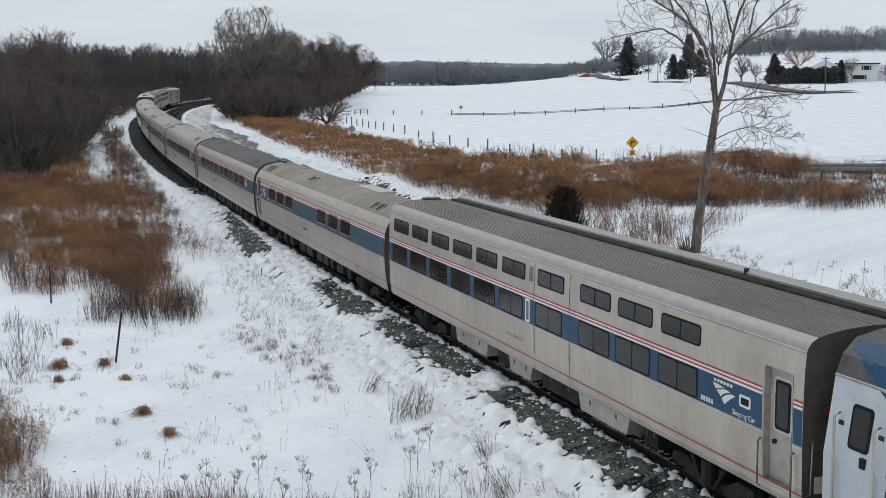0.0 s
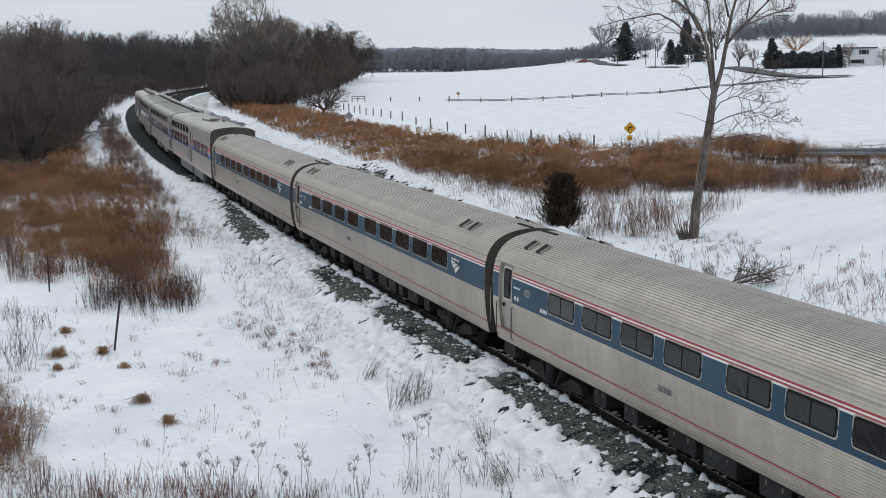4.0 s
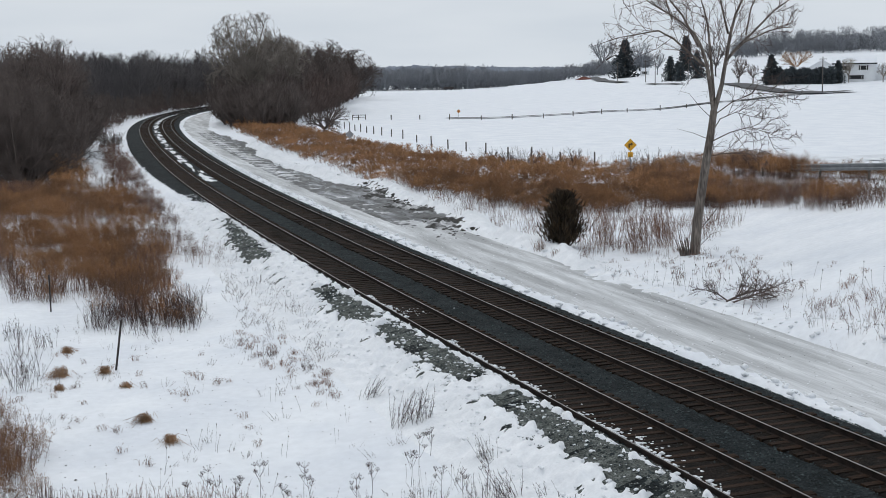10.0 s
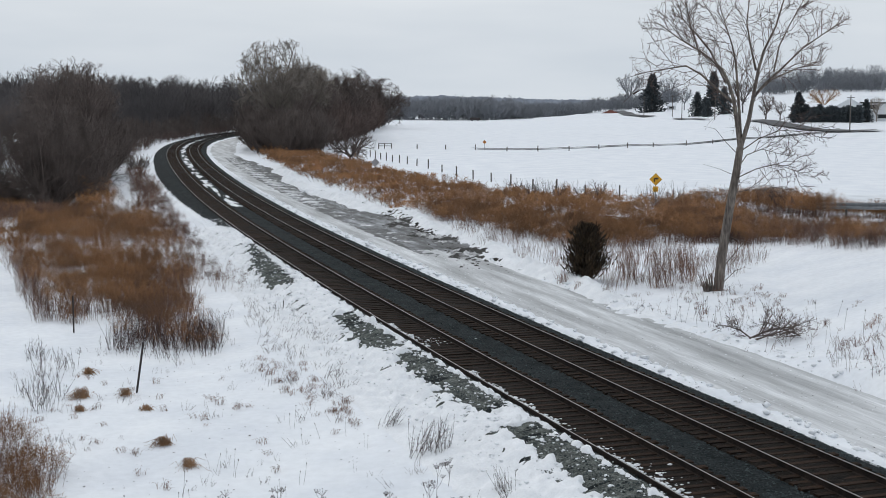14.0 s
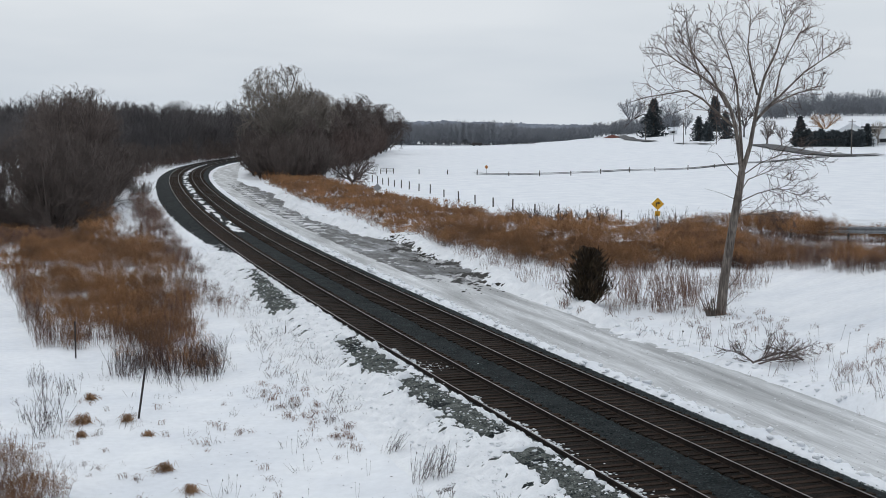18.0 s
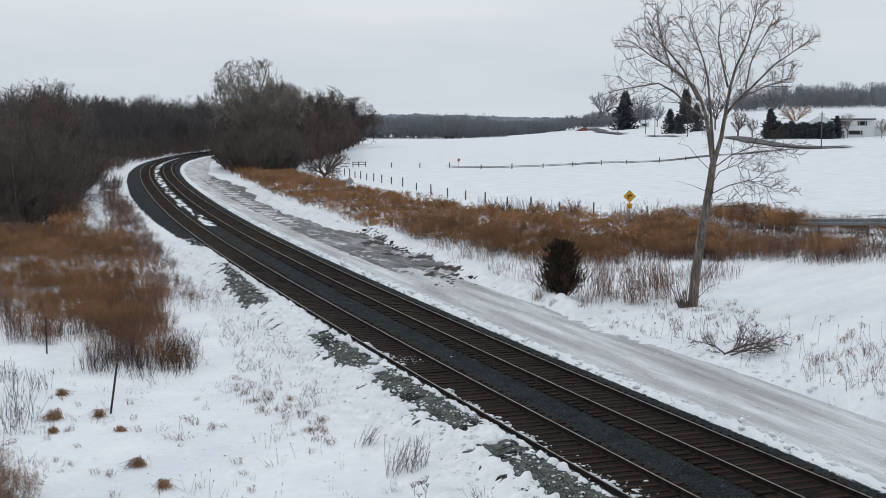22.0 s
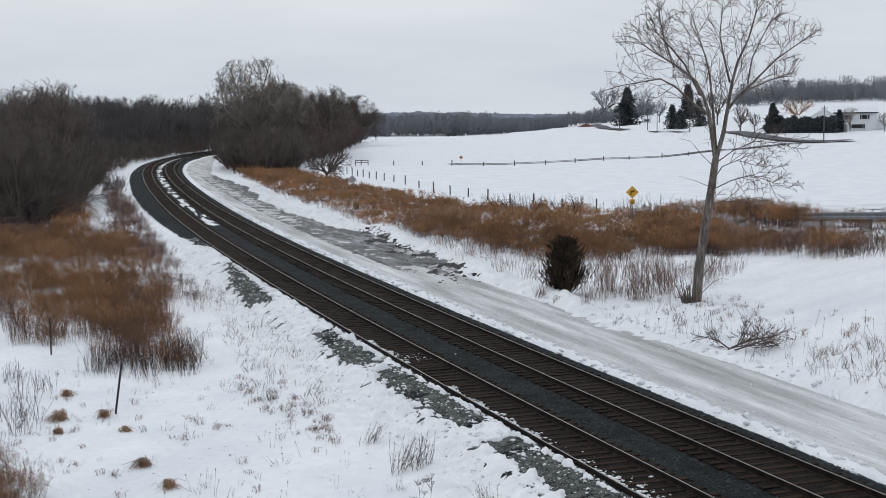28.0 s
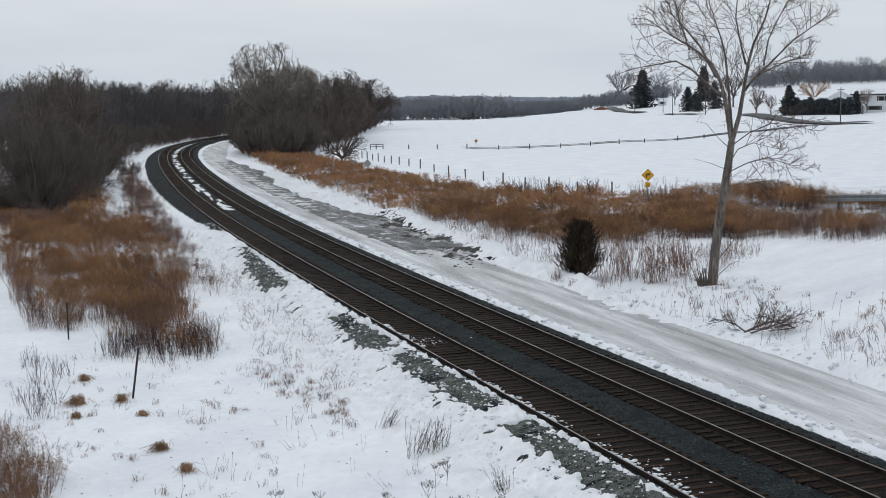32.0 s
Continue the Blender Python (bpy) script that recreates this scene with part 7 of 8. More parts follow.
# the big wood beyond the curve
outer = [(-230, 345), (-150, 338), (-100, 332), (-74, 335), (-70, 370), (-66, 420), (-45, 440), (-30, 470), (-60, 520), (-230, 460)]
plant("woodland", "bare grey deciduous wood beyond the curve", "woodland", WOOD_TREES, scatter(outer, 115, 61), TWIG_FAR, (13.5, 18), (0.9, 1.1), 62)
deep = [(-260, 352), (-100, 345), (-74, 345), (-68, 400), (-62, 440), (-20, 452), (-20, 520), (-260, 430)]
plant("woodland", "grey depth of the wood beyond the curve", "woodland", WOOD_FAR, scatter(deep, 400, 67), TWIG_FAR, (12.5, 17.5), (0.9, 1.1), 68)
edge_strip = [(-230, 342), (-150, 335), (-100, 329), (-73, 331), (-70, 360), (-66, 420), (-76, 420), (-84, 350), (-230, 365)]
plant("woodland_thicket", "dark undergrowth along the wood's edge", "thicket", THICKET, scatter(edge_strip, 310, 63), TWIG_FAR, (4.5, 8.0), (0.9, 1.4), 64)
behind = [(-60, 440), (-20, 450), (-20, 520), (-60, 520)]
plant("woodland_thicket", "dark undergrowth where the line vanishes", "thicket", THICKET_FAR, scatter(behind, 150, 65), TWIG_FAR, (6, 9.0), (0.9, 1.3), 66)

gap_wood = [(-100, 425), (-64, 425), (-62, 455), (-48, 480), (-60, 560), (-115, 540)]
plant("woodland", "grey trees where the line goes into the wood", "woodland", WOOD_FAR, scatter(gap_wood, 150, 45), TWIG_FAR, (11, 15), (0.9, 1.1), 46)
# the wood comes down to the line on the outside of the curve


def beside_line(n, seed, s0, s1, near, depth):
    """n places along the outside of the curve: near gives the closest offset at each s."""
    rnd = random.Random(seed)
    out = []
    for k in range(n):
        s = rnd.uniform(s0, s1)
        o = -(float(np.interp(s, [185, 230, 290, 320, 430], near)) + depth * rnd.random() ** 1.3)
        x, y, _ = on_line(s, o)
        out.append((float(x), float(y)))
    return out


plant("woodland_thicket", "dark tangled thicket close beside the line", "thicket", THICKET, beside_line(190, 103, 200, 430, [9.5, 8.5, 7.5, 6.0, 5.5], 16), TWIG, (3.0, 6.0), (0.9, 1.3), 104)
plant("woodland", "dark bare trees close beside the line", "woodland", WOOD_TREES, beside_line(60, 105, 215, 430, [16, 14, 11, 9, 8], 25), TWIG_FAR, (10.5, 14.5), (0.9, 1.1), 106)
plant_brush("line_brush", "brown brush at the foot of the wood", BRUSH_FAR, beside_line(120, 107, 185, 400, [8.0, 6.5, 5.0, 4.2, 4.0], 4), (1.0, 1.5), (0.9, 1.3), 108, spray_mat=TWIG_RED)
# the spreading bush in the meadow on the near side, with young trees round it
big = thing("spreading_bush", "large dark many-stemmed bare bush at the meadow's edge", "bush", at=pose(-36.3, 124, gz(-36.3, 124) - 0.1))
rnd = random.Random(77)
stems = []
for i in range(40):
    a, r = rnd.random() * math.tau, rnd.uniform(0.1, 1.2)
    c, s = math.cos(a), math.sin(a)
    low = i % 2 == 0
    R, hh = (rnd.uniform(3.0, 5.4), rnd.uniform(0.5, 3.2)) if low else (rnd.uniform(0.8, 4.4), rnd.uniform(5.0, 8.2))
    stems.append(([(c * r, s * r, 0), (c * (r + R * 0.35), s * (r + R * 0.35), hh * (0.6 if low else 0.4)), (c * (r + R * 0.75), s * (r + R * 0.75), hh * 0.85), (c * (r + R), s * (r + R), hh)], 0.09, 0.02))
V, F = branch_system(76, stems, [(0, 0.1, 10, 0.5)], sides=(5, 3), up=0.1)
part("trunk", mesh_tris("trunk", V, F, TWIG), None, big)
V, F = branch_system(78, stems, [(14, 0.36, 48, 0.08), (8, 0.5, 46, 0.10), (8, 0.6, 46, 0.10)], twig_r=0.009, sides=(4, 3, 3, 3), up=0.06, coarse=True, spikes=True, with_trunk=False)
part("branch_crown", mesh_tris("branch_crown", V, F, TWIG), None, big)
bush_left = copy_thing(big, pose(-43.2, 127.5, gz(-43.2, 127.5) - 0.3, 0, 0, 130))
bush_left["label"] = "dark many-stemmed bare bush beside a larger one"
left_wood = [(-41.5, 138), (-36.5, 136), (-46, 186), (-55, 190), (-49, 165)]
plant("young_wood", "dark young trees behind the meadow bush", "woodland", WOOD_TREES, scatter(left_wood, 34, 71), TWIG, (10.5, 14.5), (0.9, 1.1), 72)
plant("young_thicket", "dark thicket behind the meadow bush", "thicket", THICKET, scatter([(-40.5, 133), (-34.5, 137), (-46, 188), (-54.5, 188)], 70, 73), TWIG, (4.0, 8.0), (1.0, 1.3), 74)
V, F = weeds(80, 150, 1.6, 2.2, 0.022, 12, 0.35, 0.0)
small_bush = tagged(new("dark_bush", mesh_tris("dark_bush", V, F, TWIG)), "low dark bush at the edge of the snowbank", "bush")
small_bush.matrix_basis = pose(-42.4, 187.5, gz(-42.4, 187.5) - 0.1)

plant_brush("bush_brush", "russet brush beside the meadow bush", BRUSH_FAR, scatter([(-31, 113), (-28.6, 112.6), (-29, 119), (-33.6, 134), (-42, 166), (-45, 168), (-38, 140)], 80, 97), (0.9, 1.2), (1.0, 1.4), 98)
plant_brush("meadow_brush", "low russet brush under the bush", BRUSH_FAR, scatter([(-42, 112), (-35.5, 104.5), (-31.5, 106), (-29, 112), (-31, 114), (-40, 118)], 150, 99), (0.8, 1.1), (0.6, 0.95), 100, spray_mat=STALK_RED)
plant_brush("meadow_brush", "russet brush beside the thicket", BRUSH_FAR, scatter([(-46, 134), (-41, 116), (-34.5, 99.5), (-30, 88), (-27.5, 88), (-31, 99), (-33.5, 110), (-37, 120), (-43, 134)], 130, 137), (0.8, 1.1), (0.55, 0.9), 138)
plant("fence_shrubs", "pale twiggy shrubs along the field fence", "shrubs", STALK_CLUMPS, scatter([(6.5, 132.5), (12, 128.5), (19.5, 122), (25, 114), (26, 116), (20, 124.5), (13, 131), (7, 136)], 34, 101), TWIG, (1.2, 1.8), (0.7, 0.9), 102)
plant("sumac_shrubs", "bare forked shrubs along the field fence", "shrubs", SUMAC, scatter([(5.5, 126), (10, 121), (14.5, 118.5), (15.5, 121), (11, 126), (6.5, 131)], 11, 123), TWIG_RED, (1.6, 2.2), (0.9, 1.1), 124)
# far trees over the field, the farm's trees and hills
plant("far_woodland", "distant haze-tinted treeline beyond the field", "woodland", THICKET_FAR, scatter([(-60, 690), (30, 690), (50, 740), (-60, 745)], 330, 81), TWIG_HAZE, (8, 12), (1.0, 1.2), 82)
plant("far_woodland", "low distant haze-tinted treeline beyond the far road", "woodland", THICKET_FAR, scatter([(30, 700), (90, 780), (150, 830), (150, 860), (30, 760)], 330, 83), TWIG_HAZE, (5.5, 9), (1.0, 1.2), 84)
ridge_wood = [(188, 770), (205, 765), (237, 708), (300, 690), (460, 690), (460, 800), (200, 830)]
plant("far_woodland", "haze-tinted wood on the ridge behind the farm", "woodland", WOOD_FAR, scatter(ridge_wood, 360, 85), TWIG_HAZE, (7.0, 15), (0.9, 1.1), 86)
plant("far_woodland", "haze-tinted undergrowth on the ridge", "woodland", THICKET_FAR, scatter(ridge_wood, 650, 87), TWIG_HAZE, (6, 10), (0.9, 1.1), 88)
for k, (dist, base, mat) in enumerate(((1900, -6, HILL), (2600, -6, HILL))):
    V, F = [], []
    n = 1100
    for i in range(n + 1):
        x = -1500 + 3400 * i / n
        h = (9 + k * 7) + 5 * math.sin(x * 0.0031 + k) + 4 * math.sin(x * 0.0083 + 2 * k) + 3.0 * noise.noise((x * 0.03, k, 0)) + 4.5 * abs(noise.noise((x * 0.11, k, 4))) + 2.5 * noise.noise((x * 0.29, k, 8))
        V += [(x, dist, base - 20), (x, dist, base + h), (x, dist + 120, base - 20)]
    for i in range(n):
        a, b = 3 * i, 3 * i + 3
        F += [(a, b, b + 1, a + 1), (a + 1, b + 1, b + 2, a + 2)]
    tagged(new("backdrop", mesh_from("backdrop", V, F, mat)), "far wooded hills painted in blue-grey haze", "hills", kind="structure")

# ---- fences, signs, road and farm ----
def post_line(name, label, spots, h, r, mat, rail=None):
    f = thing(name, label, "fence")
    for i, (x, y) in enumerate(spots):
        z = gz(x, y)
        part("post", bm_cyl((x, y, z - 0.1), (x + 0.03 * math.sin(i * 7), y, z + h * (0.92 + 0.12 * math.sin(i * 3.7))), r, 7), mat, f)
    return f


field_posts = [(17.9, 129.8), (14.8, 132.4), (12.4, 137.7), (10.2, 141.4), (8.1, 146.0), (6.2, 152.4), (4.3, 159.2), (2.4, 166.2), (0.6, 173.4), (-1.25, 180.8), (-2.9, 187.6), (-4.4, 193.0), (-5.7, 198.2),
               (-6.9, 203.0), (-8.0, 207.6), (-9.05, 211.6), (-10.1, 216.0), (-11.2, 221)]
post_line("field_fence", "weathered wooden fence posts across the snowy field", field_posts, 1.25, 0.085, WOOD_POST)
lane_posts = [(-3.8, 247), (1.5, 246), (7.0, 246), (12.9, 246.5), (18.8, 248.5), (24.8, 250), (30.8, 253), (36.7, 256), (42.6, 262), (51.2, 273), (58.3, 281), (66, 290)]
post_line("lane_fence", "small dark posts along the far lane", lane_posts, 1.0, 0.10, WOOD_POST)
gate = thing("field_gate", "dark timber rail gate at the field's corner", "gate")
for x in (-11.1, -10.0, -8.7):
    part("post", bm_cyl((x, 250.5, gz(x, 250.5) - 0.1), (x, 250.5, gz(x, 250.5) + 1.0), 0.09, 7), WOOD_POST, gate)
for z in (0.45, 0.85):
    part("rail", bm_box(-11.1, -8.7, 250.4, 250.47, gz(-10, 250.5) + z, gz(-10, 250.5) + z + 0.12, 0.01), WOOD_POST, gate)


def road_strip(name, label, pts, width, mat, lift=0.05, over_ground=True, n=8):
    """A road sheet along plan points, laid on the land."""
    P = []
    for a, b in zip(pts[:-1], pts[1:]):
        for k in range(n):
            P.append(tuple(a[i] + (b[i] - a[i]) * k / n for i in range(len(a))))
    P.append(tuple(pts[-1]))
    Q = np.array([p[:2] for p in P])
    T = np.gradient(Q, axis=0)
    T /= np.linalg.norm(T, axis=1, keepdims=True)
    N = np.stack([T[:, 1], -T[:, 0]], 1)
    V = []
    for i, p in enumerate(P):
        for k in (-1, -0.5, 0, 0.5, 1):
            x, y = Q[i] + N[i] * k * width / 2
            V.append((x, y, (gz(x, y) if over_ground else p[2]) + lift))
    F = [(i * 5 + j, i * 5 + j + 1, i * 5 + j + 6, i * 5 + j + 5) for i in range(len(P) - 1) for j in range(4)]
    return tagged(new(name, mesh_from(name, V, F, mat, True)), label, "road", kind="structure")


road_strip("road", "snow-dusted asphalt road coming down from the bridge", [tuple(p) for p in ROAD[:11]], 6.4, ROAD_SNOW, -0.02, False)
road_strip("far_lane", "dark farm lane across the snowy field", [(7, 250.5), (20, 259), (32, 261), (44, 270), (60, 290), (69, 303), (87, 325), (101, 330)], 2.6, ASPHALT, 0.20)
for stretch, wide in (([(104, 763), (93.3, 643), (89.5, 562)], 6.0), ([(91.8, 514), (95.4, 470)], 3.0), ([(103.6, 434), (102, 399), (98, 348), (100.3, 327), (109, 328)], 6.0)):
    road_strip("farm_road", "bare asphalt stretch of the snowy farm road", stretch, wide, ASPHALT, 0.35)

rail_thing = thing("guard_rail", "galvanised steel guard rail along the road bank", "guard rail")
rail_pts = [(31.5, 48), (29.8, 60), (28.2, 72), (26.6, 86), (25.5, 96)]
beam, prof = [], [(0.0, 0.28), (0.05, 0.33), (0.05, 0.42), (0.0, 0.47), (0.0, 0.53), (0.05, 0.58), (0.05, 0.67), (0.0, 0.72)]
path = [tuple(a[i] + (b[i] - a[i]) * k / 4 for i in range(2)) for a, b in zip(rail_pts[:-1], rail_pts[1:]) for k in range(4)] + [rail_pts[-1]]
heights = []
for x, y in path:
    r, rz = road_near(np.array([x]), np.array([y]))
    heights.append(float(rz[0]) + 0.02 + float(np.interp(y, [60, 96], [0.30, 0.18])))
V = [(x - o, y, z + h) for (x, y), z in zip(path, heights) for o, h in prof]
m = len(prof)
F = [(i * m + j, i * m + j + 1, (i + 1) * m + j + 1, (i + 1) * m + j) for i in range(len(path) - 1) for j in range(m - 1)]
bm_obj = part("beam", mesh_from("beam", V, F, GALV), None, rail_thing)
sol = bm_obj.modifiers.new("thickness", "SOLIDIFY")
sol.thickness = 0.012
for (x, y), z in list(zip(path, heights))[::2]:
    part("post", bm_box(x + 0.02, x + 0.14, y - 0.07, y + 0.07, gz(x, y) - 0.1, z + 0.68, 0.008), WOOD_POST, rail_thing)


def diamond(name, label, x, y, zc, side, face_mat, post_h, arrow=False, plate=False, turn=0.0):
    t = thing(name, label, "road sign", at=pose(x, y, gz(x, y) - 0.1, 0, 0, turn))
    base = gz(x, y) - 0.1
    z = zc - base
    part("post", bm_box(-0.03, 0.03, 0.02, 0.07, 0, z + 0.35, 0.004), GALV, t)
    h = side / math.sqrt(2)
    bm = bmesh.new()
    ring = [(h, 0), (0, h), (-h, 0), (0, -h)]
    f = [bm.verts.new((a, -0.004, z + b)) for a, b in ring]
    g = [bm.verts.new((a, 0.0, z + b)) for a, b in ring]
    bm.faces.new(f[::-1])
    bm.faces.new(g)
    for i in range(4):
        bm.faces.new((f[i], f[(i + 1) % 4], g[(i + 1) % 4], g[i]))
    bmesh.ops.recalc_face_normals(bm, faces=bm.faces)
    p = part("sign_face", bm, face_mat, t)
    if arrow:
        bd = bmesh.new()
        for i in range(4):
            (ax, az), (bx, bz) = ring[i], ring[(i + 1) % 4]
            q = [(ax * 0.95, az * 0.95), (bx * 0.95, bz * 0.95), (bx * 0.91, bz * 0.91), (ax * 0.91, az * 0.91)]
            bd.faces.new([bd.verts.new((a, -0.010, z + b)) for a, b in q])
        part("border", bd, INK, p)
        ar = bmesh.new()
        w = 0.055
        for q in ([(-0.17, -0.24), (-0.17 + 2 * w, -0.24), (-0.17 + 2 * w, 0.02), (-0.17, 0.02)], [(-0.17, 0.02), (0.06, 0.02), (0.06, 0.02 + 2 * w), (-0.17, 0.02 + 2 * w)],
                  [(0.06, -0.06), (0.25, 0.02 + w), (0.06, 0.21)]):
            ar.faces.new([ar.verts.new((a, -0.012, z + b)) for a, b in q])
        part("arrow", ar, INK, p)
    if plate:
        s = 0.23
        pl = part("speed_plate", bm_box(-s, s, -0.004, 0.004, z - h - 0.06 - 2 * s, z - h - 0.06, 0.0), face_mat, t)
        curve = bpy.data.curves.new("number", "FONT")
        curve.body, curve.size, curve.align_x = "20", 0.34, "CENTER"
        src = new("number_source", curve)
        me = bpy.data.meshes.new_from_object(src.evaluated_get(bpy.context.evaluated_depsgraph_get()))
        bpy.data.objects.remove(src)
        for v in me.vertices:
            v.co = (v.co.x, -0.012, z - h - 0.06 - 1.6 * s + v.co.y)
        me.materials.clear()
        me.materials.append(INK)
        part("number", me, None, pl)
        bars_bm = bm_box(-0.12, 0.12, -0.012, -0.008, z - h - 0.06 - 1.85 * s, z - h - 0.06 - 1.70 * s, 0.0)
        part("lettering_bar", bars_bm, INK, pl)
    return t


diamond("turn_sign", "yellow diamond turn sign with a black arrow on a post", 19.35, 117.2, 2.16, 0.80, SIGN_YELLOW, 2.4, True, True, -9)
diamond("road_sign_back", "bare grey back of a diamond road sign", -7.85, 167.5, 1.25, 0.76, SIGN_BACK, 2.0, False, False, 3)
diamond("lane_sign", "small weathered diamond sign by the far lane", 8.85, 250.0, 1.35, 0.52, SIGN_ORANGE, 2.0, False, False, -2)

# steel stake and marker in the near meadow
stake = thing("steel_stake", "dark leaning steel fence stake in the snow", "stake", at=pose(-10.25, 44.4, gz(-10.25, 44.4) - 0.1, 0, 8.5, 0))
part("shaft", bm_box(-0.035, 0.035, -0.012, 0.012, 0, 1.86, 0.004), POST_DARK, stake)
part("rib", bm_box(-0.012, 0.012, -0.05, 0.0, 0, 1.84, 0.003), POST_DARK, stake)
marker = tagged(new("marker_stake"), "thin grey marker stake beside the track", "stake")
marker.matrix_basis = pose(-7.15, 60.8, gz(-7.15, 60.8) - 0.05, 0, 3, 0)
part("shaft", bm_cyl((0, 0, 0), (0, 0, 0.52), 0.022, 6), WOOD_POST, marker)
old_post = tagged(new("old_post"), "short dark post in the thicket", "stake")
old_post.matrix_basis = pose(-15.6, 56.2, gz(-15.6, 56.2) - 0.1, 0, 0, 0)
part("shaft", bm_cyl((0, 0, 0), (0, 0, 1.7), 0.035, 6), POST_DARK, old_post)

FARM = -17.0


def gabled(name, label, x, y, w, depth, h, ridge, turn, windows=(), roof_mat=SHINGLE, along=True, category="house", wall=SIDING):
    """A house: walls, a pitched roof, windows with frames and panes on its front."""
    t = thing(name, label, category, at=pose(x, y, gz(x, y) - 0.2, 0, 0, turn))
    bm = bmesh.new()
    a, b = w / 2, depth / 2
    if along:
        ring = [(-b, 0), (b, 0), (b, h), (0, h + ridge), (-b, h)]
        L = [bm.verts.new((-a, p, q)) for p, q in ring]
        R = [bm.verts.new((a, p, q)) for p, q in ring]
    else:
        ring = [(-a, 0), (a, 0), (a, h), (0, h + ridge), (-a, h)]
        L = [bm.verts.new((p, -b, q)) for p, q in ring]
        R = [bm.verts.new((p, b, q)) for p, q in ring]
    bm.faces.new(L)
    bm.faces.new(R[::-1])
    for i in range(5):
        bm.faces.new((L[i], R[i], R[(i + 1) % 5], L[(i + 1) % 5]))
    bmesh.ops.recalc_face_normals(bm, faces=bm.faces)
    part("wall", bm, wall, t)
    for k in (-1, 1):
        rf = bmesh.new()
        if along:
            q = [(-a - 0.4, k * (b + 0.4), h - 0.35 * ridge / b * 0.4), (a + 0.4, k * (b + 0.4), h - 0.35 * ridge / b * 0.4), (a + 0.4, 0, h + ridge + 0.12), (-a - 0.4, 0, h + ridge + 0.12)]
        else:
            q = [(k * (a + 0.4), -b - 0.4, h - 0.3), (k * (a + 0.4), b + 0.4, h - 0.3), (0, b + 0.4, h + ridge + 0.12), (0, -b - 0.4, h + ridge + 0.12)]
        lo = [rf.verts.new(v) for v in q]
        hi = [rf.verts.new((v[0], v[1], v[2] + 0.18)) for v in q]
        rf.faces.new(lo)
        rf.faces.new(hi[::-1])
        for i in range(4):
            rf.faces.new((lo[i], hi[i], hi[(i + 1) % 4], lo[(i + 1) % 4]))
        bmesh.ops.recalc_face_normals(rf, faces=rf.faces)
        part("roof", rf, roof_mat, t)
    for wx, wz, ww, wh in windows:
        fr = part("window", bm_box(wx - ww / 2, wx + ww / 2, -b - 0.06, -b + 0.02, wz, wz + wh, 0.0), WHITE, t)
        part("pane", bm_box(wx - ww / 2 + 0.08, wx + ww / 2 - 0.08, -b - 0.075, -b - 0.062, wz + 0.08, wz + wh - 0.08, 0.0), GLASS, fr)
        for k in (-1, 1):
            part("shutter", bm_box(wx + k * (ww / 2 + 0.28) - 0.22, wx + k * (ww / 2 + 0.28) + 0.22, -b - 0.08, -b - 0.02, wz, wz + wh, 0.0), SHINGLE, fr)
    return t


house = gabled("farm_house", "white two-storey house with dark shutters and snowy roof", 133.0, 398, 12.0, 8.0, 5.6, 1.7, FARM, [(-2.6, 3.6, 1.7, 1.4), (2.6, 3.6, 1.7, 1.4), (0.5, 0.9, 3.4, 1.3)], SNOW)
part("roof_edge", bm_box(-6.5, 6.5, -4.5, -4.3, 5.35, 5.75, 0.0), SHINGLE, house)
part("garage_door", bm_box(-5.6, -3.2, -4.06, -3.98, 0.3, 2.4, 0.0), SHINGLE, house)
gabled("side_wing", "low white house wing with snowy roof", 143.5, 398, 9.0, 7.0, 3.0, 1.5, FARM, [(1.5, 1.0, 3.0, 1.3)], SNOW)
gabled("white_barn", "white gabled barn with a snowy roof", 131.4, 424, 8.6, 9.0, 3.9, 2.4, FARM, [], SNOW, False, "barn")
gabled("low_shed", "low shed with a snow-covered roof", 126.8, 440, 7.2, 6.0, 2.6, 1.6, FARM, [], SNOW, True, "shed", WOOD_POST)
gabled("far_house", "small white pavilion among the farm trees", 122.8, 699, 4.6, 4.0, 2.4, 1.4, -10, [(0.0, 0.9, 1.4, 1.2)], SNOW, True, "pavilion", SIDING)

G_E = "clipped evergreens in the farm hedge"
hedge_rnd = random.Random(9)
for i in range(15):
    f = i / 14
    x, y = float(np.interp(f, [0, 0.3, 1], [110.6, 111.5, 120.9])), float(np.interp(f, [0, 0.3, 1], [412, 396.6, 381.3]))
    h = 4.3 + hedge_rnd.uniform(-0.5, 0.6)
    conifer(900 + i, h, 2.5, 12, 10, SPRUCE, "hedge_evergreen", "dark clipped evergreen in the farm hedge", "evergreen", pose(x, y, gz(x, y) - 0.1), 0.0, 0.40, 0.3, 0.50, G_E, 5)
for i, (x, y, h, w) in enumerate(((108.6, 675, 18.4, 16.0), (103.1, 528, 9.4, 8.8), (104.2, 513.5, 6.4, 6.0), (139.8, 676, 17.0, 11.0), (119.9, 557, 11.0, 11.0), (109.1, 401.4, 8.8, 7.0), (123.9, 384.5, 6.4, 5.4), (112.5, 560, 7.5, 7.0))):
    conifer(940 + i, h, w * 1.12, 13, 20, SPRUCE, "spruce_tree", "dark spruce by the farm", "spruce", pose(x, y, gz(x, y) - 0.1), 0.02, 0.72, -0.30, 0.20, "spruces by the farm", 7)
G_F = "bare trees by the farm"
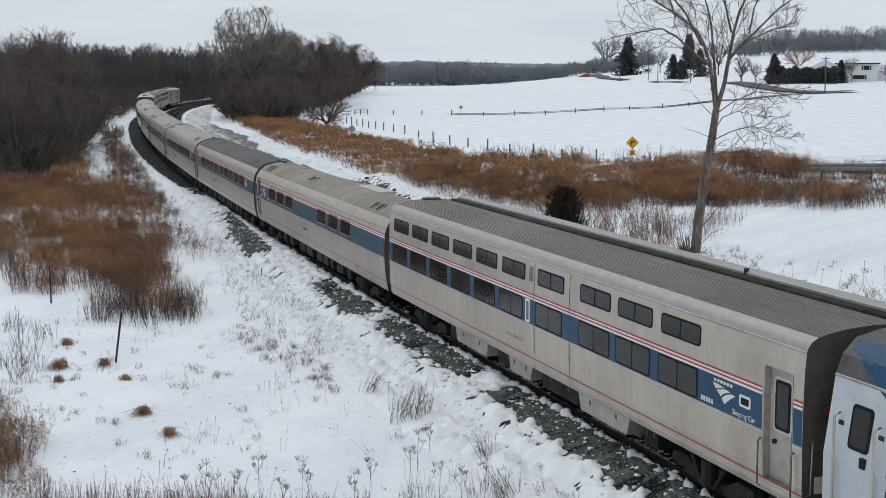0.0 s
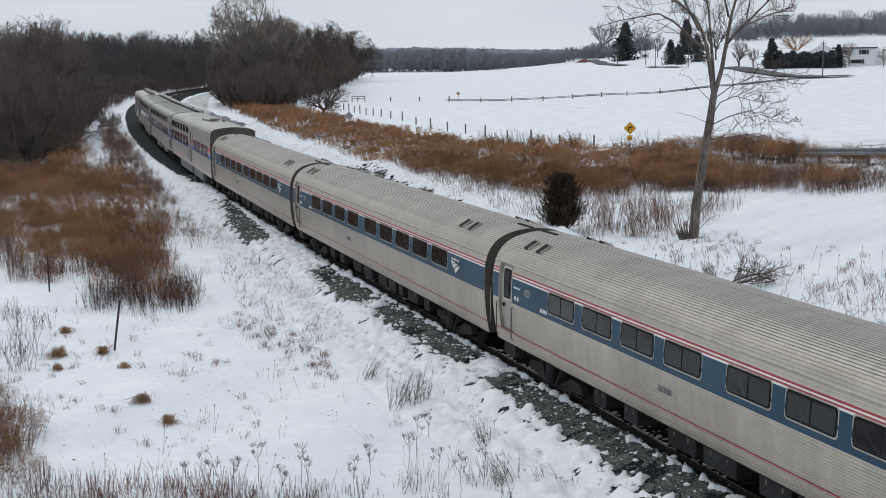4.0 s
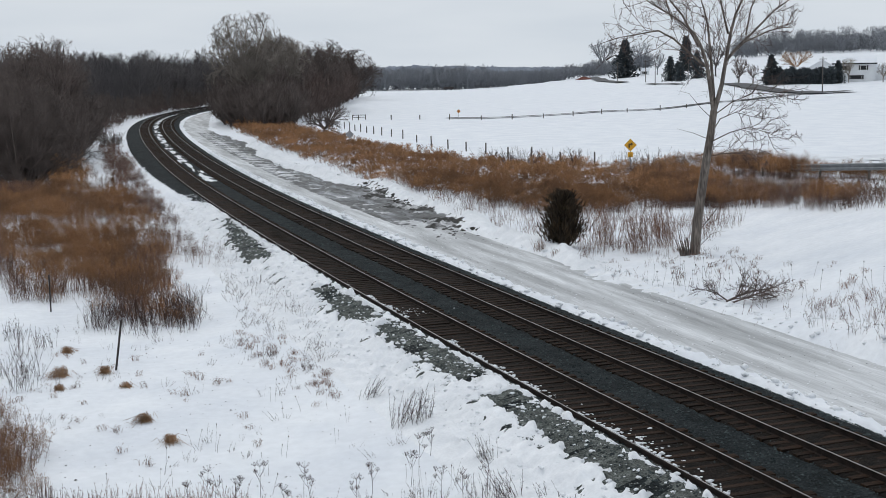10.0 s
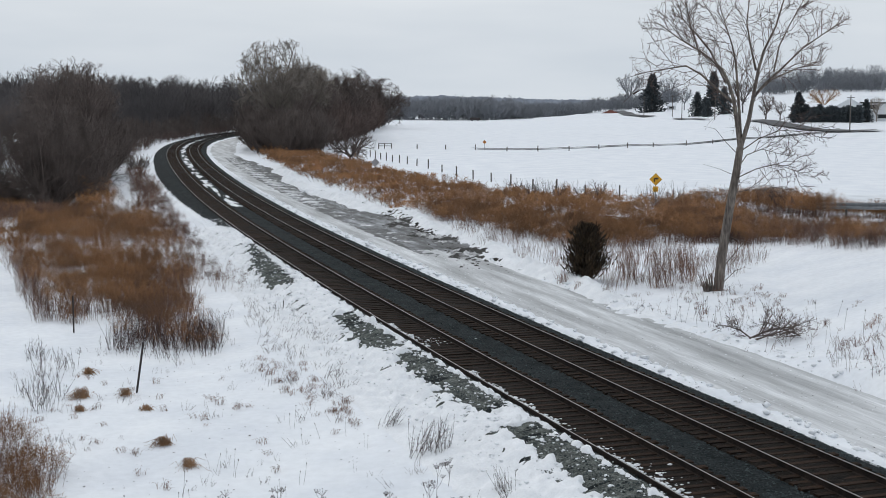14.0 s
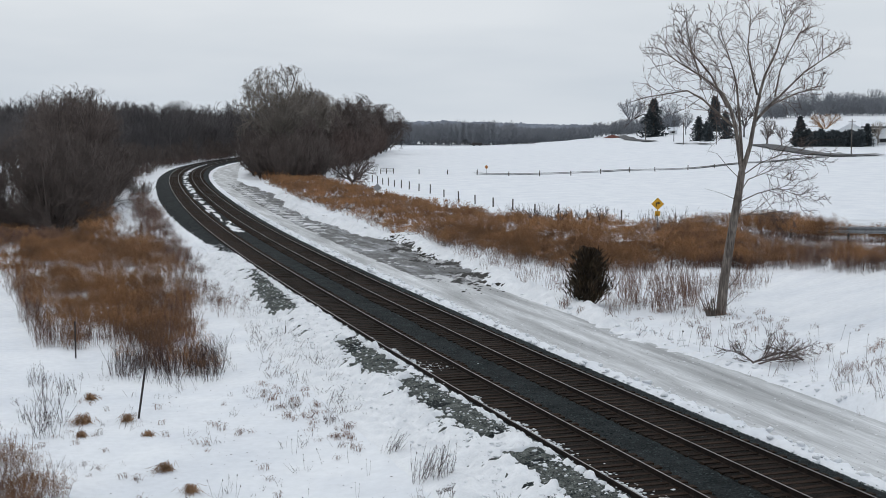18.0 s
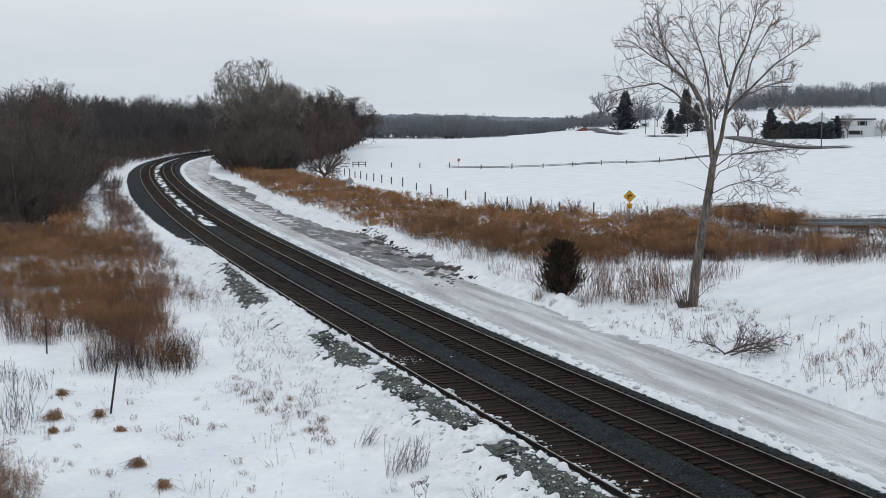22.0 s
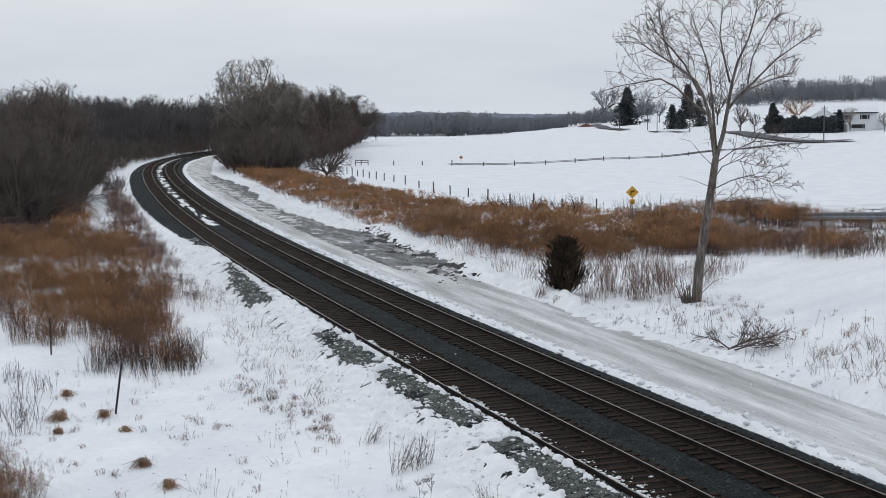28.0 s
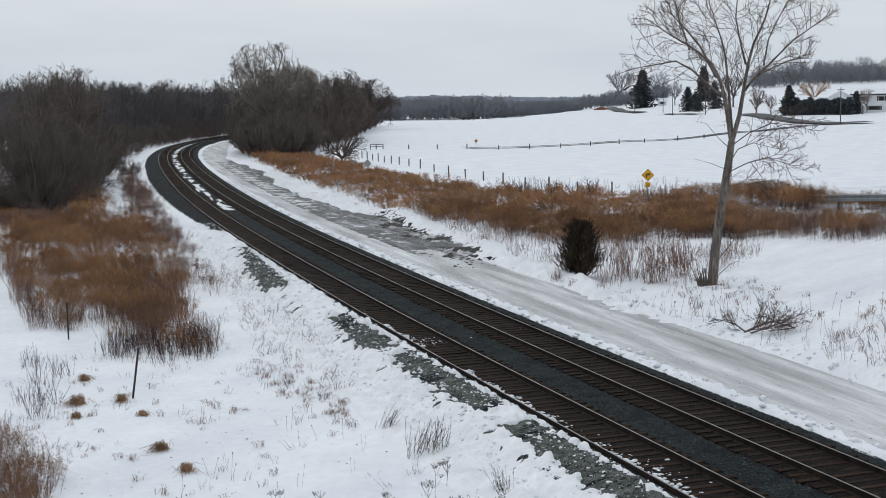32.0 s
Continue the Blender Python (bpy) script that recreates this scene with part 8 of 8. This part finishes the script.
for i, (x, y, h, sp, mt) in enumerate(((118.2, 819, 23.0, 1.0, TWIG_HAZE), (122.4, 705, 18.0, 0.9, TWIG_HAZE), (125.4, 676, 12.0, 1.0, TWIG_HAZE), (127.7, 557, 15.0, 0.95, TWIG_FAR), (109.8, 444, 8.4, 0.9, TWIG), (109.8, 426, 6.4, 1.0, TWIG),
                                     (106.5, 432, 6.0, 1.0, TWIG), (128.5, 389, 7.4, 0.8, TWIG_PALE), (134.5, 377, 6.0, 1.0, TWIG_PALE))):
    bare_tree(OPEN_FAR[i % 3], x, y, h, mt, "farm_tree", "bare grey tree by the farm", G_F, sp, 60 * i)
willow = bare_tree(OPEN_FAR[1], 142.0, 488, 9.4, STRAW, "willow_tree", "yellow-twigged willow behind the farm", "", 1.5, 10)
for i, (x, y, h) in enumerate(((102.0, 328.5, 9.2), (92.6, 597, 9.0), (95.3, 540, 9.0), (91.1, 496, 8.6), (97.6, 468, 9.0))):
    p = thing("utility_pole", "grey wooden utility pole by the farm road", "utility pole", "poles along the farm road", at=pose(x, y, gz(x, y) - 0.2))
    part("shaft", bm_cyl((0, 0, 0), (0, 0, h), 0.16, 8, 0.11), WOOD_POST, p)
    part("crossarm", bm_box(-0.9, 0.9, -0.06, 0.06, h - 0.7, h - 0.55, 0.01), WOOD_POST, p)

heap_ob = thing("soil_heap", "low heap of red earth with snow at its foot", "soil heap", at=pose(93.6, 720, gz(93.6, 720) - 0.1))
V = [(4.6 * math.cos(a) * (1 - k / 5) * (1 + 0.15 * math.sin(3 * a + k)), 2.2 * math.sin(a) * (1 - k / 5), 1.9 * (k / 5) ** 0.8 * (1 + 0.1 * math.sin(5 * a))) for k in range(5) for a in np.arange(18) * math.tau / 18]
F = [(k * 18 + j, k * 18 + (j + 1) % 18, (k + 1) * 18 + (j + 1) % 18, (k + 1) * 18 + j) for k in range(4) for j in range(18)] + [tuple(range(72, 90))]
part("mound", mesh_from("mound", V, F, BRICK_RED), None, heap_ob)
wagon = thing("farm_wagon", "dark flat-sided farm wagon at the field's far edge", "wagon", at=pose(19.0, 676, gz(19.0, 676) - 0.05, 0, 0, 4))
part("box", bm_box(-2.5, 2.5, -1.0, 1.0, 0.55, 1.75, 0.04), POST_DARK, wagon)
for wx in (-1.4, 1.4):
    for wy in (-0.95, 0.95):
        part("wheel", bm_cyl((wx, wy - 0.1, 0.38), (wx, wy + 0.1, 0.38), 0.38, 12), RUBBER, wagon)

# ---- along the tracks: soiled ballast, ties, snow and stones ----
for off in (0.0, D):
    strip = new("tie_bed", sweep([(off - 1.34, -0.235), (off - 1.22, -0.176), (off - 0.6, -0.170), (off, -0.168), (off + 0.6, -0.170), (off + 1.22, -0.176), (off + 1.34, -0.235)], S_FINE, GRIME_BED, "tie_bed", 0.012))
    tagged(strip, "brown soiled stone between the ties", "ballast", kind="structure")
tagged(new("shoulder", sweep([(-3.05, -0.70), (-2.9, -0.55), (-2.6, -0.37), (-1.9, -0.227), (-1.3, -0.129), (-1.0, -0.122), (-0.86, -0.128)], np.arange(5, 97, 0.4), GRAVEL, "shoulder", 0.015)),
       "pale grey-green gravel shoulder beside the near rail", "gravel", kind="structure")
tie_bm = bm_box(-1.3, 1.3, -0.115, 0.115, -0.33, -0.155, 0.012)
tie_mesh = bpy.data.meshes.new("tie")
tie_bm.to_mesh(tie_mesh)
tie_bm.free()
tie_mesh.materials.append(TIE)
tie_rnd = random.Random(3)
for tr, off in ((track_near, 0.0), (track_far, D)):
    far_places = []
    for i in range(560):
        s = 10.0 + i * 0.50 + tie_rnd.gauss(0, 0.02)
        x, y, h = on_line(s, off + tie_rnd.gauss(0, 0.03))
        turn = math.degrees(float(h)) - 90 + tie_rnd.gauss(0, 1.0)
        if i < 160:
            ob = new("tie", tie_mesh)
            ob.parent = tr
            ob.matrix_basis = pose(float(x), float(y), tie_rnd.gauss(0, 0.006), tie_rnd.gauss(0, 0.8), 0, turn)
        else:
            far_places.append((float(x), float(y), turn))
    V, F = [], []
    for x, y, turn in far_places:
        m = pose(x, y, 0, 0, 0, turn)
        c = len(V)
        V += [m @ Vector((a, b, q)) for a in (-1.3, 1.3) for b in (-0.115, 0.115) for q in (-0.3, -0.16)]
        F += [(c + 1, c + 5, c + 7, c + 3), (c, c + 4, c + 5, c + 1), (c + 2, c + 3, c + 7, c + 6), (c, c + 1, c + 3, c + 2), (c + 4, c + 6, c + 7, c + 5)]
    ob = part("tie", mesh_from("tie", V, F, TIE), None, tr)
    ob["kind"] = "stuff"


def pebbles(name, label, spots, lo, hi, mat, flat=0.7, seed=1, category="stones"):
    """Many small irregular lumps as one object: spots of (x, y, z)."""
    rs = np.random.RandomState(seed)
    base = np.array([(1, 0, 0), (-1, 0, 0), (0, 1, 0), (0, -1, 0), (0, 0, 1), (0, 0, -1), (0.6, 0.6, 0.5), (-0.6, 0.55, 0.5), (0.55, -0.6, 0.5), (-0.6, -0.6, 0.5)], float)
    if hi < 0.06:
        base, tri = base[[0, 2, 1, 3, 4, 4]], np.array([(0, 1, 4), (1, 2, 4), (2, 3, 5), (3, 0, 5), (0, 4, 5), (2, 5, 4)])
    else:
        tri = np.array([(4, 6, 7), (4, 7, 9), (4, 9, 8), (4, 8, 6), (6, 0, 2), (6, 2, 7), (7, 2, 1), (7, 1, 9), (9, 1, 3), (9, 3, 8), (8, 3, 0), (8, 0, 6), (5, 2, 0), (5, 1, 2), (5, 3, 1), (5, 0, 3)])
    n = len(spots)
    P = np.array(spots)
    k = lo * (hi / lo) ** (rs.rand(n) ** 1.8)
    m = len(base)
    V = base[None] * (0.7 + 0.6 * rs.rand(n, m, 1)) * k[:, None, None]
    a = rs.rand(n) * math.tau
    x = V[:, :, 0] * np.cos(a)[:, None] - V[:, :, 1] * np.sin(a)[:, None] * 0.8
    y = V[:, :, 0] * np.sin(a)[:, None] + V[:, :, 1] * np.cos(a)[:, None] * 0.8
    V = np.stack([x + P[:, :1], y + P[:, 1:2], V[:, :, 2] * flat + P[:, 2:3]], -1)
    F = (tri[None] + m * np.arange(n)[:, None, None]).reshape(-1, 3)
    return tagged(new(name, mesh_tris(name, V.reshape(-1, 3), F, mat)), label, category, kind="stuff")


def bed_z(o):
    return np.interp(o, [p[0] for p in bed_profile], [p[1] for p in bed_profile])


rs = np.random.RandomState(17)
s_v, o_v = 14 + 76 * rs.rand(34000) ** 1.5, rs.uniform(-2.9, D + 2.2, 34000)
px, py, _ = on_line(s_v, o_v)
pebbles("ballast_stone", "loose crushed stone on the track bed", np.stack([px, py, bed_z(o_v) + 0.012], 1), 0.024, 0.055, STONE)
s_v, o_v = 14 + 74 * rs.rand(7000) ** 1.5, -0.86 - 1.7 * rs.rand(7000) ** 1.2
px, py, _ = on_line(s_v, o_v)
pebbles("shoulder_stone", "loose pale stone on the gravel shoulder", np.stack([px, py, np.interp(o_v, [-2.6, -1.9, -1.3, -0.86], [-0.37, -0.227, -0.129, -0.126]) + 0.008], 1), 0.022, 0.048, PALE_STONE, 0.7, 8)
# clods of thrown snow on the left shoulder and along the right edge
s_v, o_v = 14 + 92 * rs.rand(3200) ** 1.1, -0.9 - 3.0 * rs.rand(3200) ** 1.3
px, py, _ = on_line(s_v, o_v)
zz = np.maximum(ground_height(px, py, True), bed_z(o_v)) + 0.01
pebbles("snow_clod", "clods of thrown snow beside the track", np.stack([px, py, zz], 1), 0.022, 0.10, SNOW_LUMP, 0.55, 2, "snow")
s_v = 14 + 150 * rs.rand(2200) ** 1.1
o_v = D + np.where(rs.rand(2200) < 0.45, 1.9 + 1.1 * rs.rand(2200), 7.4 + 2.2 * rs.rand(2200))
px, py, _ = on_line(s_v, o_v)
zz = np.maximum(ground_height(px, py), np.where(o_v < D + 3.2, -0.45, -0.6))
pebbles("snow_clod", "clods of ploughed snow beside the service road", np.stack([px, py, zz], 1), 0.04, 0.20, SNOW_LUMP, 0.6, 3, "snow")
# crumbs of snow and grit on the service road
s_v, o_v = 18 + 120 * rs.rand(4200) ** 1.4, D + 3.1 + 5.0 * rs.rand(4200)
px, py, _ = on_line(s_v, o_v)
zz = np.full(4200, -0.447)
pebbles("snow_crumb", "crumbs of snow on the service road", np.stack([px, py, zz], 1)[:2600], 0.015, 0.055, SNOW_LUMP, 0.5, 10, "snow")
pebbles("road_grit", "grey grit on the icy service road", np.stack([px, py, zz], 1)[2600:], 0.012, 0.035, GRAVEL, 0.5, 11, "grit")
# thin snow left between the tracks farther along, and on some ties
snow_s = np.arange(118, 330, 0.5)


def drifted(x, y):
    """Uneven lift, drawn out along the line."""
    s, o = to_line(x.ravel(), y.ravel())
    return (0.05 * ripple(s * 0.22, o, 1.3, 51) + 0.045 * ripple(s, o, 11.0, 52) + 0.018 * ripple(s * 0.5, o, 0.6, 53)).reshape(x.shape)


tagged(new("snow_strip", sweep([(1.15 + 0.16 * k, -0.225 - 0.075 * (abs(k - 5.6) / 5) ** 2) for k in range(12)], snow_s, SNOW_LUMP, "snow_strip",
                               rise=drifted)), "patchy old snow between the two tracks", "snow", kind="structure")
pick = rs.randint(0, 6, 520)
s_v = np.array([52.3, 50.8, 39.2, 36.8, 31.5, 57.5])[pick] + rs.normal(0, 1, 520) * np.array([1.0, 0.4, 1.2, 0.9, 1.3, 2.0])[pick]
o_v = np.array([-0.75, -0.1, -0.6, -0.55, -0.25, -1.0])[pick] + rs.normal(0, 1, 520) * np.array([0.2, 0.5, 0.15, 0.2, 0.28, 0.3])[pick]
px, py, _ = on_line(s_v, o_v)
pebbles("snow_patch", "thin snow remnants on the ties", np.stack([px, py, np.full(520, -0.165)], 1), 0.025, 0.12, SNOW_LUMP, 0.25, 5, "snow")
s_v = np.concatenate([rs.uniform(27, 34.5, 420), rs.uniform(37, 45, 520), rs.uniform(49.5, 55, 260)])
o_v = -0.63 + np.abs(rs.normal(0, 0.11, len(s_v))) * (0.4 + np.abs(np.sin(s_v * 1.3)))
px, py, _ = on_line(s_v, o_v)
pebbles("snow_patch", "crumbled snow lying along the inside of the near rail", np.stack([px, py, np.full(len(s_v), -0.15)], 1), 0.03, 0.11, SNOW_LUMP, 0.45, 15, "snow")
# bank of dark soil scraped up at the edge of the service road
ss, oo = np.meshgrid(np.arange(72.5, 112, 0.2), np.arange(-2.4, 2.41, 0.16), indexing="ij")
mid_o = np.interp(ss, [66, 70, 77, 83, 100, 107, 112], [7.6, 9.0, 10.7, 11.4, 12.0, 13.2, 13.8])
px, py, _ = on_line(ss.ravel(), (mid_o + oo).ravel())
hump = (0.20 * np.exp(-((oo + 0.5 * np.sin(ss * 0.9)) / 1.25) ** 2) * step(72.5, 80, ss) * (1 - step(104, 112, ss)) * (0.75 + 0.35 * np.sin(ss * 0.63 + 1))).ravel()
pz = np.maximum(ground_height(px, py), -0.60) + hump + 2.2 * hump * billow(px, py, ((1.3, 0.5), (3.1, 0.6), (7.0, 0.5))) - 0.09
ii = np.arange(ss.size).reshape(ss.shape)
tagged(new("soil_bank", mesh_tris("soil_bank", np.stack([px, py, pz], 1), np.stack([ii[:-1, :-1], ii[1:, :-1], ii[1:, 1:], ii[:-1, 1:]], -1).reshape(-1, 4), SOIL)), "dark frozen soil scraped up beside the service road", "soil", kind="structure")
# specks of dead leaf and seed on the snow
rx, ry = -14 + 13 * rs.rand(520), 30 + 34 * rs.rand(520)
keep = to_line(rx, ry)[1] < -4.5
rx, ry = rx[keep], ry[keep]
pebbles("leaf_litter", "specks of dead leaf lying on the snow", np.stack([rx, ry, ground_height(rx, ry) + 0.01], 1), 0.012, 0.045, WEED, 0.4, 9, "leaves")
# wet stony stretch of the service road
wet_s = np.arange(76, 235, 0.28)


def wet_along(x, y):
    return to_line(x.ravel(), y.ravel())[0].reshape(x.shape)


tagged(new("wet_patch", sweep([(D + 4.3, -0.62)] + [(D + v, -0.425) for v in np.arange(4.8, 9.4, 0.24)] + [(D + 9.8, -0.65)], wet_s, WET, "wet_patch", 0.04,
                              rise=lambda x, y: 0.040 * ripple(x, y, 3.2, 61) + 0.022 * ripple(x, y, 1.2, 62) + np.interp(wet_along(x, y), [76, 108, 128, 235], [0.0, 0.01, -0.030, -0.040]) - 0.16 * (1 - step(76, 84, wet_along(x, y))) - 0.16 * step(222, 235, wet_along(x, y)))), "wet dark gravel and puddles on the service road", "road", kind="structure")
s_v = 73 + 37 * rs.rand(1500)
o_v = np.interp(s_v, [67, 70, 77, 83, 100, 107], [8.2, 9.6, 11.2, 11.8, 12.2, 13.6]) + rs.normal(0, 0.8, 1500) - 0.4
px, py, _ = on_line(s_v, o_v)
pebbles("dirt_clod", "frozen dirt clods at the road's edge", np.stack([px, py, np.maximum(ground_height(px, py), -0.55)], 1), 0.06, 0.26, DIRT, 0.6, 6, "dirt")


# ---- what moves: the train runs towards and past the camera at a steady speed ----
def car_pose(s_mid, wheelbase):
    ax, ay, _ = on_line(s_mid + wheelbase / 2)
    bx, by, _ = on_line(s_mid - wheelbase / 2)
    return pose(float(ax + bx) / 2, float(ay + by) / 2, 0.004, 0, 0, math.degrees(math.atan2(by - ay, bx - ax)))


def motions():
    times = [0.5 * i for i in range(20)] + [10.0 + 1.0 * i for i in range(23)]
    for n, car in enumerate(TRAIN):
        mid = REAR_0 + n * PITCH - CAR / 2
        walk(car, [(t, car_pose(mid - SPEED * t, 18.14)) for t in times])
    mid = REAR_0 - PITCH - 10.2
    walk(locomotive, [(t, car_pose(mid - SPEED * t, 13.2)) for t in times])


motions()
